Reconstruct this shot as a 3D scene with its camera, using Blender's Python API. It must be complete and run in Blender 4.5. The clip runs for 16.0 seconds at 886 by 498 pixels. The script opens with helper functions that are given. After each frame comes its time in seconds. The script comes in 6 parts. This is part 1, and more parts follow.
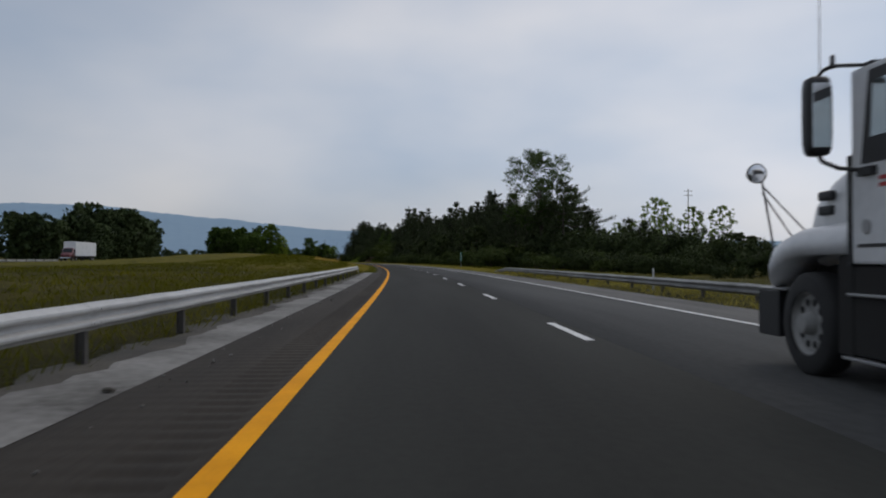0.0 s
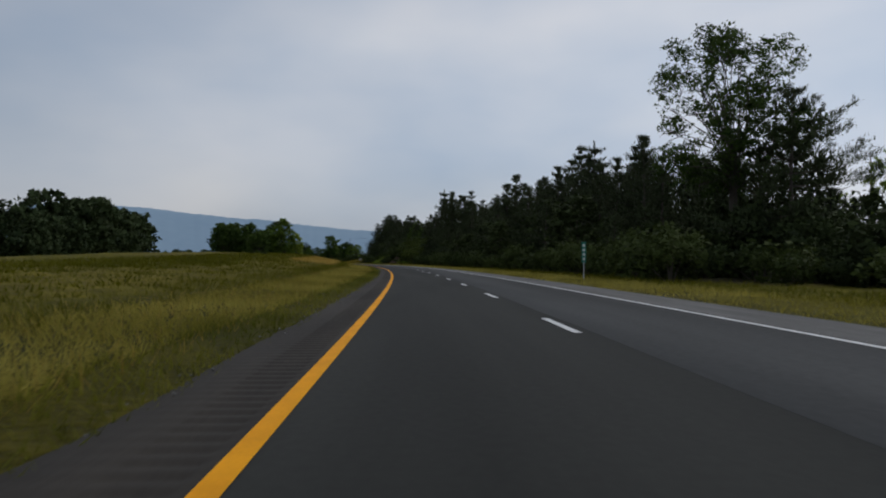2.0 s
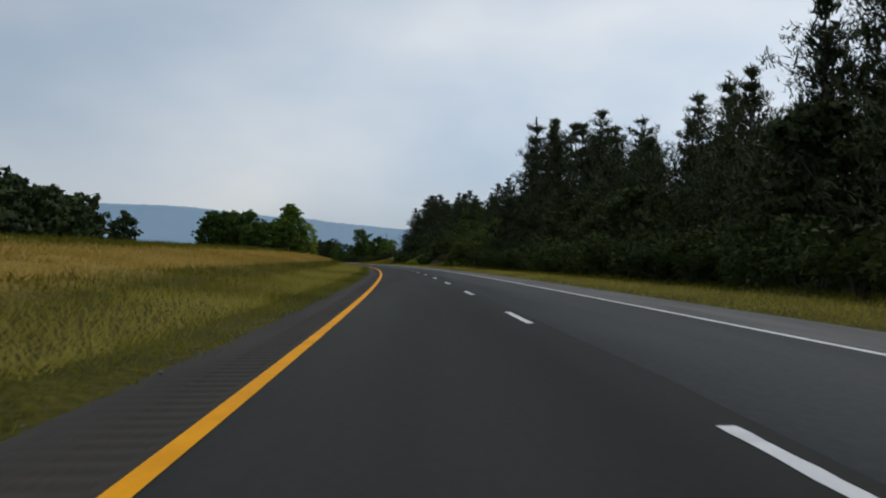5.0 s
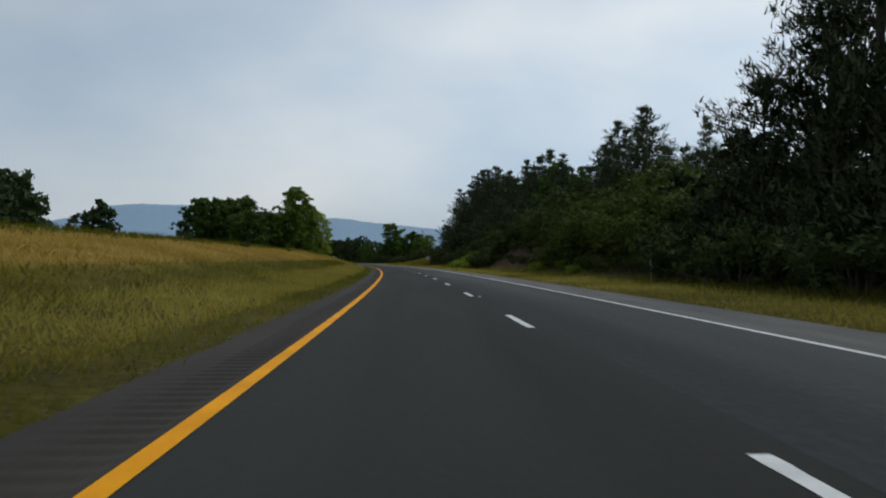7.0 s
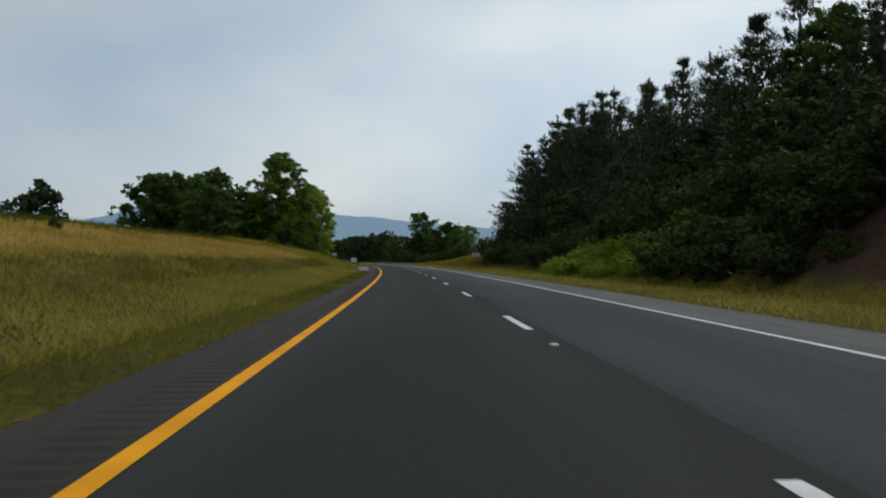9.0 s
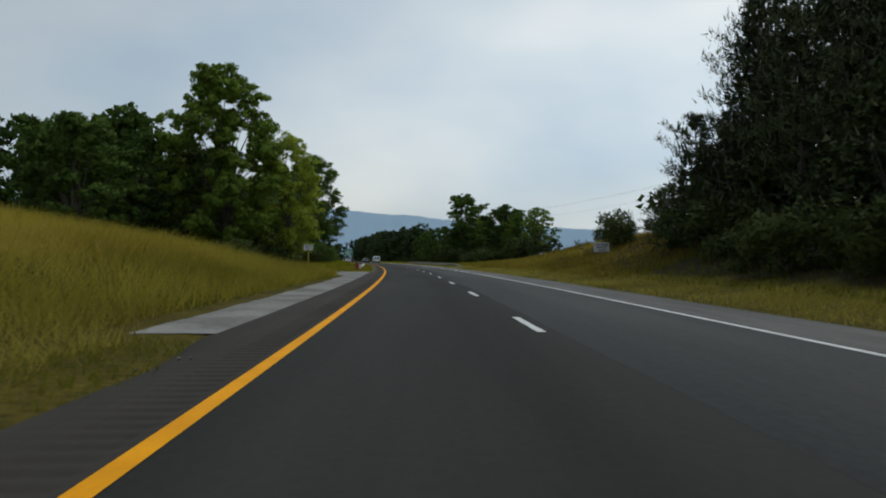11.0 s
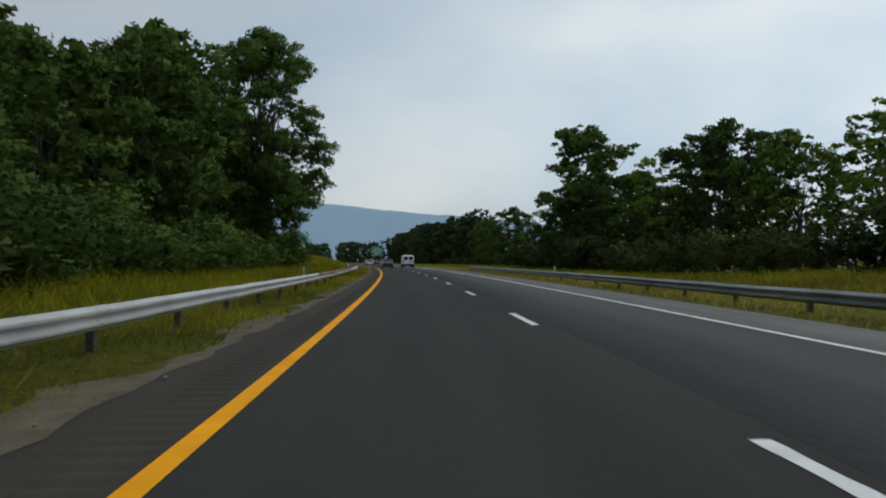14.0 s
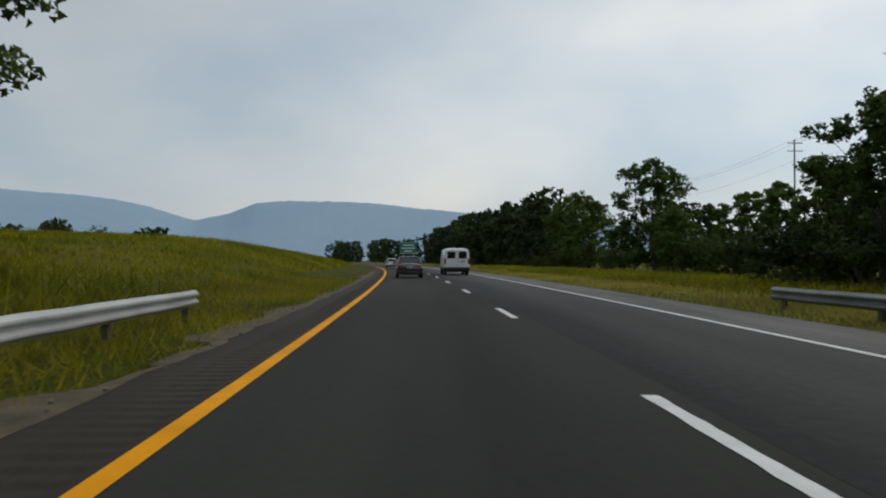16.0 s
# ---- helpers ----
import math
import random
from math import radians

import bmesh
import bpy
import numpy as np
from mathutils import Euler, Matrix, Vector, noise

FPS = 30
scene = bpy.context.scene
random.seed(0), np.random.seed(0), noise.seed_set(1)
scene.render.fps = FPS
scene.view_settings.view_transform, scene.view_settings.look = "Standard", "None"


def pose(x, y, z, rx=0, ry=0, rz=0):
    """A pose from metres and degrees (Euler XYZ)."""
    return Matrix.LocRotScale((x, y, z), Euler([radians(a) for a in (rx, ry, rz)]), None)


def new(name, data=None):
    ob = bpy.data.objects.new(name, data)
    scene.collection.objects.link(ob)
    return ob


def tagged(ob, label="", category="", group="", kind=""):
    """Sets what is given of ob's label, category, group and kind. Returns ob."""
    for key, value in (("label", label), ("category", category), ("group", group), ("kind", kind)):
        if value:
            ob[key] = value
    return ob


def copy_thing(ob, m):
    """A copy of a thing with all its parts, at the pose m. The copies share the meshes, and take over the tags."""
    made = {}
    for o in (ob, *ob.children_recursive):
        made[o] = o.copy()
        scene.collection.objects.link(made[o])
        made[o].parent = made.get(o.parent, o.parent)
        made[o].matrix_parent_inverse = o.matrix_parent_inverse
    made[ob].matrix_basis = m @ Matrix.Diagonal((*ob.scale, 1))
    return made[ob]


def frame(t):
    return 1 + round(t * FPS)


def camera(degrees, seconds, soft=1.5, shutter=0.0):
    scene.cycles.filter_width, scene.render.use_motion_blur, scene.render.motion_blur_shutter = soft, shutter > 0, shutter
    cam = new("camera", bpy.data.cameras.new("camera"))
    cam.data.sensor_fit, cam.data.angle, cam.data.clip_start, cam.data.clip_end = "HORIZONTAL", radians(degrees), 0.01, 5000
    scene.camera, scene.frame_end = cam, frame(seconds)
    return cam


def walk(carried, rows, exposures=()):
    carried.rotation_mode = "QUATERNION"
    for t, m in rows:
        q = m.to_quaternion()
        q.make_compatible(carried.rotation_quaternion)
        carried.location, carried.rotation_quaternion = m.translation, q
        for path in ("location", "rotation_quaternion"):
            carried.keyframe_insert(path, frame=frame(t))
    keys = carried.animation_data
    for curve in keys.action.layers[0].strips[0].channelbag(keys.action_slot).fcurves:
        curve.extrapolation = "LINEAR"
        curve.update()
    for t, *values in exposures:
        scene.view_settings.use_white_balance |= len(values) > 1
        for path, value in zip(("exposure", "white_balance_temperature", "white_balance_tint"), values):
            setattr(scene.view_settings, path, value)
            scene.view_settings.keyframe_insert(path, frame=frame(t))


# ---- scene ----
# The motorway's median edge line is the base curve: s metres along it, o metres to its right.
CURVATURE = [439.0, 433.4, 592.6, 625.9, 633.5, 508.8, 556.6, 634.3, 549.0, 588.9, 583.1, 578.8, 575.9, 574.5]   # 1e-6 / m
S_KNOTS = np.linspace(-20, 1000, 14)
CAM_HEIGHT, CAM_LEAN = 1.164, -0.111
PATH = [  # seconds, x, y, pitch, yaw
    (0.0, 0.798, 36.466, 0.81, -1.272),
    (0.5, 0.485, 54.489, 0.778, -0.601),
    (1.0, 0.078, 72.715, 0.814, 0.2),
    (1.5, -0.599, 90.45, 0.826, 0.734),
    (2.0, -1.525, 108.235, 0.88, 1.129),
    (2.5, -2.551, 126.456, 0.94, 1.422),
    (3.0, -3.708, 144.381, 0.9, 1.812),
    (3.5, -4.918, 161.951, 0.879, 2.54),
    (4.0, -6.302, 179.778, 0.908, 3.101),
    (4.5, -7.934, 197.839, 0.846, 3.815),
    (5.0, -9.863, 215.866, 0.856, 4.485),
    (5.5, -12.02, 234.072, 0.867, 5.167),
    (6.0, -14.408, 252.4, 0.878, 5.855),
    (6.5, -17.021, 270.792, 0.888, 6.549),
    (7.0, -19.857, 289.191, 0.899, 7.247),
    (7.5, -22.917, 307.488, 0.888, 7.902),
    (8.0, -26.207, 325.878, 0.987, 8.484),
    (8.5, -29.638, 343.94, 0.781, 9.007),
    (9.0, -33.171, 361.775, 0.828, 9.554),
    (9.5, -36.975, 379.774, 0.807, 10.193),
    (10.0, -40.979, 397.871, 0.787, 10.843),
    (10.5, -45.16, 415.927, 0.766, 11.505),
    (11.0, -49.486, 433.808, 0.745, 12.174),
    (11.5, -53.924, 451.377, 0.724, 12.847),
    (12.0, -58.563, 468.734, 0.813, 13.482),
    (12.5, -63.448, 485.967, 0.737, 14.061),
    (13.0, -68.568, 503.503, 0.885, 14.547),
    (13.5, -73.742, 520.841, 0.94, 14.979),
    (14.0, -78.978, 537.94, 0.852, 15.43),
    (14.5, -84.353, 554.992, 0.809, 15.992),
    (15.0, -90.085, 572.393, 0.719, 16.711),
    (15.5, -95.759, 589.026, 0.749, 17.404),
    (16.0, -101.75, 605.753, 0.827, 18.242),
]
cam = camera(58.84, 16.0, soft=2.0, shutter=0.06)
walk(cam, [(t, pose(x, y, CAM_HEIGHT, 90 + pitch, 0, yaw) @ pose(0, 0, 0, 0, 0, CAM_LEAN)) for t, x, y, pitch, yaw in PATH],
     exposures=[(0.0, -0.30, 6650, 12), (1.0, -0.42, 6700, 12), (2.5, -0.30, 6500, 10), (4.5, -0.09, 6550, 8), (7.0, -0.04, 6550, 5.5), (11.5, 0.05, 6750, 3.5),
                (13.5, 0.0, 6650, 3.5), (14.5, 0.0, 6700, 3), (15.0, 0.06, 6750, 2.5), (15.5, 0.08, 6800, 3), (16.0, 0.03, 7000, 6)])

# ---- light ----
SUN_ELEV, SUN_AZ = 50.0, 40.0
world = bpy.data.worlds.new("sky")
scene.world = world
world.use_nodes = True
wn, wl = world.node_tree.nodes, world.node_tree.links
wn.clear()
w_out, w_bg = wn.new("ShaderNodeOutputWorld"), wn.new("ShaderNodeBackground")
w_sky = wn.new("ShaderNodeTexSky")
w_sky.sky_type, w_sky.sun_disc = "NISHITA", False
w_sky.sun_elevation, w_sky.sun_rotation = radians(SUN_ELEV), radians(SUN_AZ)
w_sky.air_density, w_sky.dust_density, w_sky.ozone_density = 1.0, 3.0, 1.2
w_co, w_map, w_map2 = wn.new("ShaderNodeTexCoord"), wn.new("ShaderNodeMapping"), wn.new("ShaderNodeMapping")
w_map.inputs["Scale"].default_value = (1.5, 1.5, 3.4)
w_map2.inputs["Scale"].default_value = (0.8, 0.8, 2.0)
w_n1, w_n2 = wn.new("ShaderNodeTexNoise"), wn.new("ShaderNodeTexNoise")
w_n1.inputs["Scale"].default_value, w_n1.inputs["Detail"].default_value, w_n1.inputs["Roughness"].default_value = 1.7, 4.0, 0.45
w_n2.inputs["Scale"].default_value, w_n2.inputs["Detail"].default_value = 1.3, 3.0
w_cov, w_tone = wn.new("ShaderNodeValToRGB"), wn.new("ShaderNodeValToRGB")
w_cov.color_ramp.elements[0].position, w_cov.color_ramp.elements[1].position = 0.30, 0.72
w_cov.color_ramp.elements[0].color, w_cov.color_ramp.elements[1].color = (0.55, 0.55, 0.55, 1), (0.95, 0.95, 0.95, 1)
w_tone.color_ramp.elements[0].position, w_tone.color_ramp.elements[1].position = 0.25, 0.75
w_tone.color_ramp.elements[0].color, w_tone.color_ramp.elements[1].color = (4.9, 6.4, 8.5, 1), (9.6, 9.9, 10.5, 1)
w_mix = wn.new("ShaderNodeMix")
w_mix.data_type = "RGBA"
wl.new(w_co.outputs["Generated"], w_map.inputs["Vector"])
wl.new(w_co.outputs["Generated"], w_map2.inputs["Vector"])
wl.new(w_map.outputs["Vector"], w_n1.inputs["Vector"])
wl.new(w_map2.outputs["Vector"], w_n2.inputs["Vector"])
wl.new(w_n2.outputs["Fac"], w_cov.inputs["Fac"])
wl.new(w_n1.outputs["Fac"], w_tone.inputs["Fac"])
wl.new(w_cov.outputs["Color"], w_mix.inputs["Factor"])
wl.new(w_sky.outputs["Color"], w_mix.inputs["A"])
w_dir, w_dot, w_side, w_lit = wn.new("ShaderNodeVectorMath"), wn.new("ShaderNodeVectorMath"), wn.new("ShaderNodeMapRange"), wn.new("ShaderNodeVectorMath")
w_dir.operation, w_dot.operation, w_lit.operation = "NORMALIZE", "DOT_PRODUCT", "SCALE"   # thin cloud is brighter on the sun's side
w_dot.inputs[1].default_value = (0.94, 0.30, 0.15)
w_side.inputs["From Min"].default_value, w_side.inputs["From Max"].default_value = -0.45, 0.85
w_side.inputs["To Min"].default_value, w_side.inputs["To Max"].default_value = 0.80, 1.22
wl.new(w_co.outputs["Generated"], w_dir.inputs[0])
wl.new(w_dir.outputs["Vector"], w_dot.inputs[0])
wl.new(w_dot.outputs["Value"], w_side.inputs["Value"])
wl.new(w_tone.outputs["Color"], w_lit.inputs[0])
wl.new(w_side.outputs["Result"], w_lit.inputs["Scale"])
wl.new(w_lit.outputs["Vector"], w_mix.inputs["B"])
wl.new(w_mix.outputs["Result"], w_bg.inputs["Color"])
wl.new(w_bg.outputs["Background"], w_out.inputs["Surface"])
w_bg.inputs["Strength"].default_value = 0.085

sun = new("sun", bpy.data.lights.new("sun", "SUN"))
sun.data.energy, sun.data.angle, sun.data.color = 0.55, radians(25), (1.0, 0.95, 0.88)
sun.matrix_world = pose(0, 0, 60, 90 - SUN_ELEV, 0, 180 - SUN_AZ)

# ---- road geometry ----
_sg = np.arange(-400, 1801, 2.0)
_kap = np.interp(_sg, S_KNOTS, np.array(CURVATURE) * 1e-6)
_kap = np.where((_sg < -60) | (_sg > 1050), 0.0, _kap)
_th = np.concatenate([[0], np.cumsum((_kap[1:] + _kap[:-1]))])
_th -= np.interp(0, _sg, _th)
_mid = (_th[1:] + _th[:-1]) / 2
_rx = np.concatenate([[0], np.cumsum(-np.sin(_mid) * 2.0)])
_ry = np.concatenate([[0], np.cumsum(np.cos(_mid) * 2.0)])
_rx -= np.interp(0, _sg, _rx)
_ry -= np.interp(0, _sg, _ry)


def heading(s):
    return np.interp(s, _sg, _th)


def on_road(s, o):
    """World x, y at s metres along the edge line and o metres to its right."""
    t = heading(s)
    return np.interp(s, _sg, _rx) + o * np.cos(t), np.interp(s, _sg, _ry) + o * np.sin(t)


def road_of(x, y):
    """s and o of a world place, for places not far from the road."""
    s = np.interp(y, _ry, _sg)
    for _ in range(8):
        px, py = on_road(s, 0)
        t = heading(s)
        s = s + (-(x - px) * np.sin(t) + (y - py) * np.cos(t)) * 0.8
    px, py = on_road(s, 0)
    t = heading(s)
    return s, (x - px) * np.cos(t) + (y - py) * np.sin(t)


def smooth(x, a, b):
    u = np.clip((x - a) / (b - a), 0, 1)
    return u * u * (3 - 2 * u)


LEFT_S = [-200, 60, 150, 200, 245, 320, 400, 455, 472, 484, 493, 500, 510, 560, 625, 648, 690, 780, 1000]
LEFT_Z = [0.6, 0.6, 0.9, 1.5, 2.2, 2.9, 3.4, 3.5, 3.3, 2.5, 1.7, 0.8, 0.1, 0.3, 0.4, 2.0, 3.2, 2.6, 1.5]
RIGHT_S = [-200, 300, 335, 348, 375, 398, 416, 430, 450, 480, 512, 530, 550, 575, 600, 1000]
RIGHT_Z = [-0.3, -0.2, 0.8, 2.8, 4.2, 4.4, 3.2, 2.6, 3.0, 3.7, 3.7, 2.9, 1.5, 0.8, -0.1, -0.3]


def terrain(s, o):
    """Height of the open ground beside the carriageway."""
    s, o = np.asarray(s, float), np.asarray(o, float)
    left = np.interp(s, LEFT_S, LEFT_Z)
    right = np.interp(s, RIGHT_S, RIGHT_Z)
    a = smooth(-o, 2.6, 19.0) * 0.75 + smooth(-o, 2.6, 9.0) * 0.25
    z = np.where(o < 4, left * a + 0.9 * np.clip((left - 1.0) / 2.5, 0, 1) * smooth(-o, 15, 40), right * smooth(o, np.interp(s, [330, 345, 428, 445], [10.5, 12.3, 12.3, 10.5]), np.interp(s, [330, 345, 425, 450], [27.0, 19.0, 20.0, 27.0])))
    far = smooth(-o, 45, 60) * (1 - smooth(-o, 78, 140))
    z = z * (1 - far) + np.minimum(1.8, 0.6 + 0.25 * left) * far
    z = z - 0.06 * smooth(o, -1.9, -1.2) * (1 - smooth(o, 9.0, 9.8))
    return z


_grain = np.random.default_rng(77).uniform(0, 1, (256, 256))


def patchy(s, o, size):
    """Smooth random patches over the verge, 0 to 1."""
    u, v = np.asarray(s) / size, np.asarray(o) / size
    i, j = np.floor(u).astype(int), np.floor(v).astype(int)
    a, c = u - i, v - j
    a, c = a * a * (3 - 2 * a), c * c * (3 - 2 * c)
    g = lambda p, q: _grain[(i + p) % 256, (j + q) % 256]
    return (g(0, 0) * (1 - a) + g(1, 0) * a) * (1 - c) + (g(0, 1) * (1 - a) + g(1, 1) * a) * c


# ---- materials ----
def material(name, rough=0.8, metal=0.0):
    m = bpy.data.materials.new(name)
    m.use_nodes = True
    n = m.node_tree.nodes
    b = n["Principled BSDF"]
    b.inputs["Roughness"].default_value, b.inputs["Metallic"].default_value = rough, metal
    return m, n, m.node_tree.links, b


def varied(name, dark, light, scale, rough=0.8, metal=0.0, fine=None, bump=0.0, stretch=(1, 1, 1), coords="Object", detail=5.0, rand=0.0, spec=None, fine_stretch=None, fine_weight=0.45, span=(0.45, 1.0)):
    """A surface whose colour wanders between two tones at a coarse and a fine scale, with relief from the fine one."""
    m, n, l, b = material(name, rough, metal)
    co, mp = n.new("ShaderNodeTexCoord"), n.new("ShaderNodeMapping")
    mp.inputs["Scale"].default_value = stretch
    l.new(co.outputs[coords], mp.inputs["Vector"])
    n1, n2 = n.new("ShaderNodeTexNoise"), n.new("ShaderNodeTexNoise")
    n1.inputs["Scale"].default_value, n1.inputs["Detail"].default_value = scale, detail
    n2.inputs["Scale"].default_value, n2.inputs["Detail"].default_value = fine or scale * 14, 3.0
    l.new(mp.outputs["Vector"], n1.inputs["Vector"])
    mp2 = mp
    if fine_stretch:
        mp2 = n.new("ShaderNodeMapping")
        mp2.inputs["Scale"].default_value = fine_stretch
        l.new(co.outputs[coords], mp2.inputs["Vector"])
    l.new(mp2.outputs["Vector"], n2.inputs["Vector"])
    add = n.new("ShaderNodeMath")
    add.operation = "MULTIPLY_ADD"
    add.inputs[1].default_value = fine_weight
    l.new(n2.outputs["Fac"], add.inputs[0])
    l.new(n1.outputs["Fac"], add.inputs[2])
    source = add
    if rand:
        oi, ad2 = n.new("ShaderNodeObjectInfo"), n.new("ShaderNodeMath")
        ad2.operation = "MULTIPLY_ADD"
        ad2.inputs[1].default_value = rand
        l.new(oi.outputs["Random"], ad2.inputs[0])
        l.new(add.outputs[0], ad2.inputs[2])
        source = ad2
    ramp = n.new("ShaderNodeValToRGB")
    ramp.color_ramp.elements[0].position, ramp.color_ramp.elements[1].position = span[0], span[1] + rand * 0.7
    ramp.color_ramp.elements[0].color, ramp.color_ramp.elements[1].color = (*dark, 1), (*light, 1)
    l.new(source.outputs[0], ramp.inputs["Fac"])
    l.new(ramp.outputs["Color"], b.inputs["Base Color"])
    if spec is not None:
        b.inputs["Specular IOR Level"].default_value = spec
    if bump:
        bp = n.new("ShaderNodeBump")
        bp.inputs["Strength"].default_value, bp.inputs["Distance"].default_value = bump, 0.02
        l.new(n2.outputs["Fac"], bp.inputs["Height"])
        l.new(bp.outputs["Normal"], b.inputs["Normal"])
    return m


def plain(name, colour, rough=0.5, metal=0.0, coat=0.0):
    m, n, l, b = material(name, rough, metal)
    nz, mx = n.new("ShaderNodeTexNoise"), n.new("ShaderNodeMix")
    mx.data_type = "RGBA"
    nz.inputs["Scale"].default_value = 3.0
    mx.inputs["A"].default_value = (*[c * 0.86 for c in colour], 1)
    mx.inputs["B"].default_value = (*[min(1, c * 1.08) for c in colour], 1)
    l.new(nz.outputs["Fac"], mx.inputs["Factor"])
    l.new(mx.outputs["Result"], b.inputs["Base Color"])
    b.inputs["Coat Weight"].default_value = coat
    b.inputs["Coat Roughness"].default_value = 0.05
    return m


def leafy(name, dark, light, scale, trans=0.25, rand=0.5, island=0.35, low=0.4, high=0.95):
    """Foliage: tone varies clump by clump and tree by tree, with some light passing through."""
    m, n, l, b = material(name, 0.65)
    co = n.new("ShaderNodeTexCoord")
    n1 = n.new("ShaderNodeTexNoise")
    n1.inputs["Scale"].default_value, n1.inputs["Detail"].default_value = scale, 2.0
    l.new(co.outputs["Object"], n1.inputs["Vector"])
    geo, oi = n.new("ShaderNodeNewGeometry"), n.new("ShaderNodeObjectInfo")
    a1, a2 = n.new("ShaderNodeMath"), n.new("ShaderNodeMath")
    a1.operation = a2.operation = "MULTIPLY_ADD"
    a1.inputs[1].default_value, a2.inputs[1].default_value = island, rand
    l.new(geo.outputs["Random Per Island"], a1.inputs[0])
    l.new(n1.outputs["Fac"], a1.inputs[2])
    l.new(oi.outputs["Random"], a2.inputs[0])
    l.new(a1.outputs[0], a2.inputs[2])
    ramp = n.new("ShaderNodeValToRGB")
    ramp.color_ramp.elements[0].position, ramp.color_ramp.elements[1].position = low, high + rand * 0.8
    ramp.color_ramp.elements[0].color, ramp.color_ramp.elements[1].color = (*dark, 1), (*light, 1)
    l.new(a2.outputs[0], ramp.inputs["Fac"])
    l.new(ramp.outputs["Color"], b.inputs["Base Color"])
    b.inputs["Specular IOR Level"].default_value = 0.06
    if trans:
        tr, mix, out = n.new("ShaderNodeBsdfTranslucent"), n.new("ShaderNodeMixShader"), n["Material Output"]
        l.new(ramp.outputs["Color"], tr.inputs["Color"])
        mix.inputs["Fac"].default_value = trans
        l.new(b.outputs["BSDF"], mix.inputs[1])
        l.new(tr.outputs["BSDF"], mix.inputs[2])
        l.new(mix.outputs["Shader"], out.inputs["Surface"])
    return m


# ---- mesh helpers ----
def mesh_of(name, verts, faces, mats=()):
    me = bpy.data.meshes.new(name)
    me.from_pydata([tuple(map(float, v)) for v in verts], [], [tuple(map(int, f)) for f in faces])
    for m in mats:
        me.materials.append(m)
    me.update()
    return me


def fast_mesh(name, verts, faces, mats=(), normals=None):
    """A mesh from arrays in which all faces have the same number of corners."""
    verts, faces = np.asarray(verts, np.float32), np.asarray(faces, np.int32)
    me = bpy.data.meshes.new(name)
    me.vertices.add(len(verts))
    me.vertices.foreach_set("co", verts.ravel())
    me.loops.add(faces.size)
    me.loops.foreach_set("vertex_index", faces.ravel())
    me.polygons.add(len(faces))
    me.polygons.foreach_set("loop_start", np.arange(0, faces.size, faces.shape[1], dtype=np.int32))
    for m in mats:
        me.materials.append(m)
    me.update(calc_edges=True)
    if normals is not None:
        at = me.attributes.new("custom_normal", "FLOAT_VECTOR", "POINT")
        at.data.foreach_set("vector", np.asarray(normals, np.float32).ravel())
        me.update()
    return me


def with_uv(me, uv):
    """Gives a mesh a UV map from one pair a vertex."""
    layer = me.uv_layers.new(name="along")
    idx = np.empty(len(me.loops), np.int32)
    me.loops.foreach_get("vertex_index", idx)
    layer.data.foreach_set("uv", np.asarray(uv, np.float32)[idx].ravel())
    return me


def part(name, bm, mat, parent, label="", smooth_shade=False):
    """Links a bmesh as one mesh object under a thing or a part."""
    me = bpy.data.meshes.new(name)
    bmesh.ops.recalc_face_normals(bm, faces=bm.faces[:])
    bm.to_mesh(me)
    bm.free()
    if smooth_shade:
        for p in me.polygons:
            p.use_smooth = True
    me.materials.append(mat)
    ob = new(name, me)
    ob.parent = parent
    if label:
        ob["label"] = label
    return ob


def part_mesh(name, me, parent, label="", kind=""):
    ob = new(name, me)
    ob.parent = parent
    return tagged(ob, label, kind=kind)


def box(bm, x0, x1, y0, y1, z0, z1, bevel=0.0):
    vs = bmesh.ops.create_cube(bm, size=1.0)["verts"]
    for v in vs:
        v.co = Vector(((x0 + x1) / 2 + v.co.x * (x1 - x0), (y0 + y1) / 2 + v.co.y * (y1 - y0), (z0 + z1) / 2 + v.co.z * (z1 - z0)))
    if bevel:
        es = list({e for v in vs for e in v.link_edges})
        bmesh.ops.bevel(bm, geom=es, offset=bevel, segments=2, affect="EDGES", profile=0.6)
    return bm


def boxed(x0, x1, y0, y1, z0, z1, bevel=0.0):
    return box(bmesh.new(), x0, x1, y0, y1, z0, z1, bevel)


def rod(bm, a, b, r0, r1=None, sides=8):
    """A round bar from a to b."""
    a, b = Vector(a), Vector(b)
    d = b - a
    m = Matrix.Translation((a + b) / 2) @ d.to_track_quat("Z", "Y").to_matrix().to_4x4()
    bmesh.ops.create_cone(bm, cap_ends=True, segments=sides, radius1=r0, radius2=r0 if r1 is None else r1, depth=d.length, matrix=m)
    return bm


def loft(sections, close=True, caps=True):
    """A skin over rings of equal point counts."""
    bm = bmesh.new()
    rings = [[bm.verts.new(p) for p in sec] for sec in sections]
    n = len(rings[0])
    for r0, r1 in zip(rings, rings[1:]):
        for i in range(n if close else n - 1):
            j = (i + 1) % n
            bm.faces.new((r0[i], r0[j], r1[j], r1[i]))
    if caps and close:
        bm.faces.new(rings[0][::-1])
        bm.faces.new(rings[-1])
    return bm


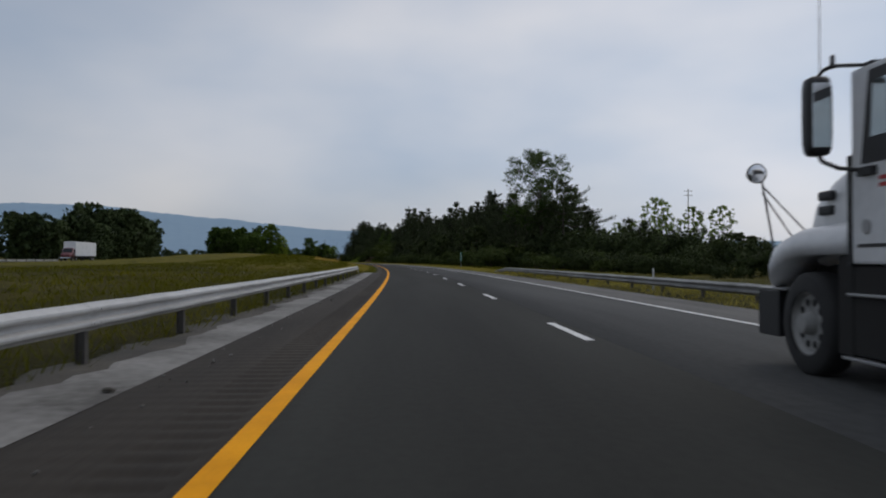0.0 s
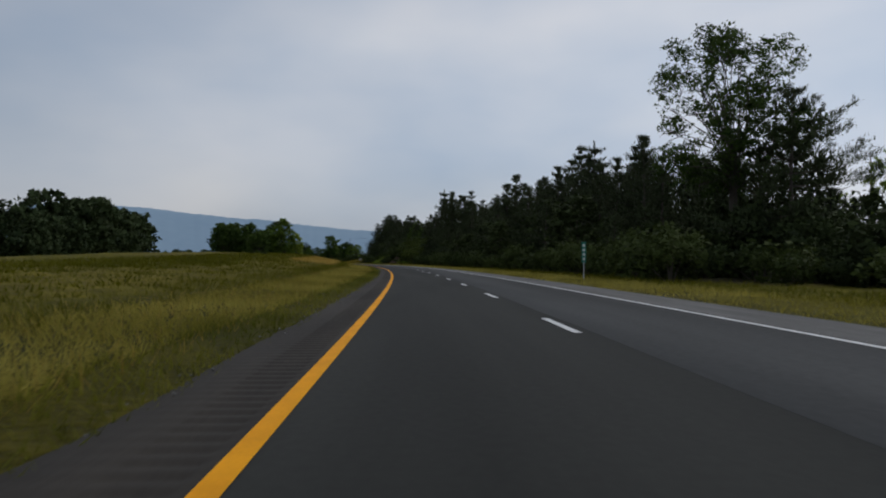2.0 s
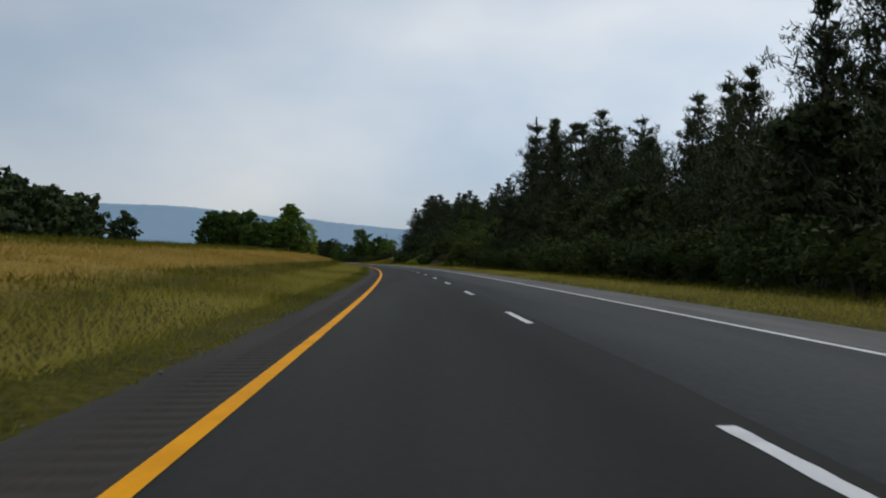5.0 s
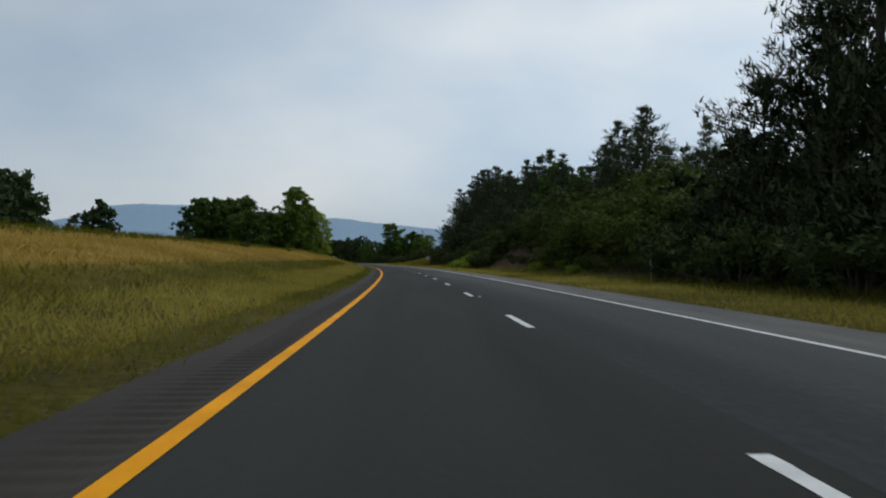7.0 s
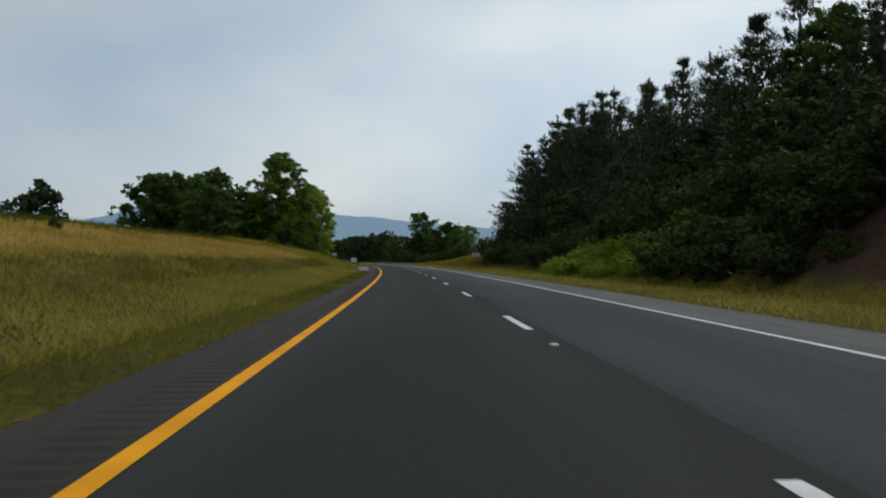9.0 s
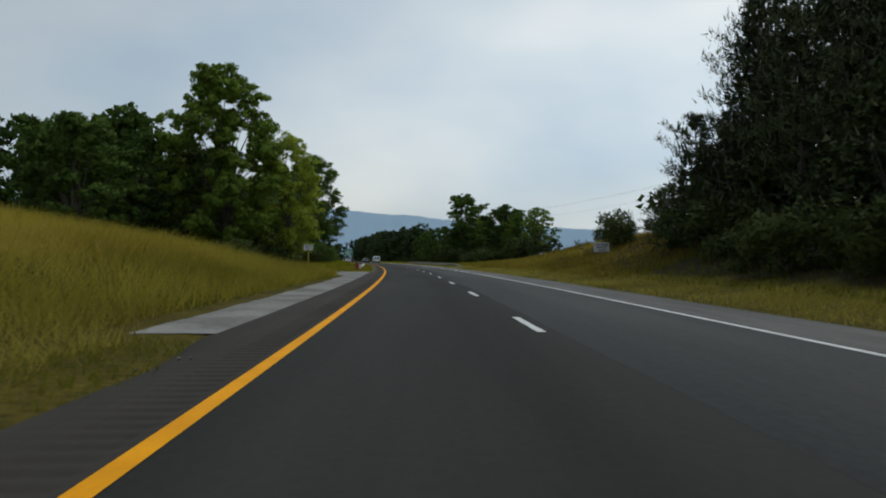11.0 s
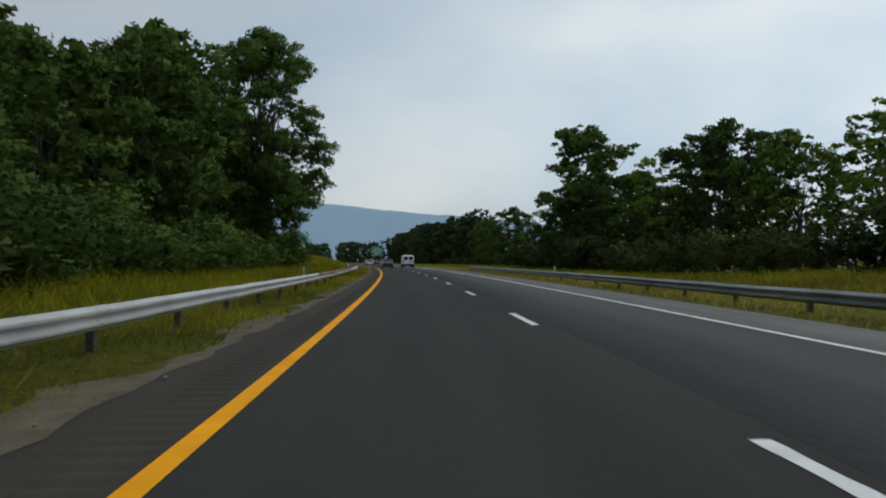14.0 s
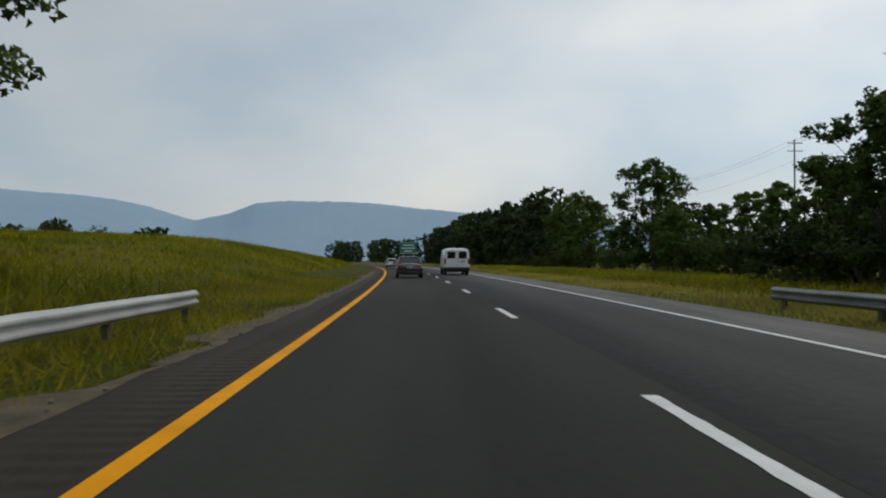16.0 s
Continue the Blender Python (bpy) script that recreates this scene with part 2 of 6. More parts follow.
def strip(name, o0, o1, s0, s1, z, mat, step=4.0, cols=1, thick=0.0):
    """A band of road surface between two offsets."""
    ss = np.linspace(s0, s1, max(2, int((s1 - s0) / step) + 1))
    os_ = np.linspace(o0, o1, cols + 1)
    verts, faces, uv = [], [], []
    for s in ss:
        for o in os_:
            x, y = on_road(s, o)
            verts.append((x, y, z))
            uv.append((o, s))
    w = cols + 1
    for i in range(len(ss) - 1):
        for j in range(cols):
            a = i * w + j
            faces.append((a, a + 1, a + w + 1, a + w))
    if thick:
        nv = len(verts)
        verts += [(x, y, zz - thick) for x, y, zz in verts]
        uv += uv
        for i in range(len(ss) - 1):
            a, b = i * w, i * w + cols
            faces.append((a, a + w, a + w + nv, a + nv))
            faces.append((b + w, b, b + nv, b + w + nv))
        faces.append((0, nv, nv + cols, cols))
        e = (len(ss) - 1) * w
        faces.append((e + cols, e + cols + nv, e + nv, e))
    return with_uv(mesh_of(name, verts, faces, (mat,)), uv)

# ---- surfaces ----
M_ASPHALT = varied("asphalt", (0.024, 0.0245, 0.022), (0.051, 0.0515, 0.046), 0.55, rough=0.95, fine=11, bump=0.12, stretch=(1, 0.06, 1), coords="UV", spec=0.12, fine_stretch=(1, 0.7, 1), fine_weight=0.3)
M_ASPHALT_R = varied("asphalt_older", (0.045, 0.0455, 0.0445), (0.104, 0.1045, 0.102), 0.35, rough=0.93, fine=9, bump=0.12, stretch=(1, 0.07, 1), coords="UV", spec=0.12, fine_stretch=(1, 0.6, 1), fine_weight=0.3)
M_SHOULDER = varied("shoulder_asphalt", (0.024, 0.0205, 0.0165), (0.050, 0.0425, 0.034), 1.2, rough=0.92, fine=20, bump=0.3, stretch=(1, 0.12, 1), coords="UV", spec=0.2)
M_SHOULDER_R = varied("gravelly_shoulder", (0.085, 0.082, 0.078), (0.17, 0.165, 0.155), 1.5, rough=0.92, fine=22, bump=0.4, stretch=(1, 0.1, 1), coords="UV", spec=0.2)
M_PALE = varied("pale_concrete", (0.075, 0.07, 0.062), (0.245, 0.236, 0.22), 0.45, rough=0.92, fine=7, bump=0.4, span=(0.5, 0.9))
M_YELLOW = varied("yellow_paint", (0.70, 0.28, 0.001), (0.95, 0.40, 0.003), 1.2, rough=0.8, fine=25, bump=0.2, spec=0.15)
M_WHITE = varied("white_paint", (0.50, 0.50, 0.49), (0.80, 0.80, 0.78), 1.5, rough=0.6, fine=25, bump=0.2)
M_STEEL = varied("galvanised_steel", (0.34, 0.34, 0.335), (0.54, 0.54, 0.53), 0.8, rough=0.5, metal=0.35, fine=12)
# Darker copy of the steel: shade on the outer rails' faces is painted in.
M_SHADED_STEEL = varied("shade_toned_steel", (0.16, 0.16, 0.155), (0.34, 0.34, 0.33), 0.8, rough=0.55, metal=0.6, fine=12)
M_RUST = varied("rust", (0.09, 0.035, 0.015), (0.26, 0.13, 0.07), 1.0, rough=0.9, fine=14, bump=0.2)
M_POST = varied("weathered_steel_post", (0.06, 0.055, 0.05), (0.13, 0.12, 0.11), 2.0, rough=0.8, metal=0.3)
M_GRAVEL = varied("dark_gravel", (0.022, 0.020, 0.016), (0.09, 0.078, 0.06), 0.9, rough=0.95, fine=35, bump=0.8)


def grass_ground():
    """Meadow: green, straw and bare patches, mown verge lighter near the carriageway."""
    m, n, l, b = material("meadow", 0.95)
    b.inputs["Specular IOR Level"].default_value = 0.1
    co = n.new("ShaderNodeTexCoord")
    n1, n2, n3 = [n.new("ShaderNodeTexNoise") for _ in range(3)]
    for nd, sc, de in ((n1, 0.035, 4.0), (n2, 0.5, 5.0), (n3, 6.0, 3.0)):
        nd.inputs["Scale"].default_value, nd.inputs["Detail"].default_value = sc, de
        l.new(co.outputs["Object"], nd.inputs["Vector"])
    r1, r2, mx, r3, mul = n.new("ShaderNodeValToRGB"), n.new("ShaderNodeValToRGB"), n.new("ShaderNodeMix"), n.new("ShaderNodeValToRGB"), n.new("ShaderNodeMix")
    r1.color_ramp.elements[0].position, r1.color_ramp.elements[1].position = 0.40, 0.62
    for rr, a, c in ((r2, (0.054, 0.060, 0.004, 1), (0.16, 0.142, 0.010, 1)), (r3, (0.55, 0.55, 0.55, 1), (1.25, 1.2, 1.1, 1))):
        rr.color_ramp.elements[0].color, rr.color_ramp.elements[1].color = a, c
        rr.color_ramp.elements[0].position, rr.color_ramp.elements[1].position = 0.3, 0.7
    mx.data_type = mul.data_type = "RGBA"
    mul.blend_type = "MULTIPLY"
    mul.inputs["Factor"].default_value = 1.0
    l.new(n1.outputs["Fac"], r1.inputs["Fac"])
    l.new(n2.outputs["Fac"], r2.inputs["Fac"])
    l.new(n3.outputs["Fac"], r3.inputs["Fac"])
    l.new(r2.outputs["Color"], mx.inputs["A"])
    mx.inputs["B"].default_value = (0.38, 0.25, 0.06, 1)
    uvn, sep, wob, zone = n.new("ShaderNodeUVMap"), n.new("ShaderNodeSeparateXYZ"), n.new("ShaderNodeMath"), n.new("ShaderNodeMapRange")
    l.new(uvn.outputs["UV"], sep.inputs[0])
    wob.operation = "MULTIPLY_ADD"
    wob.inputs[1].default_value = 9.0
    l.new(n1.outputs["Fac"], wob.inputs[0])
    l.new(sep.outputs["X"], wob.inputs[2])
    zone.inputs["From Min"].default_value, zone.inputs["From Max"].default_value = -40.0, 10.0
    l.new(wob.outputs[0], zone.inputs["Value"])
    zr = n.new("ShaderNodeValToRGB")   # straw on the hill, green in the dip, straw-green by the verge
    e = zr.color_ramp.elements
    e[0].position, e[0].color = 0.0, (0.03, 0.03, 0.03, 1)
    e[1].position, e[1].color = 1.0, (0.06, 0.06, 0.06, 1)
    for ps, va in ((0.40, 0.05), (0.57, 0.10), (0.635, 0.80), (0.725, 0.80), (0.755, 0.05), (0.80, 0.05), (0.85, 0.12), (0.92, 0.1)):
        q = e.new(ps)
        q.color = (va, va, va, 1)
    l.new(zone.outputs["Result"], zr.inputs["Fac"])
    fac = n.new("ShaderNodeMath")
    fac.operation = "MULTIPLY_ADD"
    fac.inputs[1].default_value = 0.10
    l.new(r1.outputs["Color"], fac.inputs[0])
    along, hill = n.new("ShaderNodeValToRGB"), n.new("ShaderNodeMath")   # dry only along the hill
    reach = n.new("ShaderNodeMapRange")
    reach.inputs["From Max"].default_value = 600.0
    l.new(sep.outputs["Y"], reach.inputs["Value"])
    e = along.color_ramp.elements
    e[0].position, e[0].color = 0.31, (0.12, 0.12, 0.12, 1)
    e[1].position, e[1].color = 0.88, (0.12, 0.12, 0.12, 1)
    for ps in (0.40, 0.81):
        e.new(ps).color = (1, 1, 1, 1)
    l.new(reach.outputs["Result"], along.inputs["Fac"])
    hill.operation = "MULTIPLY"
    l.new(zr.outputs["Color"], hill.inputs[0])
    l.new(along.outputs["Color"], hill.inputs[1])
    l.new(hill.outputs[0], fac.inputs[2])
    l.new(fac.outputs[0], mx.inputs["Factor"])
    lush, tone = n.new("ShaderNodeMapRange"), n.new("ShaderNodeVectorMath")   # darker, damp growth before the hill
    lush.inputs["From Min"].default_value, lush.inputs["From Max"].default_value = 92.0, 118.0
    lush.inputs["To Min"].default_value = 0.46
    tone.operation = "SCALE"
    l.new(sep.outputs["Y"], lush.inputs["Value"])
    thatch_shade, under = n.new("ShaderNodeMapRange"), n.new("ShaderNodeMath")   # thatch and soil under the mown verge, shade between the blades painted in
    thatch_shade.inputs["From Min"].default_value, thatch_shade.inputs["From Max"].default_value = -7.5, -4.8
    thatch_shade.inputs["To Min"].default_value, thatch_shade.inputs["To Max"].default_value = 0.9, 0.55
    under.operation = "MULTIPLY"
    beyond, pick = n.new("ShaderNodeMapRange"), n.new("ShaderNodeMath")
    beyond.inputs["From Min"].default_value, beyond.inputs["From Max"].default_value = 8.0, 14.0
    beyond.inputs["To Min"].default_value, beyond.inputs["To Max"].default_value = 0.5, 1.0
    pick.operation = "MAXIMUM"
    l.new(sep.outputs["X"], thatch_shade.inputs["Value"])
    l.new(sep.outputs["X"], beyond.inputs["Value"])
    l.new(thatch_shade.outputs["Result"], pick.inputs[0])
    l.new(beyond.outputs["Result"], pick.inputs[1])
    l.new(pick.outputs[0], under.inputs[0])
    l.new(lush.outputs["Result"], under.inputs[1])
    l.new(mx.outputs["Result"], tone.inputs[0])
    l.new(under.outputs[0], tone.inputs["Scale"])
    green, after, gm = n.new("ShaderNodeMix"), n.new("ShaderNodeMapRange"), n.new("ShaderNodeVectorMath")   # greener growth past the crossover
    green.data_type = "RGBA"
    green.inputs["A"].default_value, green.inputs["B"].default_value = (1, 1, 1, 1), (0.86, 1.0, 0.62, 1)
    after.inputs["From Min"].default_value, after.inputs["From Max"].default_value = 480.0, 506.0
    l.new(sep.outputs["Y"], after.inputs["Value"])
    l.new(after.outputs["Result"], green.inputs["Factor"])
    gm.operation = "MULTIPLY"
    l.new(tone.outputs["Vector"], gm.inputs[0])
    l.new(green.outputs["Result"], gm.inputs[1])
    # bare reddish earth on the scarp, dark litter with the trees' shade painted in under the wood: patches given by
    # distance along and across
    def band(socket, a, b, soft):
        lo, hi, both = n.new("ShaderNodeMapRange"), n.new("ShaderNodeMapRange"), n.new("ShaderNodeMath")
        lo.inputs["From Min"].default_value, lo.inputs["From Max"].default_value = a - soft, a + soft
        hi.inputs["From Min"].default_value, hi.inputs["From Max"].default_value = b + soft, b - soft
        both.operation = "MULTIPLY"
        l.new(socket, lo.inputs["Value"])
        l.new(socket, hi.inputs["Value"])
        l.new(lo.outputs["Result"], both.inputs[0])
        l.new(hi.outputs["Result"], both.inputs[1])
        return both.outputs[0]

    def ragged(socket, amount):
        w = n.new("ShaderNodeMath")
        w.operation = "MULTIPLY_ADD"
        w.inputs[1].default_value = amount
        l.new(n2.outputs["Fac"], w.inputs[0])
        l.new(socket, w.inputs[2])
        return w.outputs[0]

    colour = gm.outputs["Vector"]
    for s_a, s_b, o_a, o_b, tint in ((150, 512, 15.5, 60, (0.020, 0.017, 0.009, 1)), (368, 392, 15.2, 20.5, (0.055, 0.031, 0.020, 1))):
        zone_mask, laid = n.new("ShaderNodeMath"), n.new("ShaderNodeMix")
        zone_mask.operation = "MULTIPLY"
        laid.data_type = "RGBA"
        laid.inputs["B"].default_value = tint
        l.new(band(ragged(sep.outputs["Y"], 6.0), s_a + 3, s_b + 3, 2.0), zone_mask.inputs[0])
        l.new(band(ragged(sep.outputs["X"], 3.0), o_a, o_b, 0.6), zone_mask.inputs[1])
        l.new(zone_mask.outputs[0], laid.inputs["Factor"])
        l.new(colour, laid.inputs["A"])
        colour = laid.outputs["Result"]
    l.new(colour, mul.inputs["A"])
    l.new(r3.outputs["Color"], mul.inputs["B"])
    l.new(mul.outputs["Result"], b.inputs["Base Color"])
    bp = n.new("ShaderNodeBump")
    bp.inputs["Strength"].default_value, bp.inputs["Distance"].default_value = 0.8, 0.15
    l.new(n3.outputs["Fac"], bp.inputs["Height"])
    l.new(bp.outputs["Normal"], b.inputs["Normal"])
    return m


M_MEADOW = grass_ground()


def build_ground():
    ys = np.concatenate([[-4600, -2500, -1200, -600, -300, -180, -110, -70], np.arange(-40, 760, 2.5), np.arange(760, 1000, 8), [1010, 1050, 1120, 1250, 1450, 1750, 2200, 3000, 4800]])
    us = np.concatenate([[-4800, -2500, -1300, -700, -420, -300, -220, -170, -135, -110, -92, -80, -70, -62, -55, -48, -42], np.arange(-37, -14, 2.0),
                         np.arange(-14, 20, 0.8), np.arange(20, 50, 3.0), [52, 60, 72, 90, 120, 170, 260, 420, 800, 1600, 2800, 4800]])
    xr = np.interp(ys, _ry, _rx)
    slope0 = -np.tan(_th[-1])
    xr = np.where(ys > _ry[-1], _rx[-1] + (ys - _ry[-1]) * slope0, xr)
    xr = np.where(ys < _ry[0], _rx[0] + (ys - _ry[0]) * -np.tan(_th[0]), xr)
    X = xr[:, None] + us[None, :]
    Y = np.repeat(ys[:, None], len(us), 1)
    s, o = road_of(X.ravel(), Y.ravel())
    s, o = s.reshape(X.shape), o.reshape(X.shape)
    o = np.where(np.abs(us)[None, :] > 200, us[None, :], o)
    s = np.where(np.abs(us)[None, :] > 200, np.interp(Y, _ry, _sg), s)
    Z = terrain(s, o)
    rng = np.random.default_rng(3)
    rough = np.clip(np.maximum(-o - 3.0, o - 11.5) / 6.0, 0, 1) * (np.abs(o) < 150)
    Z = Z + rng.normal(0, 0.06, Z.shape) * rough
    nu = len(us)
    i, j = np.meshgrid(np.arange(len(ys) - 1), np.arange(nu - 1), indexing="ij")
    a = (i * nu + j).ravel()
    faces = np.stack([a, a + 1, a + nu + 1, a + nu], 1)
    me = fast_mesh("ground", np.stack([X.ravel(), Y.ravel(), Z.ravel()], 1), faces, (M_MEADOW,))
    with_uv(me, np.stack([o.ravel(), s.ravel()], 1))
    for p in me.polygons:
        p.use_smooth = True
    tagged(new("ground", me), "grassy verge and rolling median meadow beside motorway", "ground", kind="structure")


build_ground()

S0, S1 = -120.0, 1400.0
EDGE_R = 7.226
road = tagged(new("road", strip("road", -0.10, 4.2, S0, S1, 0.0, M_ASPHALT, cols=2)), "dark asphalt passing lane of curving motorway", "road", kind="structure")


def slow_lane():
    """Older surface, laid over the passing lane's along a slightly ragged joint."""
    ss = np.arange(S0, S1, 0.6)
    edge = 3.93 + 0.05 * (patchy(ss, ss * 0, 2.0) - 0.5) + 0.10 * (patchy(ss, ss * 0 + 40, 9.0) - 0.5)
    v, uv = [], []
    for f, z in ((0.0, -0.004), (0.001, 0.004), (0.5, 0.004), (1.0, 0.004)):
        o = edge + (EDGE_R + 0.15 - edge) * f
        x, y = on_road(ss, o)
        v.append(np.stack([x, y, np.full(len(ss), z)], 1))
        uv.append(np.stack([o, ss], 1))
    n = len(ss)
    i, j = np.meshgrid(np.arange(3), np.arange(n - 1), indexing="ij")
    a = (i * n + j).ravel()
    return with_uv(fast_mesh("road_slow_lane", np.concatenate(v), np.stack([a, a + n, a + n + 1, a + 1], 1), (M_ASPHALT_R,)), np.concatenate(uv))


tagged(new("road_slow_lane", slow_lane()), "greyer asphalt slow lane of motorway", "road", kind="structure")


def rumble_shoulder():
    """Median shoulder with milled rumble grooves across it where the car drives by, plain beyond."""
    rows = [(S0, 0.0), (-20.0, 0.0)]
    s = -20.0
    while s < 700:
        rows += [(s + 0.115, 0.0), (s + 0.15, -0.013), (s + 0.25, -0.013), (s + 0.285, 0.0)]
        s += 0.30
    rows += [(x, 0.0) for x in np.arange(s + 2, S1, 4.0)]
    ss, dz = np.array([r[0] for r in rows]), np.array([r[1] for r in rows])
    os_ = np.array([-1.5, -0.66, -0.63, -0.20, -0.17, -0.10])
    deep = np.array([0, 0, 1, 1, 0, 0])
    v, uv = [], []
    grown = smooth(ss, 109, 114) * (1 - smooth(ss, 446, 450)) + smooth(ss, 511, 514)   # grass creeps in away from the aprons
    outer = -1.5 + 0.36 * grown + 0.10 * grown * (patchy(ss, ss * 0, 1.3) - 0.5)
    for k, o in enumerate(os_):
        o = outer if k == 0 else np.full(len(ss), o)
        x, y = on_road(ss, o)
        v.append(np.stack([x, y, dz * deep[k]], 1))
        uv.append(np.stack([o, ss], 1))
    x, y = on_road(ss, outer - 0.25)
    v.insert(0, np.stack([x, y, np.full(len(ss), -0.08)], 1))
    uv.insert(0, uv[0])
    n = len(ss)
    i, j = np.meshgrid(np.arange(len(v) - 1), np.arange(n - 1), indexing="ij")
    a = (i * n + j).ravel()
    me = fast_mesh("pavement_left_shoulder", np.concatenate(v), np.stack([a, a + n, a + n + 1, a + 1], 1), (M_SHOULDER,))
    return with_uv(me, np.concatenate(uv))


tagged(new("pavement_left_shoulder", rumble_shoulder()), "brownish asphalt median shoulder with rumble strip", "shoulder", kind="structure")
tagged(new("pavement_right_shoulder", strip("pavement_right_shoulder", EDGE_R + 0.15, 9.1, S0, S1, 0.0, M_SHOULDER_R, thick=0.1)), "pale gravelly outer shoulder", "shoulder", kind="structure")
tagged(new("trim_yellow_line", strip("trim_yellow_line", -0.085, 0.085, S0, S1, 0.006, M_YELLOW, step=2.5)), "solid yellow median edge line", "road marking", kind="structure")
tagged(new("trim_white_line", strip("trim_white_line", EDGE_R - 0.07, EDGE_R + 0.07, S0, S1, 0.009, M_WHITE, step=2.5)), "solid white outer edge line", "road marking", kind="structure")

DASH_PHASE, DASH_PERIOD, DASH_LENGTH = 11.09, 12.192, 3.2


def lane_dash():
    """One worn painted dash with ragged ends."""
    bm = bmesh.new()
    rng = random.Random(5)
    n = 14
    left, right = [], []
    for i in range(n + 1):
        y = DASH_LENGTH * i / n
        left.append(bm.verts.new((-0.072 + rng.uniform(-0.008, 0.008), y, 0.006)))
        right.append(bm.verts.new((0.072 + rng.uniform(-0.008, 0.008), y, 0.006)))
    for i in range(n):
        bm.faces.new((left[i], right[i], right[i + 1], left[i + 1]))
    me = bpy.data.meshes.new("lane_dash")
    bm.to_mesh(me)
    bm.free()
    me.materials.append(M_WHITE)
    return me


def worn_dash():
    """A dash whose paint has flaked away in places."""
    rng = random.Random(9)
    bm = bmesh.new()
    y = 0.0
    while y < DASH_LENGTH - 0.1:
        step = rng.uniform(0.10, 0.34)
        a, b = rng.uniform(-0.075, -0.02), rng.uniform(0.03, 0.075)
        if rng.random() < 0.3:
            a, b = (a, rng.uniform(-0.02, 0.01)) if rng.random() < 0.5 else (rng.uniform(-0.01, 0.02), b)
        end = min(y + step, DASH_LENGTH)
        bm.faces.new([bm.verts.new(v) for v in ((a, y, 0.006), (b, y + rng.uniform(0, 0.05), 0.006), (b, end, 0.006), (a, end - rng.uniform(0, 0.05), 0.006))])
        y = end + rng.uniform(0.03, 0.14)
    me = bpy.data.meshes.new("worn_lane_dash")
    bm.to_mesh(me)
    bm.free()
    me.materials.append(M_WHITE)
    return me


_dash, _worn = lane_dash(), worn_dash()
for i in range(-8, 100):
    s = DASH_PHASE + i * DASH_PERIOD
    x, y = on_road(s, 3.66)
    flaked = i == 43
    ob = tagged(new("lane_dash", _worn if flaked else _dash), "flaked and worn white lane dash on asphalt" if flaked else "white painted lane dash on asphalt", "road marking", group="lane dashes")
    ob.matrix_world = pose(x, y, 0, 0, 0, math.degrees(heading(s + 1.5)))

def road_marker(s, o):
    """Low cast marker with sloping ends and a reflector face."""
    base = tagged(new("road_marker"), "low steel reflective marker set in asphalt", "road marker", group="lane markers")
    sec = [[(w * x, y, z) for x, z in ((-1, 0.0), (-0.8, h), (0.8, h), (1, 0.0))] for y, w, h in ((-0.12, 0.035, 0.004), (-0.06, 0.06, 0.018), (0.06, 0.06, 0.018), (0.12, 0.035, 0.004))]
    part("casting", loft(sec), M_STEEL, base)
    part("reflector", boxed(-0.045, 0.045, -0.075, -0.055, 0.012, 0.024, 0.003), M_WHITE, base, "pale reflector face")
    x, y = on_road(s, o)
    base.matrix_world = pose(x, y, 0.004, 0, 0, math.degrees(heading(s)))
    return base


for s, o in ((315.55, 3.86), (374.5, 3.64), (186.4, 3.5)):
    road_marker(s, o)


def debris(s, o, size, z=0.024):
    """Torn lump of tyre rubber."""
    rng = random.Random(int(s))
    bm = bmesh.new()
    bmesh.ops.create_icosphere(bm, subdivisions=2, radius=1.0)
    for v in bm.verts:
        k = rng.uniform(0.75, 1.2)
        v.co = Vector((v.co.x * size * k, v.co.y * size * 0.6 * k, max(-0.2, v.co.z) * size * 0.35 * k + size * 0.07))
    me = bpy.data.meshes.new("road_debris")
    bm.to_mesh(me)
    bm.free()
    me.materials.append(M_GRAVEL)
    ob = tagged(new("road_debris", me), "black lump of torn rubber on paved strip", "debris")
    x, y = on_road(s, o)
    ob.matrix_world = pose(x, y, z, 0, 0, rng.uniform(0, 180))


debris(43.45, -1.56, 0.075)
debris(503.5, -4.2, 0.09)
debris(501.5, -5.4, 0.06)

# pale paved aprons on the median side
def ragged_band(name, o_in, o_out, s0, s1, z, mat, wobble, label, seed=1, inner=0.0):
    rng = np.random.default_rng(seed)
    ss = np.arange(s0, s1 + 0.1, 0.5)
    verts, faces = [], []
    ph = rng.uniform(0, 6, 4)
    for k, s in enumerate(ss):
        w = o_out(s) + wobble * (np.sin(s * 0.9 + ph[0]) * 0.5 + np.sin(s * 2.3 + ph[1]) * 0.35 + rng.uniform(-0.5, 0.5))
        o_i = o_in + inner * (np.sin(s * 1.3 + ph[2]) + np.sin(s * 3.1 + ph[3]) + rng.uniform(-1, 1)) / 2
        for o in np.linspace(o_i, min(w, o_i - 0.05), 4):
            x, y = on_road(s, o)
            g = float(terrain(s, o))
            verts.append((x, y, 0.005 if len(verts) % 4 == 0 else max(z, g + 0.015) if len(verts) % 4 < 3 else min(z, g - 0.03)))
    for k in range(len(ss) - 1):
        for j in range(3):
            a = k * 4 + j
            faces.append((a, a + 1, a + 5, a + 4))
    tagged(new(name, mesh_of(name, verts, faces, (mat,))), label, "pavement", kind="structure")


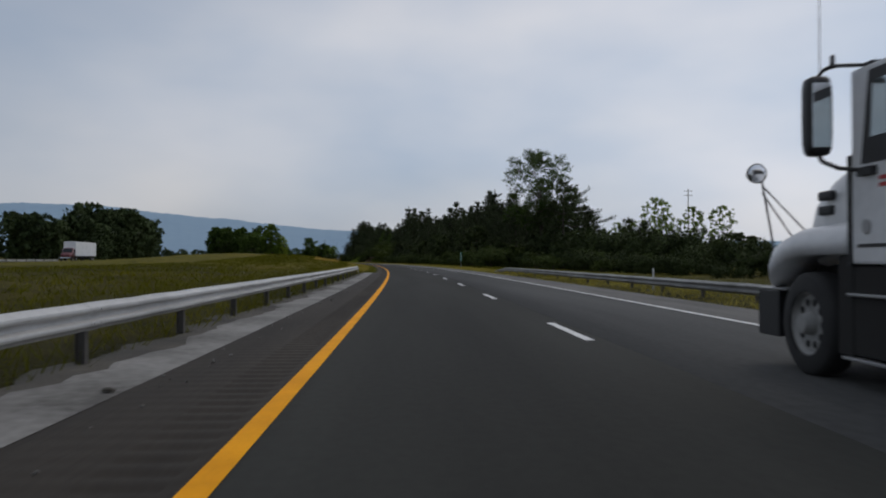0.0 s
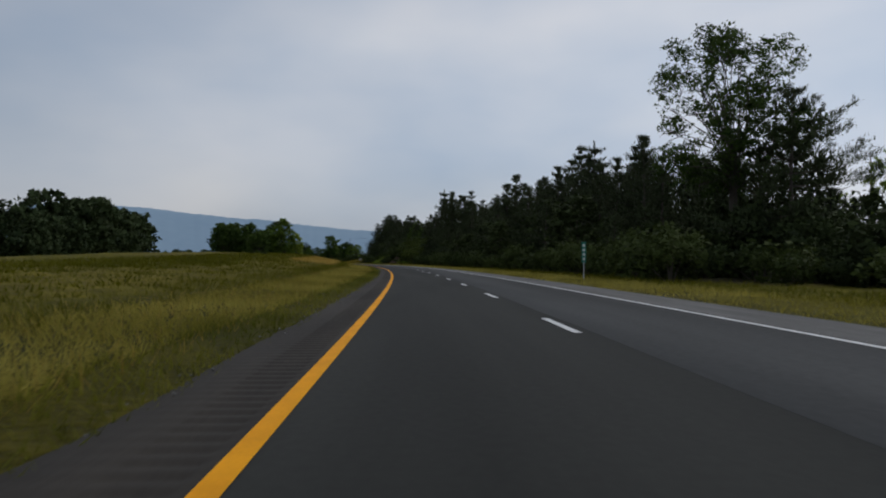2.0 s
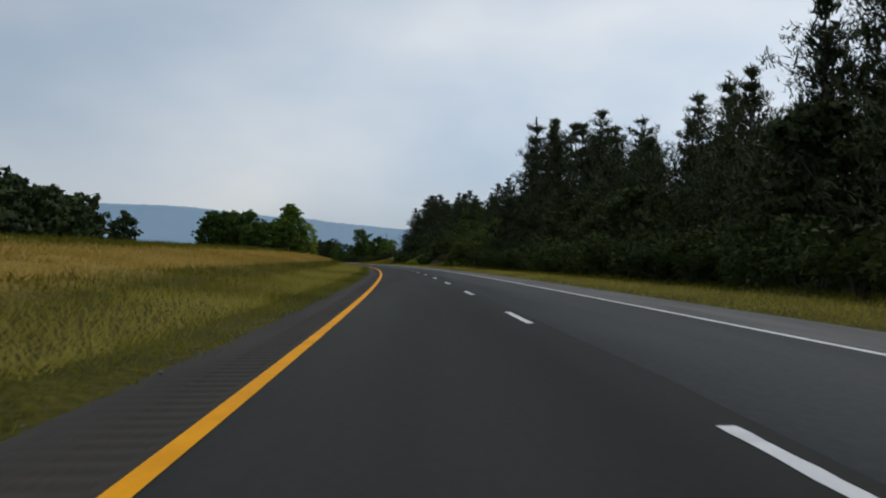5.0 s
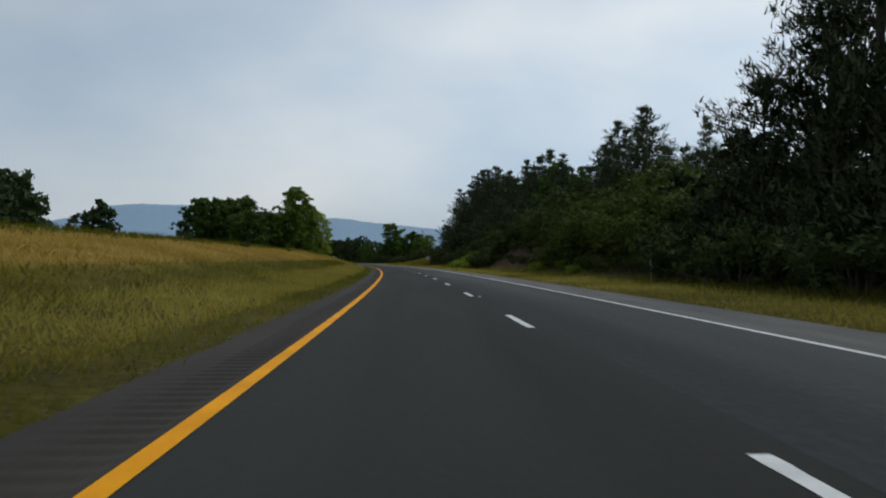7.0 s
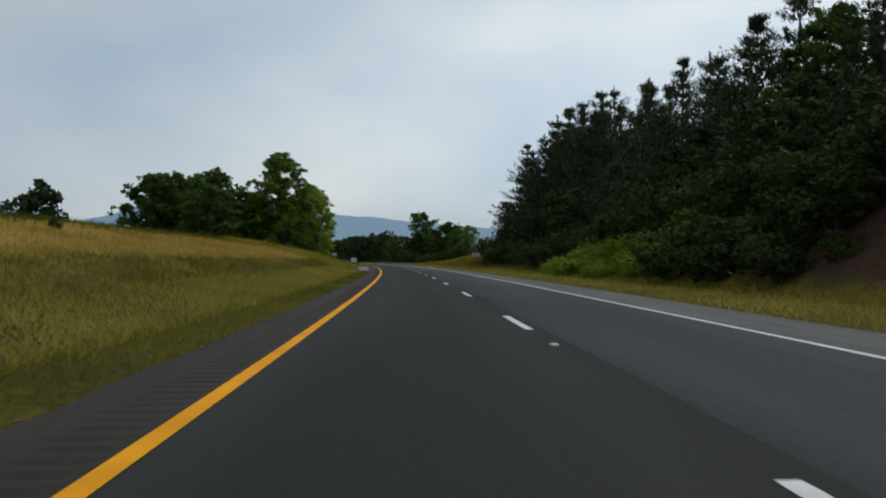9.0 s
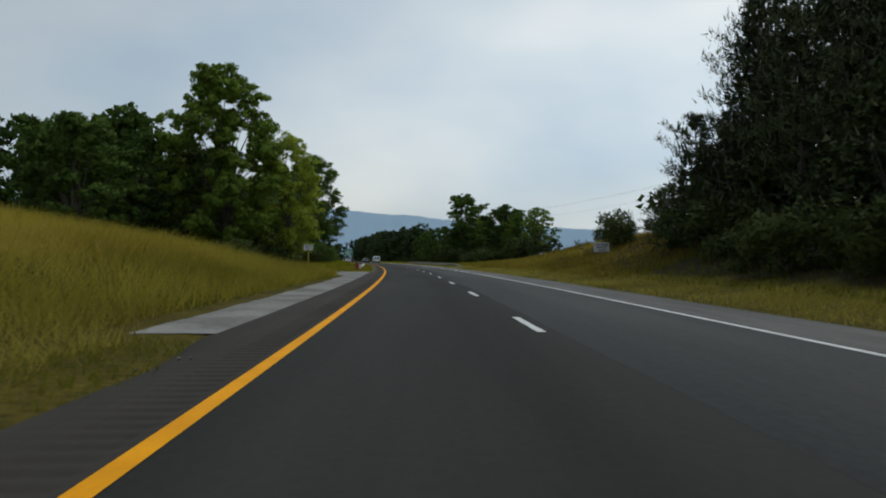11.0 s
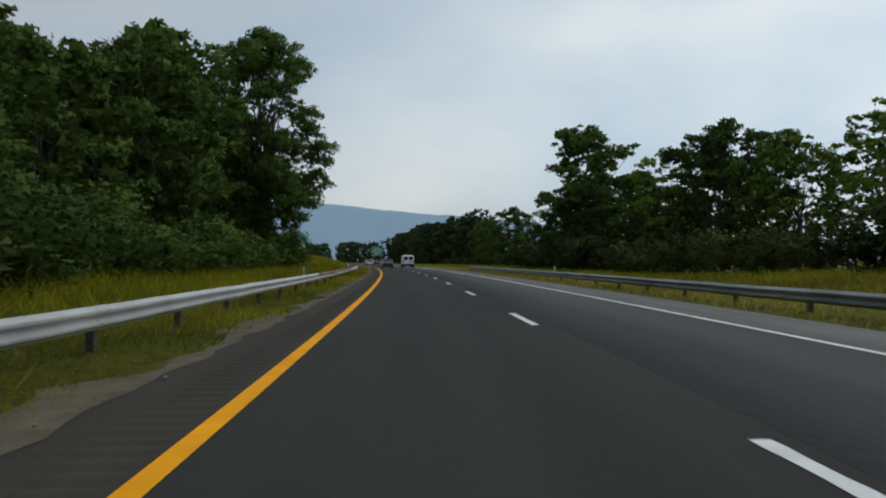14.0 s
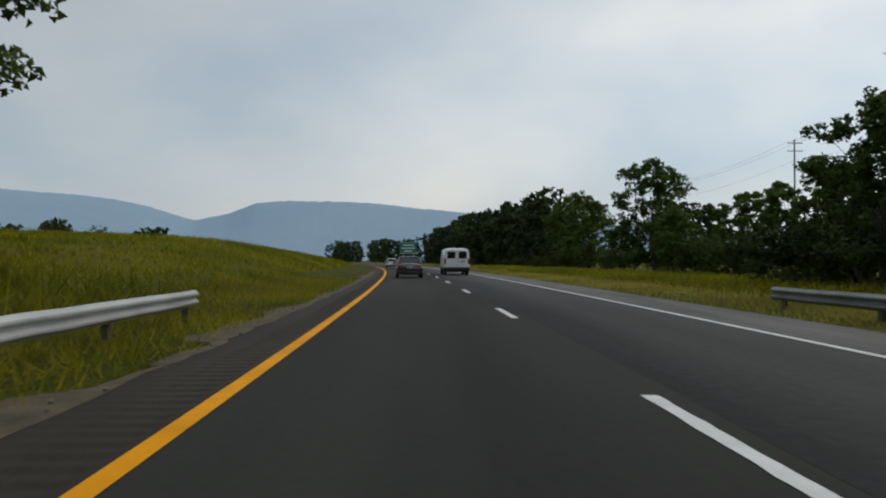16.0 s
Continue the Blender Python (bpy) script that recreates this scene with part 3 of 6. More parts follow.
ragged_band("pavement_apron", -1.46, lambda s: -2.45, -110, 109.5, 0.024, M_PALE, 0.30, "pale concrete strip in front of guardrail")
ragged_band("pavement_gravel", -2.0, lambda s: -3.0, -110, 108, 0.004, M_GRAVEL, 0.5, "dark loose gravel round guardrail posts", seed=2)
M_FRINGE = varied("brown_gravel_fringe", (0.035, 0.028, 0.016), (0.13, 0.10, 0.055), 2.5, rough=0.95, fine=26, bump=0.6)
ragged_band("pavement_gravel_fringe", -1.08, lambda s: -1.50 - 0.4 * float(patchy(np.array([s]), np.array([9.0]), 3.0)[0] > 0.6), 511, 700, 0.005, M_FRINGE, 0.28, "brown gravel fringe between shoulder and grass", seed=6, inner=0.08)
ragged_band("pavement_crossover", -1.46, lambda s: -3.25 - 5.5 * float(smooth(s, 495, 500)) - 34 * float(smooth(s, 498, 504)), 450, 511.5, 0.012, M_PALE, 0.12,
            "pale gravel median crossover for service vehicles", seed=3)


# ---- guardrails ----
def beam_profile():
    """W-beam section: o outwards, z up, seen from the traffic side."""
    pts = [(0.0, 0.155), (0.018, 0.15), (0.03, 0.13), (0.078, 0.10), (0.083, 0.075), (0.078, 0.052), (0.02, 0.022), (0.015, 0.0)]
    pts = pts + [(a, -b) for a, b in pts[-2::-1]]
    return pts


def guardrail(name, o, face, s0, s1, top, label, drop_start=0.0, drop_end=0.0, rusty=None, shoe=False, steel=None, flare=0.0):
    """face: +1 where traffic runs on the larger offset."""
    base = new(name)
    tagged(base, label, "guardrail")
    steel = steel or M_STEEL
    prof = beam_profile()
    line = o

    def out_at(s):
        return line - face * flare * (1 - float(smooth(s, s0, s0 + 18)))

    ss = np.arange(s0, s1 + 0.01, 0.9525)

    def top_at(s):
        z = top
        if drop_start:
            z -= (top - 0.12) * (1 - smooth(s, s0, s0 + drop_start))
        if drop_end:
            z -= (top - 0.12) * smooth(s, s1 - drop_end, s1)
        return z

    secs = []
    rng = random.Random(int(s0))
    for s in ss:
        zc = top_at(s) - 0.155 + rng.uniform(-0.006, 0.006)
        ring = []
        for a, b in prof:
            x, y = on_road(s, out_at(s) + face * a)
            ring.append((x, y, zc + b))
        for a, b in prof[::-1]:
            x, y = on_road(s, out_at(s) + face * (a - 0.004))
            ring.append((x, y, zc + b))
        secs.append(ring)
    part("rail", loft(secs), steel, base, "galvanised corrugated steel beam", smooth_shade=False)
    if rusty:   # rust over the beam's upper wave
        secs = []
        for s in np.arange(rusty[0], rusty[1], 0.9525):
            zc = top_at(s) - 0.155
            edge = [(a + 0.006, b) for a, b in prof if b > 0.045 + 0.03 * math.sin(s * 0.7)][:6]
            edge = edge + [edge[-1]] * (6 - len(edge))
            secs.append([(*on_road(s, out_at(s) + face * a), zc + b * 1.02) for a, b in edge] + [(*on_road(s, out_at(s) + face * (a - 0.004)), zc + b * 1.02) for a, b in edge[::-1]])
        part("rusted_face", loft(secs), M_RUST, base, "brown rust along upper wave of beam")
    if shoe:   # blunt end: wrapped terminal plate and a stout post
        x, y = on_road(s0, out_at(s0))
        h = math.degrees(heading(s0))
        bm = bmesh.new()
        box(bm, -0.05, 0.11, -0.03, 0.30, -0.19, 0.19)
        box(bm, -0.06, 0.12, 0.10, 0.16, -0.21, 0.21)
        bmesh.ops.bevel(bm, geom=bm.edges[:], offset=0.012, segments=1, affect="EDGES")
        part("end_shoe", bm, steel, base, "bolted steel end plate").matrix_world = pose(x, y, top - 0.155, 0, 0, h)
        part("end_post", boxed(-0.20, -0.04, 0.02, 0.18, -1.0, 0.16, 0.012), M_POST, base, "stout weathered end post").matrix_world = pose(x, y, top - 0.155, 0, 0, h)
        for y0 in (0.55, 1.9):   # strap brackets that clamp the first beam
            bm = bmesh.new()
            box(bm, 0.086, 0.10, y0, y0 + 0.07, -0.19, 0.19)
            box(bm, -0.05, 0.10, y0, y0 + 0.07, 0.17, 0.19)
            box(bm, -0.05, 0.10, y0, y0 + 0.07, -0.19, -0.17)
            part("bracket", bm, M_POST, base, "dark steel strap bracket").matrix_world = pose(x, y, top - 0.155, 0, 0, h)
        part("anchor_cable", rod(bmesh.new(), (0.11, 0.2, -0.5), (0.11, 2.0, -0.02), 0.014, None, 8), M_POST, base, "slanting steel anchor cable").matrix_world = pose(x, y, top - 0.155, 0, 0, h)
    # I-section post with a spacer block, shared by all posts
    bm = bmesh.new()
    box(bm, -0.05, 0.05, -0.004, 0.004, -0.35, 0.0)
    box(bm, -0.055, -0.047, -0.05, 0.05, -1.0, 0.0)
    box(bm, 0.047, 0.055, -0.05, 0.05, -1.0, 0.0)
    box(bm, -0.047, 0.047, -0.004, 0.004, -1.0, -0.35)
    pm = bpy.data.meshes.new("post")
    bm.to_mesh(pm)
    bm.free()
    pm.materials.append(M_POST)
    for s in np.arange(s0 + 0.6, s1, 3.81):
        x, y = on_road(s, out_at(s) - face * 0.09)
        p = part_mesh("post", pm, base)
        p.matrix_world = pose(x, y, top_at(s) - 0.02, 0, 0, math.degrees(heading(s)))
    # lapped beam joints with bolts
    for s in np.arange(s0 + 0.6, s1 - 0.4, 7.62):
        secs = []
        for t in (s - 0.16, s + 0.16):
            zc = top_at(t) - 0.155
            ring = [(*on_road(t, out_at(t) + face * (a + 0.006)), zc + b * 1.02) for a, b in prof] + [(*on_road(t, out_at(t) + face * (a + 0.001)), zc + b * 1.02) for a, b in prof[::-1]]
            secs.append(ring)
        bm = loft(secs)
        for du in (-0.1, 0.1):
            for b in (-0.075, 0.075):
                x, y = on_road(s + du, out_at(s) + face * 0.085)
                x2, y2 = on_road(s + du, out_at(s) + face * 0.102)
                rod(bm, (x, y, top_at(s) - 0.155 + b), (x2, y2, top_at(s) - 0.155 + b), 0.016, None, 6)
        part("splice", bm, steel, base)
    return base


guardrail("guardrail", -2.50, 1, -100, 101.6, 0.70, "galvanised W-beam guardrail along median, blunt end", drop_end=1.2)
guardrail("guardrail", 10.2, -1, -100, 112, 0.52, "galvanised W-beam guardrail along outer verge, end turned down", drop_end=9.0, steel=M_SHADED_STEEL)
guardrail("guardrail", -2.60, 1, 517.3, 633.2, 0.60, "galvanised W-beam guardrail in tall verge grass, partly rusted, blunt end", rusty=(582, 615), shoe=True)
guardrail("guardrail", 10.2, -1, 547, 636, 0.52, "galvanised W-beam guardrail along outer verge beside trees, toned darker for its shaded face", drop_start=9.0, steel=M_SHADED_STEEL, flare=1.3)
guardrail("guardrail", -57.5, -1, 90, 186, 1.45, "pale guardrail of the opposite carriageway across the meadow")


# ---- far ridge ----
# The blue distance haze is painted into the ridge's base colour.
M_RIDGE = varied("haze_painted_ridge", (0.25, 0.35, 0.445), (0.285, 0.385, 0.475), 0.002, rough=1.0, fine=0.02, spec=0.0)
RIDGE = [(70, 4.3), (60, 4.6), (52, 4.6), (47.6, 4.45), (44.4, 4.28), (41, 4.08), (38.7, 3.86), (37.1, 3.56), (35.4, 3.08), (33.9, 2.64), (31.9, 3.02), (30, 3.75), (28, 3.95), (25, 3.92), (22, 3.75),
         (17.5, 3.3), (14, 3.05), (11, 2.65), (7.3, 2.35), (5, 2.25), (0, 1.9), (-6, 1.4), (-14, 1.2), (-25, 1.3), (-40, 1.2)]


def build_ridge():
    az = np.arange(70, -40.1, -0.25)
    el = np.interp(-az, [-a for a, _ in RIDGE], [e for _, e in RIDGE])
    rng = np.random.default_rng(8)
    bump = np.convolve(rng.normal(0, 1, len(az) + 8), np.ones(9) / 9, "valid") * 0.06 + rng.normal(0, 0.012, len(az))
    verts, faces = [], []
    rows = [(3300, -0.002), (3500, 0.25), (3750, 0.6), (4000, 0.88), (4250, 1.0), (4550, 0.7)]
    cx, cy = -20.0, 250.0
    for a, e, b in zip(az, el, bump):
        top = math.tan(radians(e + b)) * 4250
        for r, f in rows:
            x, y = cx - math.sin(radians(a)) * r, cy + math.cos(radians(a)) * r
            verts.append((x, y, top * f))
    w = len(rows)
    for i in range(len(az) - 1):
        for j in range(w - 1):
            q = i * w + j
            faces.append((q, q + w, q + w + 1, q + 1))
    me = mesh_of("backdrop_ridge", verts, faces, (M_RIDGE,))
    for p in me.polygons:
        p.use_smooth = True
    tagged(new("backdrop_ridge", me), "long wooded mountain ridge with blue haze painted in", "mountain", kind="structure")


build_ridge()

# ---- trees ----
M_BARK = varied("bark", (0.035, 0.028, 0.022), (0.10, 0.085, 0.07), 1.5, rough=0.95, fine=18, bump=0.8, stretch=(1, 1, 0.25))
M_PINE = leafy("pine_needles", (0.010, 0.015, 0.009), (0.05, 0.066, 0.028), 0.5, trans=0.12)
M_WOODLEAF = leafy("wood_edge_leaves", (0.012, 0.020, 0.009), (0.055, 0.075, 0.026), 0.4, trans=0.15)
M_OAK = leafy("oak_leaves", (0.013, 0.031, 0.008), (0.083, 0.132, 0.026), 0.4)
M_FAR = leafy("distant_leaves", (0.012, 0.022, 0.010), (0.055, 0.078, 0.030), 0.4, trans=0.15)
M_GREEN = leafy("green_leaves", (0.032, 0.064, 0.012), (0.165, 0.24, 0.036), 0.35, trans=0.3)
M_LIGHT = leafy("light_green_leaves", (0.068, 0.112, 0.014), (0.30, 0.37, 0.048), 0.45, trans=0.5)
M_SHRUB = leafy("shrub_leaves", (0.015, 0.026, 0.008), (0.063, 0.086, 0.024), 0.6)
M_DRAPE = leafy("creeper_leaves", (0.014, 0.024, 0.006), (0.075, 0.10, 0.020), 0.35, trans=0.3)
M_VINE = leafy("bright_creeper_leaves", (0.085, 0.14, 0.010), (0.23, 0.31, 0.035), 0.6, trans=0.35)


def cards(rng, centres, lengths, widths, out, axis=None, bias=0.0, tri=False):
    """Leaf sprays: one bent diamond each, at random turns. out: the way the foliage there faces; axis: preferred pointing direction."""
    n = len(centres)
    d = rng.normal(size=(n, 3))
    if axis is not None:
        d = d * (1 - bias) + axis * bias * 1.7
    d /= np.linalg.norm(d, axis=1)[:, None] + 1e-9
    e = np.cross(d, rng.normal(size=(n, 3)))
    e /= np.linalg.norm(e, axis=1)[:, None] + 1e-9
    nn = np.cross(d, e)
    out = out / (np.linalg.norm(out, axis=1)[:, None] + 1e-9)
    side = np.where((nn * out).sum(1) > 0, 1.0, -1.0)[:, None] * (1 if tri else -1)
    e, nn = e * side, nn * side
    nv = out * 0.8 + nn * (0.3 if tri else -0.3)
    nv = np.repeat(nv / (np.linalg.norm(nv, axis=1)[:, None] + 1e-9), 3 if tri else 4, axis=0)
    L, W = lengths[:, None], widths[:, None]
    if tri:
        v = np.empty((n, 3, 3))
        v[:, 0] = centres - d * L * 0.4 + e * W * 0.5
        v[:, 1] = centres - d * L * 0.4 - e * W * 0.5
        v[:, 2] = centres + d * L * 0.6
        return v.reshape(-1, 3), np.arange(n * 3).reshape(n, 3), nv
    v = np.empty((n, 4, 3))
    v[:, 0] = centres - d * L * 0.5
    v[:, 1] = centres + e * W * 0.5 + nn * W * 0.18
    v[:, 2] = centres + d * L * 0.5
    v[:, 3] = centres - e * W * 0.5 + nn * W * 0.18
    return v.reshape(-1, 3), np.arange(n * 4).reshape(n, 4), nv


def tube(path, radii, sides=7):
    """A bent tapered limb as vertices and faces."""
    path = [Vector(p) for p in path]
    verts, faces = [], []
    for i, p in enumerate(path):
        d = (path[min(i + 1, len(path) - 1)] - path[max(i - 1, 0)]).normalized()
        a = d.orthogonal().normalized()
        b = d.cross(a)
        for k in range(sides):
            q = 2 * math.pi * k / sides
            verts.append(p + (a * math.cos(q) + b * math.sin(q)) * radii[i])
    for i in range(len(path) - 1):
        for k in range(sides):
            j = (k + 1) % sides
            faces.append((i * sides + k, i * sides + j, (i + 1) * sides + j, (i + 1) * sides + k))
    return verts, faces


class Wood:
    """Gathers the trunk and limbs of one tree."""

    def __init__(self):
        self.v, self.f = [], []

    def add(self, path, radii, sides=7):
        v, f = tube(path, radii, sides)
        n = len(self.v)
        self.v += v
        self.f += [tuple(n + i for i in q) for q in f]


def thing_tree(name, wood, leaf_v, leaf_f, leaf_n, leaf_mat, label):
    base = tagged(new(name), label, "tree")
    part_mesh("trunk", mesh_of("trunk", wood.v, wood.f, (M_BARK,)), base)
    part_mesh("crown", fast_mesh("crown", leaf_v, leaf_f, (leaf_mat,), leaf_n), base)
    return base


def broadleaf(name, seed, H, R, clear, leaves, leaf, mat, label, lobes=24, loose=0.0, lean=(0, 0), far=False, gaps=0.0, limb=0.35):
    """Broadleaf tree: leafy heads at the ends of forking limbs, each of several tight clumps, with gaps between them."""
    rng = np.random.default_rng(seed)
    wood = Wood()
    fork = clear + (H - clear) * 0.2
    r0 = 0.02 * H
    low = max(clear, 0.6)
    wood.add([(0, 0, -0.3), (0.05, 0, low * 0.5), (0.1, 0.05, low), (0.15 + lean[0] * 0.3, 0.1, max(fork, low + 0.5))], [r0 * 1.25, r0, r0 * 0.85, r0 * 0.65], 9)
    cz, hz = (H + clear) / 2, (H - clear) / 2
    cen, rad = [], []
    for k in range(lobes):
        q = 2.4 * k + rng.uniform(-0.5, 0.5)
        u = -0.92 + 1.8 * (k + 0.5) / lobes
        wide = math.sqrt(max(0.03, 1 - abs(u) ** (2.3 if u > 0 else 4.0)))
        rr = R * wide * (rng.uniform(0.62, 0.88) if k % 4 else rng.uniform(0.1, 0.5))
        cen.append((math.cos(q) * rr + lean[0] * (u + 1) * 0.5, math.sin(q) * rr + lean[1] * (u + 1) * 0.5, cz + u * hz * 0.9))
        rad.append(R * rng.uniform(0.20, 0.34) * (24 / lobes) ** 0.3)
    cen.append((lean[0], lean[1], H - 0.24 * R))
    rad.append(0.26 * R)
    cen, rad = np.array(cen), np.array(rad)
    for c, r in zip(cen, rad):
        mid = Vector((c[0] * 0.35 + rng.normal() * 0.3, c[1] * 0.35 + rng.normal() * 0.3, fork * 0.45 + c[2] * 0.55))
        if far and leaves < 2000:
            continue
        wood.add([(0.12, 0.08, min(fork, c[2]) * 0.92), mid, Vector(c)], [r0 * limb, r0 * limb * 0.55, r0 * 0.06], 3 if far else 5)
        for _ in range(0 if far else 3):
            t = rng.normal(size=3)
            t = t / np.linalg.norm(t) * r * 0.8
            wood.add([Vector(c) * 0.85 + mid * 0.15, Vector(c) + Vector(t) * 0.6, Vector(c) + Vector(t)], [r0 * 0.12, r0 * 0.07, r0 * 0.03], 3)
    # tight clumps over each head, then leaves on the clumps' upper sides
    nc = len(cen) * (9 if far else 14)
    which = rng.integers(0, len(cen), nc)
    d = rng.normal(size=(nc, 3))
    d[:, 2] += 0.35
    d /= np.linalg.norm(d, axis=1)[:, None]
    cl = cen[which] + d * (rad[which] * rng.uniform(0.55, 1.05, nc))[:, None] * np.array([1.1, 1.1, 0.75])
    cr = rad[which] * rng.uniform(0.20, 0.42, nc)
    face = d + 0.3 * (cen[which] - np.array([0, 0, cz])) / R
    kept = rng.uniform(size=nc) > loose
    cl, cr, face = cl[kept], cr[kept], face[kept]
    cl[:, 2] = np.maximum(cl[:, 2], max(clear * 0.6, 0) + rng.uniform(0.1, 0.9, len(cl)))
    k = rng.choice(len(cl), leaves, p=cr ** 2 / (cr ** 2).sum())
    off = rng.normal(size=(leaves, 3))
    off[:, 2] += 0.3
    off /= np.linalg.norm(off, axis=1)[:, None]
    off = off * (cr[k] * rng.uniform(0.35, 1.25, leaves))[:, None] * np.array([1.15, 1.15, 0.75])
    p = cl[k] + off
    out = 0.8 * face[k] + off / cr[k][:, None] + np.array([0, 0, 0.25])
    size = leaf * rng.uniform(0.6, 1.35, leaves)
    # sprays deep inside close the crown
    inner = int(leaves * (0.10 if loose < 0.1 else 0.03) * (1 - gaps))
    if inner:
        k = rng.integers(0, len(cen), inner)
        p = np.concatenate([p, cen[k] * np.array([0.8, 0.8, 1]) + rng.uniform(-1, 1, size=(inner, 3)) * (rad[k] * 0.6)[:, None]])
        out = np.concatenate([out, p[-inner:] - cen[k] + np.array([0, 0, -0.6])])
        size = np.concatenate([size, np.full(inner, leaf * 1.9) * rng.uniform(0.7, 1.3, inner)])
    p[:, 2] *= H / np.quantile(p[:, 2], 0.998)
    v, f, nv = cards(rng, p, size, size * rng.uniform(0.6, 0.95, len(p)) * 1.25, out, tri=True)
    return thing_tree(name, wood, v, f, nv, mat, label)


def pine(name, seed, H, R, leaves, leaf, label, clear=1.5, mat=None, limbs=True, open_tiers=0.0):
    """White pine: uneven tiers of limbs, swept up at their tips, with side twigs that carry brushes of needles."""
    rng = np.random.default_rng(seed)
    wood = Wood()
    r0 = 0.014 * H + 0.04
    bend = rng.uniform(-0.3, 0.3, 2)
    wood.add([(0, 0, -0.3), (bend[0], bend[1], H * 0.5), (0, 0, H * 0.98)], [r0, r0 * 0.6, 0.03], 6)
    tufts, axes = [], []
    up = np.array([0, 0, 1.0])
    z = clear
    while z < H - 0.3:
        u = (z - clear) / (H - clear)
        tier = rng.uniform(0.65, 1.2)
        prof = (1 - u) ** 0.75 * min(1.0, 0.66 + 1.3 * u) * tier
        q0 = rng.uniform(0, 6.283)
        count = int(rng.integers(4, 7))
        for b in range(count):
            q = q0 + 6.283 * b / count + rng.uniform(-0.35, 0.35)
            ln = max(0.5 - 0.25 * u, R * prof * rng.choice([0.55, 0.8, 1.0, 1.0, 1.25, 1.5]))
            way = np.array([math.cos(q), math.sin(q), 0])
            side = np.array([-math.sin(q), math.cos(q), 0])
            root = np.array([bend[0] * (1 - abs(2 * z / H - 1)), bend[1] * (1 - abs(2 * z / H - 1)), z])
            tip = root + way * ln + up * ln * (0.10 + 0.55 * u ** 1.5 + rng.uniform(-0.08, 0.08))
            mid = (root + tip) / 2 - up * 0.10 * ln
            if limbs:
                wood.add([root, mid, tip], [0.004 * H * (1 - u) + 0.02, 0.022, 0.008], 3)
            n = max(2, int(ln * 1.9))
            for j in range(n):
                w = 0.25 + 0.75 * (j + 1) / n
                c = (1 - w) ** 2 * root + 2 * w * (1 - w) * mid + w * w * tip
                tw = ln * 0.30 * (1.1 - w) + 0.25
                for sgn in (-1, 0, 1):
                    e = way * 0.7 + side * sgn * rng.uniform(0.5, 1.0) + up * 0.22
                    for g in (0.35, 1.0):
                        tufts.append(c + e * tw * g * (0.4 if sgn == 0 else 1.0) + rng.normal(size=3) * 0.07)
                        axes.append(e * 0.5 + up * 0.65)
            for g in range(3 if u < 0.7 else 1):   # upright candle at the limb's tip
                tufts.append(tip + up * (0.16 * g + 0.05) + rng.normal(size=3) * 0.05)
                axes.append(way * 0.25 + up)
        z += rng.uniform(0.5, 1.0) * (0.62 + 0.03 * H) * (1 + open_tiers)
    for k in range(6):
        tufts.append(np.array([0, 0, H + 0.15 - 0.22 * k]) + rng.normal(size=3) * 0.05 * k)
        axes.append(up + rng.normal(size=3) * 0.2)
    tufts, axes = np.array(tufts), np.array(axes)
    k = rng.integers(0, len(tufts), leaves)
    off = rng.normal(size=(leaves, 3)) * leaf * np.array([0.5, 0.5, 0.42])
    off *= (1 - 0.5 * np.clip(tufts[k][:, 2] / H * 4 - 3, 0, 1))[:, None]
    p = tufts[k] + off
    d = axes[k] / np.linalg.norm(axes[k], axis=1)[:, None]
    out = d * 0.9 + off / leaf
    size = leaf * rng.uniform(0.6, 1.35, leaves)
    thin = rng.uniform(0.15, 0.25, leaves)
    core = rng.uniform(size=leaves) < 0.13   # older, broader sprays nearer the stem
    p[core] = p[core] * np.array([0.5, 0.5, 1]) - np.array([0, 0, 0.15])
    size[core] *= 1.7
    thin[core] *= 1.6
    v, f, nv = cards(rng, p, size, size * thin, out, d, 0.55, tri=True)
    return thing_tree(name, wood, v, f, nv, mat or M_PINE, label)


def shrub(name, seed, H, R, leaves, leaf, mat, label):
    """Low bush: several stems and uneven leafy heads down to the ground."""
    rng = np.random.default_rng(seed)
    wood = Wood()
    cen, rad = [], []
    for k in range(7):
        q, rr = rng.uniform(0, 6.283), R * rng.uniform(0.1, 0.7)
        c = np.array([math.cos(q) * rr, math.sin(q) * rr, H * rng.uniform(0.25, 0.75)])
        wood.add([(0.1 * math.cos(q), 0.1 * math.sin(q), -0.2), c * 0.6, c], [0.05, 0.03, 0.012], 5)
        cen.append(c)
        rad.append(rng.uniform(0.3, 0.5) * min(H, R * 1.3))
    cen, rad = np.array(cen), np.array(rad)
    nc = max(30, leaves // 30)
    w = rng.integers(0, 7, nc)
    d = rng.normal(size=(nc, 3))
    d /= np.linalg.norm(d, axis=1)[:, None]
    cl = cen[w] + d * (rad[w] * rng.uniform(0.5, 1.1, nc))[:, None]
    cl[:, 2] = np.clip(cl[:, 2], 0.12, None)
    k = rng.integers(0, nc, leaves)
    off = rng.normal(size=(leaves, 3)) * 0.16 * (0.5 + 0.35 * R)
    p = cl[k] + off
    out = d[k] + off / (0.2 + 0.1 * R) * 0.4 + np.array([0, 0, 0.25])
    p[:, 2] = np.clip(p[:, 2], 0.02, None)
    size = leaf * rng.uniform(0.6, 1.35, leaves)
    v, f, nv = cards(rng, p, size * 1.15, size * rng.uniform(0.6, 1.0, leaves), out, tri=True)
    base = tagged(new(name), label, "shrub")
    part_mesh("stem", mesh_of("stem", wood.v, wood.f, (M_BARK,)), base)
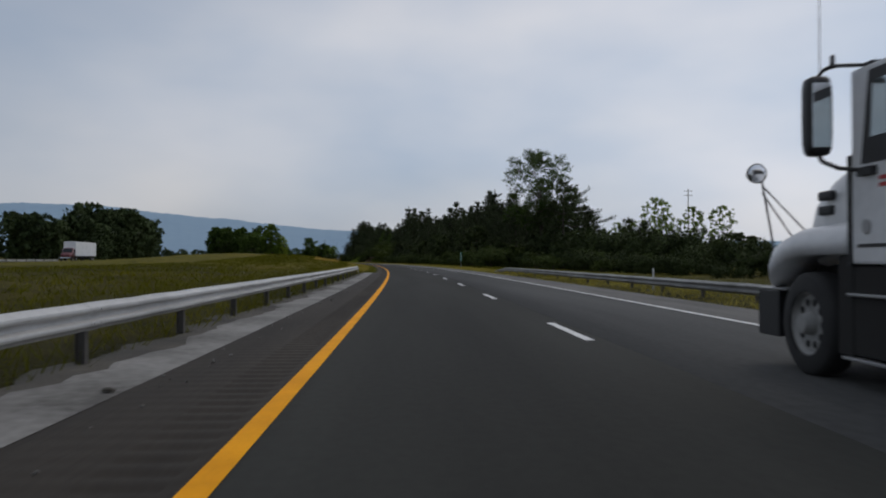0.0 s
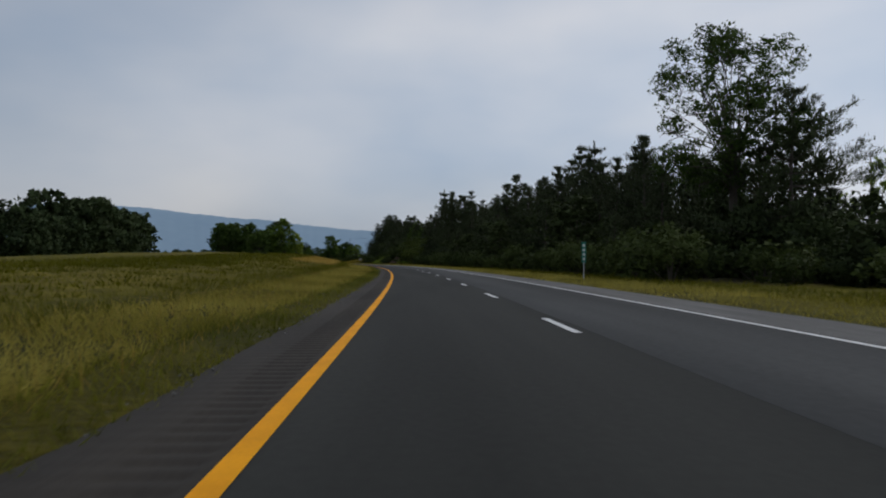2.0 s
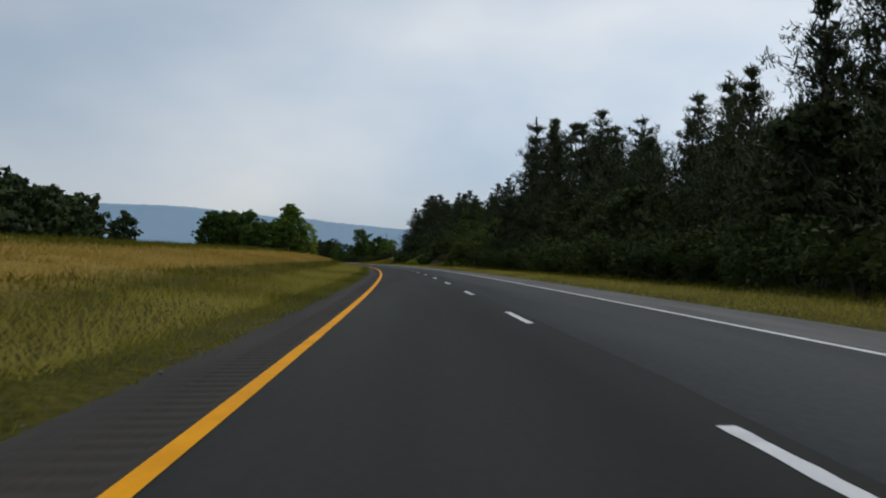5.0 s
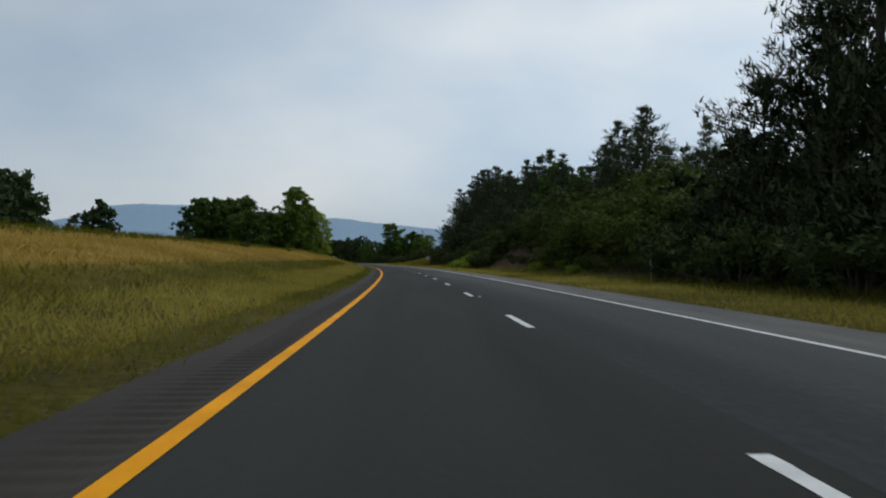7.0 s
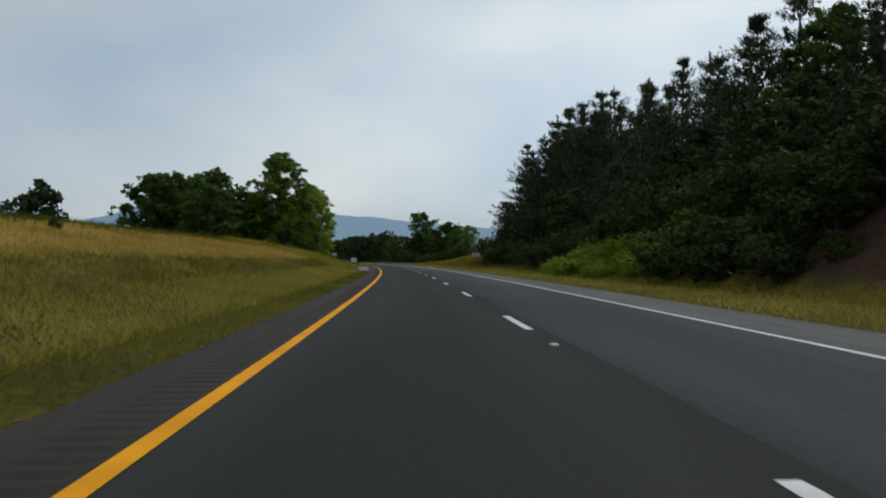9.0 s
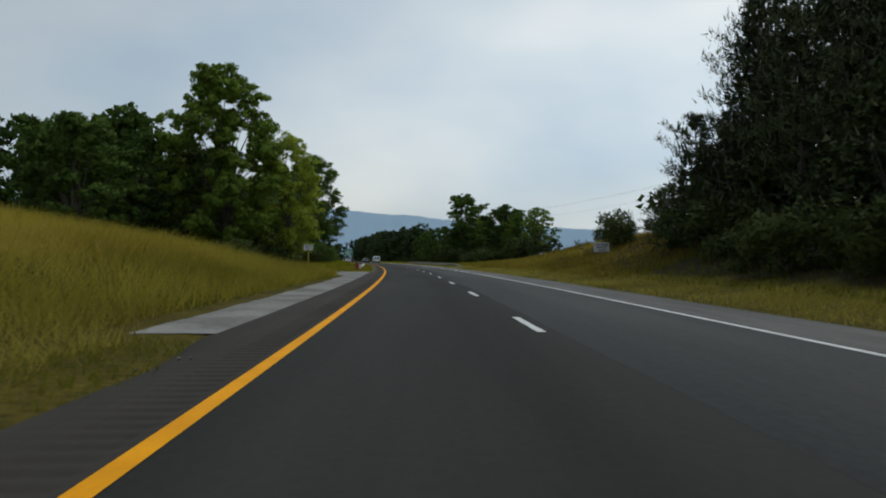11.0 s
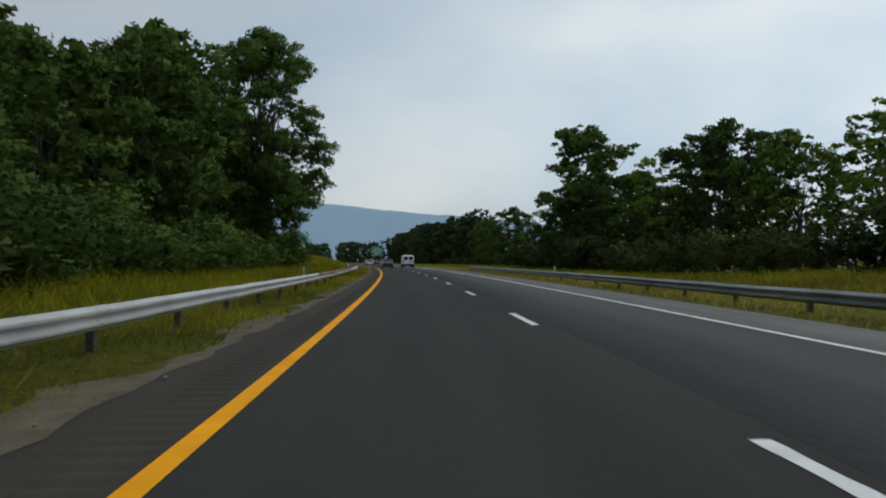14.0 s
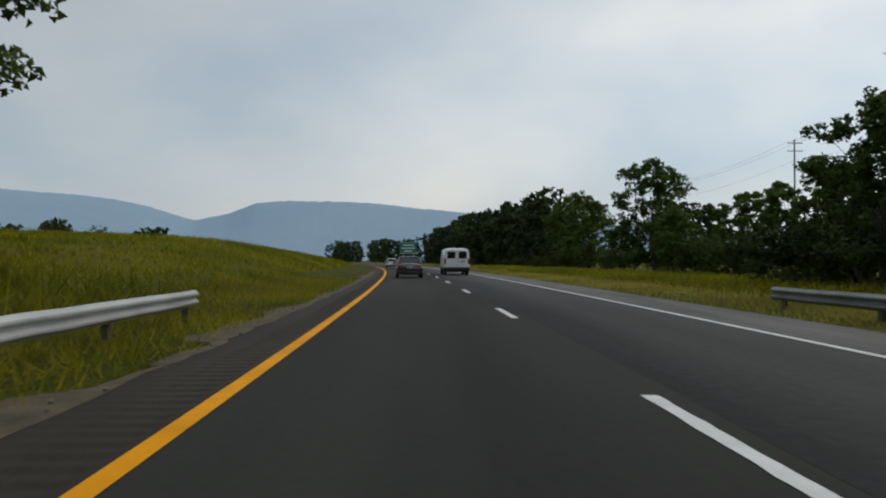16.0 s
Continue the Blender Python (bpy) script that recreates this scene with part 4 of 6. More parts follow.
    part_mesh("crown", fast_mesh("crown", v, f, (mat,), nv), base)
    return base


def stand(ob, s, o, scale=1.0, turn=None, zs=1.0, first=False, group="", label=""):
    """Places a thing, or a copy of it, on the ground at s, o."""
    x, y = on_road(s, o)
    z = float(terrain(s, o)) - 0.05
    m = pose(x, y, z, 0, 0, turn if turn is not None else random.uniform(0, 360))
    ob = ob if first else copy_thing(ob, m)
    ob.matrix_basis = m @ Matrix.Diagonal((scale, scale, scale * zs, 1))
    if group:
        ob["group"] = group
    if label:
        ob["label"] = label
    return ob


class Kind:
    """A set of models of one kind: the first use places the model itself, later ones copy it."""

    def __init__(self, *models):
        self.models, self.used, self.turn = models, set(), 0

    def put(self, s, o, height, group="", label="", turn=None, wide=1.0, pick=None):
        i = self.turn % len(self.models) if pick is None else pick
        self.turn += 1
        ob, h = self.models[i]
        k = height / h
        ob = stand(ob, s, o, k * wide, turn, 1 / wide, first=i not in self.used, group=group, label=label)
        self.used.add(i)
        return ob


P_LABEL = "dark green white pine at edge of roadside wood"
pines = Kind(*[(pine("pine_tree", 20 + i, 15.0, (3.4, 4.2, 3.7, 4.6, 4.0, 4.4)[i], 6200, 0.38, P_LABEL, clear=1.6, open_tiers=(0, 0.25, 0.1, 0.3, 0.0, 0.2)[i]), 14.7) for i in range(6)])
low_pines = Kind(*[(pine("pine_tree", 30 + i, 9.0, 3.4 + 0.3 * i, 4400, 0.33, "bushy young pine at edge of wood", clear=0.3), 9.2) for i in range(3)])
back_pines = Kind(*[(pine("pine_tree", 40 + i, 15.0, 4.2 + 0.3 * i, 1900, 0.8, "dark pine deep in roadside wood", limbs=False), 15.4) for i in range(3)])
oaks = Kind(*[(broadleaf("broadleaf_tree", 60 + i, 15.0, 4.8 + 0.4 * i, 0.3, 6500, 0.42, M_OAK, "dense dark green broadleaf tree", lobes=26, far=True), 15.0) for i in range(4)])
wood_oaks = Kind(*[(broadleaf("broadleaf_tree", 160 + i, 15.0, 3.9 + 0.4 * i, 0.3, 11000, 0.26, M_OAK, "green broadleaf tree standing among pines", lobes=30, far=True), 15.0) for i in range(2)])
edge_trees = Kind(*[(broadleaf("broadleaf_tree", 65 + i, 8.0, 3.0 + 0.3 * i, 0.1, 4800, 0.24, M_WOODLEAF, "low dark broadleaf tree at wood edge", lobes=18, far=True), 8.0) for i in range(3)])
airy_trees = Kind(*[(broadleaf("broadleaf_tree", 170 + i, 12.0, 3.7, 3.0, 4200, 0.27, M_GREEN, "slender open-crowned green tree", lobes=26, loose=0.25, gaps=1.0, far=True, limb=0.3), 12.0) for i in range(3)])
far_trees = Kind(*[(broadleaf("broadleaf_tree", 80 + i, 15.0, 6.0, -1.5, 1150, 0.95, M_FAR, "distant dark broadleaf tree across the meadow", lobes=20, far=True), 15.0) for i in range(4)])
small_shrubs = Kind(*[(shrub("shrub", 90 + i, 2.0, 1.5, 1000, 0.17, M_SHRUB, "dark green bush at wood edge"), 2.2) for i in range(3)])
thickets = Kind(*[(shrub("shrub", 190 + i, 4.0, 2.8, 2500, 0.24, M_SHRUB, "tall dark green thicket of bushes"), 4.5) for i in range(3)])
near_thickets = Kind(*[(shrub("shrub", 290 + i, 4.0, 2.8, 3800, 0.22, M_OAK, "tall leafy thicket behind guardrail"), 4.5) for i in range(2)])
fine_oaks = Kind(*[(broadleaf("broadleaf_tree", 260 + i, 15.0, 5.2 + 0.4 * i, 0.5, 10300, 0.3, M_OAK, "full dark green broadleaf tree past the bank", lobes=30, far=True), 15.0) for i in range(3)])
bright_shrubs = Kind(*[(shrub("shrub", 95 + i, 1.6, 2.0, 1600, 0.17, M_VINE, "bright yellow-green creeper bush on bank"), 1.8) for i in range(2)])
draped = Kind(*[(shrub("shrub", 390 + i, 4.0, 3.0, 2700, 0.26, M_DRAPE, "creeper-draped dark green thicket on bank"), 4.4) for i in range(3)])


class Bushes:
    """Small bushes or tall thickets, by height."""

    def put(self, s, o, height, group="", **more):
        return (thickets if height > 2.9 else small_shrubs).put(s, o, height, group, **more)


shrubs = Bushes()


class Massed:
    """Bushes that grow into one another, gathered into one mesh."""

    def __init__(self, kind):
        self.kind, self.v, self.n, self.turn = kind, [], [], 0

    def put(self, s, o, height, group="", turn=0.0, wide=1.0):
        ob, h = self.kind.models[self.turn % len(self.kind.models)]
        self.turn += 1
        crown = [c for c in ob.children if c.name.startswith("crown")][0].data
        v, nv = np.empty(len(crown.vertices) * 3, np.float32), np.empty(len(crown.vertices) * 3, np.float32)
        crown.vertices.foreach_get("co", v)
        crown.attributes["custom_normal"].data.foreach_get("vector", nv)
        k = height / h
        c, q = math.cos(radians(turn)), math.sin(radians(turn))
        r = np.array([[c, -q, 0], [q, c, 0], [0, 0, 1]])
        x, y = on_road(s, o)
        self.v.append((v.reshape(-1, 3) * np.array([k * wide, k * wide, k])) @ r.T + np.array([x, y, float(terrain(s, o)) - 0.05]))
        self.n.append(nv.reshape(-1, 3) @ r.T)

    def finish(self, name, mat, label):
        v = np.concatenate(self.v)
        tagged(new(name, fast_mesh(name, v, np.arange(len(v)).reshape(-1, 3), (mat,), np.concatenate(self.n))), label, "undergrowth", kind="stuff")


deep, far_hedge, near_hedge = Massed(small_shrubs), Massed(small_shrubs), Massed(thickets)

# skyline of the wood: height over the carriageway of its row of pines, and the trees that stand out of it
WOOD_S = [176, 185, 197, 209, 216, 227, 241, 254, 268, 281, 287, 295, 308, 320, 334, 338, 362, 370, 379, 388, 398, 413, 424, 439, 444, 451, 466, 489, 494, 503]
WOOD_Z = [11, 13.2, 13.6, 15.4, 15.6, 14.4, 15.0, 16.4, 14.6, 14.4, 12.8, 15.0, 18.0, 19.0, 17.0, 8.5, 11.0, 16.4, 16.2, 14.0, 14.6, 17.6, 16.0, 18.8, 16.2, 19.4, 21.0, 21.4, 15.0, 9.0]
PEAKS = [(190, 27, 14.2), (209, 27, 16.4), (216, 27.2, 16.9), (229, 28.4, 15.7), (236, 31.5, 17.7), (250, 29.5, 16.0), (254, 25.8, 17.1), (272, 25.6, 14.7), (281, 27, 15.0), (295, 27, 15.8), (308, 26.6, 18.8),
         (314, 25, 18.4), (318, 23.4, 19.5), (323, 22, 20.4), (328, 23, 18.6), (368, 27, 16.7), (374, 28.6, 17.9), (379, 27.4, 17.3), (378, 45, 16.0), (384, 44, 18.0), (388, 42, 19.6), (394, 46, 17.0), (403, 27, 16.7), (413, 27.5, 18.8),
         (418, 27, 18.3), (431, 29, 19.0), (437, 29, 20.2), (451, 26.5, 20.4), (458, 27, 21.4), (466, 27, 21.8), (473, 27, 22.4), (480, 27, 22.5)]
rr = random.Random(11)
WOOD = "roadside pine wood"
for s, o, top in PEAKS:
    pines.put(s, o, top - float(terrain(s, o)), WOOD, turn=rr.uniform(0, 360), wide=rr.uniform(0.9, 1.12))
for s, o, top in ((485, 23.4, 19.0), (490, 25.4, 18.6), (487, 30, 21.6), (494, 29, 17.0), (497, 26.5, 11.5)):   # its dense far end
    pines.put(s, o, top - float(terrain(s, o)), WOOD, turn=rr.uniform(0, 360), wide=0.92, pick=4)
s = 180.0
while s < 490:   # between them
    top = float(np.interp(s, WOOD_S, WOOD_Z))
    o = (26.5 if not 312 < s < 336 else 23.5) + rr.uniform(-1.8, 2.2)
    if not 328 < s < 366:
        h = top * rr.uniform(0.88, 1.0) - float(terrain(s, o))
        (wood_oaks if 400 < s < 412 or 386 < s < 391 else pines).put(s, o, h, WOOD, turn=rr.uniform(0, 360), wide=rr.uniform(0.9, 1.15))
    s += rr.uniform(3.6, 5.6)
s = 168.0
while s < 492:   # lower front row
    if not 335 < s < 392:
        top = float(np.interp(s, WOOD_S, WOOD_Z)) * rr.uniform(0.32, 0.66)
        o = 20.4 + rr.uniform(-1.2, 1.4)
        (low_pines if rr.random() < 0.55 or top > 8.5 else edge_trees).put(s, o, top - 0.5 * float(terrain(s, o)), WOOD, turn=rr.uniform(0, 360), wide=rr.uniform(1.0, 1.3))
    s += rr.uniform(4.4, 6.4)
for s, o, h in ((493, 21.4, 5.0), (498, 22.4, 4.4), (503, 23.4, 3.8)):
    low_pines.put(s, o, h, WOOD, turn=rr.uniform(0, 360), wide=1.2)
for s, o, h in ((485, 22.5, 6.5), (489, 23.6, 6.0), (494, 25.5, 5.5)):
    edge_trees.put(s, o, h, WOOD, turn=rr.uniform(0, 360), wide=1.2)
s = 176.0
while s < 490:   # rows behind
    top = float(np.interp(s, WOOD_S, WOOD_Z))
    for o in (33.0,) if s > 250 else (32.0, 38.0):
        if not 334 < s < 368:
            back_pines.put(s + rr.uniform(-2, 2), o + rr.uniform(-1.5, 1.5), top * rr.uniform(0.84, 0.97) - float(terrain(s, o)), WOOD, turn=rr.uniform(0, 360), wide=1.25)
    s += rr.uniform(5.0, 7.0)
s = 152.0
while s < 490:   # bushes at the edge
    bank = float(np.interp(s, [330, 360, 410, 425, 450, 498], [0, 1.0, 1.0, 0.2, 0.6, 0.0]))
    if not 339 < s < 426:
        shrubs.put(s, 16.2 - 1.6 * bank * (s > 420) + 3.0 * float(smooth(s, 472, 482)) + rr.uniform(-0.6, 1.0), rr.uniform(1.6, 3.8) * (1 - 0.3 * bank), "bushes at wood edge", turn=rr.uniform(0, 360), wide=rr.uniform(1.0, 1.5))
    s += rr.uniform(2.4, 3.9)
for s in np.arange(172, 500, 4.2):   # undergrowth among the trunks
    deep.put(s, 24.5 + rr.uniform(-1.5, 2.5), rr.uniform(4.0, 6.0), turn=rr.uniform(0, 360), wide=1.35)
deep.finish("undergrowth", M_SHRUB, "dark undergrowth among trunks of roadside wood")
DRAPE = "creeper-covered thickets on bank"
for s in np.arange(336, 374, 3.0):   # creepers over the steep bank
    draped.put(s, 21.0 + rr.uniform(-1.0, 1.5), rr.uniform(3.2, 4.8), DRAPE, turn=rr.uniform(0, 360), wide=1.25)
    draped.put(s + 1.5, 25.5 + rr.uniform(-1.5, 1.5), rr.uniform(4.2, 6.0), DRAPE, turn=rr.uniform(0, 360), wide=1.3)
for s in np.arange(340, 371, 2.8):
    draped.put(s, 16.6 + rr.uniform(-0.6, 0.8), rr.uniform(2.2, 3.4), DRAPE, turn=rr.uniform(0, 360), wide=1.25)
for s in np.arange(373, 432, 3.2):
    (draped if rr.random() < 0.5 else shrubs).put(s, 20.2 + rr.uniform(-0.7, 1.5), rr.uniform(2.9, 4.4), DRAPE, turn=rr.uniform(0, 360), wide=1.3)
for s in np.arange(371, 390, 3.0):
    shrubs.put(s, 18.6 + rr.uniform(-0.3, 0.5), rr.uniform(2.0, 3.2), "bushes at wood edge", turn=rr.uniform(0, 360), wide=1.4)
for s in np.arange(389, 402, 2.1):
    for o in (13.8, 15.3, 16.8):
        shrubs.put(s + rr.uniform(-0.6, 0.6), o + rr.uniform(-0.4, 0.4), rr.uniform(1.3, 2.4), "bushes at wood edge", turn=rr.uniform(0, 360), wide=1.45)
for s in np.arange(389, 426, 2.4):
    shrubs.put(s, 17.4 + rr.uniform(-0.5, 0.6), rr.uniform(2.0, 3.0), "bushes at wood edge", turn=rr.uniform(0, 360), wide=1.3)
for s in np.arange(342, 364, 3.3):   # low creepers at the foot of the bank
    draped.put(s + rr.uniform(-1, 1), 14.5 + rr.uniform(-0.7, 0.9), rr.uniform(0.8, 2.0), DRAPE, turn=rr.uniform(0, 360), wide=1.5)
for s, o in ((345, 13.9), (351.5, 14.4), (358, 14.0)):
    bright_shrubs.put(s, o, rr.uniform(0.6, 0.9), "creeper bushes on bank", turn=rr.uniform(0, 360), wide=1.4)
for s in np.arange(401, 426, 2.0):
    for o in (13.6, 15.2, 16.7):
        bright_shrubs.put(s, o + rr.uniform(-0.7, 0.7), rr.uniform(0.8, 1.3), "creeper bushes on bank", turn=rr.uniform(0, 360), wide=1.4)

for s, o, h in ((370, 14.6, 1.0), (372.5, 15.8, 1.3), (375, 14.4, 0.8), (378, 16.4, 1.2), (381, 14.9, 0.9), (384.5, 16.2, 1.3), (387, 14.8, 1.0), (389.5, 16.0, 1.5), (376.5, 17.4, 1.5), (382.5, 17.6, 1.6), (370, 17.2, 1.8)):
    shrubs.put(s, o, h, "bushes at wood edge", turn=rr.uniform(0, 360), wide=1.3)

# thin tall tree and the spreading pine beside it, at the near end of the wood
tall = broadleaf("broadleaf_tree", 101, 20.5, 6.9, 6.0, 21000, 0.2, M_OAK, "tall thin-leaved tree rising above pines", lobes=60, loose=0.05, gaps=0.8, limb=0.2)
stand(tall, 171.0, 28.0, 1.0, 40, first=True)
spread = pine("pine_tree", 102, 14.6, 8.6, 15000, 0.34, "wide spreading pine with open layered limbs", clear=4.0, open_tiers=0.5)
stand(spread, 167.0, 31.0, 1.0, 0, first=True)
for s, o, h in ((194, 58, 14.4), (187, 58, 10.6), (176, 58, 11.2), (165, 58, 10.6), (204, 58, 10), (215, 58, 10.2)):
    airy_trees.put(s, o, h, "trees behind the wood", wide=0.75, turn=rr.uniform(0, 360), label="slender open-crowned tree behind the wood")
s = 122.0
while s < 205:
    (edge_trees if s < 152 else back_pines).put(s, 40 + rr.uniform(-3, 6), rr.uniform(5.5, 8.5) * (0.6 if s < 152 else 1.0), "trees behind the wood", wide=1.5, turn=rr.uniform(0, 360))
    s += 4.5
for s in np.arange(78, 170, 2.7):
    top = float(np.interp(s, [78, 94, 102, 115, 129, 160], [2.0, 2.7, 3.5, 4.5, 5.4, 6.4]))
    near_hedge.put(s, 30 + rr.uniform(-1.5, 2.5), top * rr.choice((0.62, 0.78, 0.9, 1.0, 1.12)), wide=rr.uniform(0.9, 1.3), turn=rr.uniform(0, 360))
    near_hedge.put(s, 26 + rr.uniform(-2.0, 1.5), top * rr.uniform(0.3, 0.6), wide=1.35, turn=rr.uniform(0, 360))
near_hedge.finish("hedgerow", M_WOODLEAF, "dark tangled hedgerow behind outer guardrail")
for s in np.arange(118, 160, 4.2):
    shrubs.put(s, 24 + rr.uniform(-4, 5), rr.uniform(1.5, 3.2), "bushes at wood edge", wide=1.4, turn=rr.uniform(0, 360))

# median grove
giant = broadleaf("broadleaf_tree", 111, 22.5, 7.0, 1.0, 52000, 0.25, M_GREEN, "tall full-crowned green tree in median grove", lobes=72, far=True, limb=0.2)
stand(giant, 529, -18.3, 1.03, 20, first=True)
pale = broadleaf("broadleaf_tree", 112, 16.0, 4.7, 0.6, 26000, 0.2, M_LIGHT, "light yellow-green willow-like tree in median grove", lobes=48, loose=0.08, gaps=0.4, limb=0.22)
stand(pale, 533, -11.7, 1.0, 70, first=True)
oak = broadleaf("broadleaf_tree", 113, 24.0, 7.9, 1.6, 74000, 0.22, M_OAK, "large dark spreading oak close to guardrail", lobes=56, gaps=0.55)
stand(oak, 633, -13.4, 1.07, 110, first=True)
for s, o, h in ((519, -31, 15.6), (525, -34, 15), (531, -27, 16.0), (545, -26, 16), (552, -22, 13.5), (562, -19, 11), (572, -17, 11.8), (580, -19, 14), (589, -18, 13), (598, -17, 15.3), (607, -18, 18.5), (615, -20, 21), (636, -21, 20),
                (622, -22, 20), (640, -17, 14)):
    (fine_oaks if s < 556 or (s > 560 and o > -20) else oaks).put(s, o, h, "median grove", turn=rr.uniform(0, 360), wide=1.12)
for s in np.arange(516, 626, 2.8):
    (near_thickets if s > 565 else shrubs).put(s, (-15.0 if s < 560 else -11.0) + rr.uniform(-2.5, 1.5), rr.uniform(2.0, 4.6), "median grove undergrowth", turn=rr.uniform(0, 360), wide=1.4)
for s, o, h in ((625, -9.8, 4.0), (628, -10.2, 4.6), (631, -10.6, 4.2)):
    near_thickets.put(s, o, h, "median grove undergrowth", turn=rr.uniform(0, 360), wide=1.2)
for s, o, h in ((560, -27, 17), (568, -22, 13), (584, -23, 15), (603, -23, 15), (575, -28, 18), (592, -28, 13), (610, -30, 19), (546, -34, 21.6), (549, -48, 20), (556, -44, 21.5), (563, -49, 22), (568, -41, 22.5), (575, -46, 21.5), (582, -40, 19), (590, -45, 16.5), (598, -39, 15.5)):
    oaks.put(s, o, h, "trees across the median", turn=rr.uniform(0, 360))

# woods beyond the other carriageway
for s in np.arange(285, 528, 7.5):
    for o in (-90, -102):
        far_trees.put(s + rr.uniform(-3, 3), o + rr.uniform(-5, 5), rr.uniform(18, 22) * (1.08 if s > 390 else 0.65), "wood beyond the other carriageway", turn=rr.uniform(0, 360))
far_trees.put(606, -90, 23, "wood beyond the other carriageway", turn=10)
far_trees.put(612, -97, 19, "wood beyond the other carriageway", turn=60)

# trees on the outer side past the bank
for s, o, h in ((645, 27.0, 18.6), (640, 25.5, 11.0), (652, 29.5, 13.5), (613, 30, 13.6), (621, 33, 12.5), (606, 32, 11.5), (630, 29, 11.0), (633, 33, 9.5), (656, 26, 10.0), (687, 26, 6.0), (697, 28, 11.8), (738, 31, 12.0), (729, 30, 10.0)):
    fine_oaks.put(s, o, h, "trees past the bank", turn=rr.uniform(0, 360), wide=1.1)
for s, o, h in ((591, 32.5, 11.2), (603, 31.5, 10.6), (596, 33.5, 11.0), (625, 29.8, 12.6)):
    airy_trees.put(s, o, h, "trees past the bank", turn=rr.uniform(0, 360), wide=1.1)
edge_trees.put(581, 33, 4.4, "trees past the bank", turn=40)
for s, o, h in ((700, 39, 8.6), (690, 38, 8.8), (681, 38.5, 9.4), (672, 39, 9.2), (664, 41, 10.4), (711, 40, 8.2)):
    oaks.put(s, o, h, "trees past the bank", turn=rr.uniform(0, 360), wide=1.15)
for s, o, h in ((735, -62, 7.0), (727, -67, 7.6), (743, -63, 6.4), (760, -58, 5.6), (776, -54, 5.0), (720, -71, 8.0)):
    far_trees.put(s, o, h, "trees across the median", turn=rr.uniform(0, 360))
for s in np.arange(578, 664, 3.0):
    shrubs.put(s, 24 + rr.uniform(-3, 5), rr.uniform(2.2, 5.0), "bushes past the bank", turn=rr.uniform(0, 360), wide=1.4)
for s in np.arange(790, 1000, 6.0):
    far_trees.put(s, 36 + 0.08 * (s - 790) + rr.uniform(-3, 8), rr.uniform(13, 18), "trees along outer side ahead", turn=rr.uniform(0, 360), wide=0.9)
for s in np.arange(1000, 1450, 20.0):
    far_trees.put(s, 60 + rr.uniform(-8, 20), rr.uniform(14, 20), "trees along outer side ahead", turn=rr.uniform(0, 360))
    far_trees.put(s, -75 + rr.uniform(-25, 10), rr.uniform(12, 19), "far wood ahead", turn=rr.uniform(0, 360))
for s in np.arange(664, 800, 4.2):
    far_hedge.put(s, 29 + 0.04 * (s - 664) + rr.uniform(-4, 5), rr.uniform(1.6, 4.6), turn=rr.uniform(0, 360), wide=1.3)
for s, o, h in ((672, 33, 7.5), (705, 34, 8.0), (716, 31, 6.5), (752, 34, 8.5), (766, 35, 10.0), (779, 33, 11.0)):
    edge_trees.put(s, o, h, "trees past the bank", turn=rr.uniform(0, 360))
for s in np.arange(690, 900, 9.0):
    far_hedge.put(s, -52 + rr.uniform(-6, 4), rr.uniform(2.0, 4.4), turn=rr.uniform(0, 360), wide=1.5)
far_hedge.finish("hedgerow", M_SHRUB, "dark overgrown hedgerow bushes far ahead")
for s in np.arange(700, 1000, 13.0):
    far_trees.put(s, -105 + rr.uniform(-15, 10), rr.uniform(8, 14), "far wood ahead", turn=rr.uniform(0, 360))

# ---- the other carriageway ----
OTHER_S = [-300, 450, 600, 700, 800, 900, 1400]
OTHER_O = [-64, -66, -64, -52, -38, -31, -29]


def other_o(s):
    return float(np.interp(s, OTHER_S, OTHER_O))


def build_other_road():
    verts, faces, uv = [], [], []
    ss = np.arange(-300, 1400, 6.0)
    for s in ss:
        for d in (-5.5, 5.0):
            o = other_o(s) + d
            x, y = on_road(s, o)
            verts.append((x, y, float(terrain(s, o)) + 0.12))
            uv.append((o, s))
    for i in range(len(ss) - 1):
        faces.append((2 * i, 2 * i + 1, 2 * i + 3, 2 * i + 2))
    me = with_uv(mesh_of("road_opposite", verts, faces, (M_ASPHALT_R,)), uv)
    tagged(new("road_opposite", me), "grey opposite carriageway across the median", "road", kind="structure")


build_other_road()

# ---- vehicle materials ----
M_RUBBER = varied("tyre_rubber", (0.012, 0.012, 0.012), (0.028, 0.028, 0.028), 3.0, rough=0.85)
M_ALLOY = plain("dull_alloy", (0.34, 0.34, 0.34), 0.45, 0.6)
# Rim grime, with the front wheel's shade painted into its dark tones.
M_DIRTYSHADEDRIM = varied("grimy_shaded_wheel_rim", (0.03, 0.03, 0.03), (0.30, 0.30, 0.29), 2.2, rough=0.6, metal=0.3, fine=11, span=(0.4, 0.75))
# Mirror metal stands in for the bright sky seen through the cab.
M_SIDEGLASS = plain("sky_standin_window_glass", (0.42, 0.47, 0.47), 0.04, 0.9)
M_GLASS = plain("dark_tinted_glass", (0.012, 0.014, 0.016), 0.06, 0.0)
M_TRIM = plain("black_plastic", (0.016, 0.016, 0.017), 0.55)
M_CHROME = plain("chrome", (0.62, 0.63, 0.65), 0.12, 1.0)
M_MIRROR = plain("mirror_glass", (0.85, 0.86, 0.88), 0.02, 1.0)
M_REDLENS = plain("red_tail_lens", (0.30, 0.012, 0.012), 0.2)
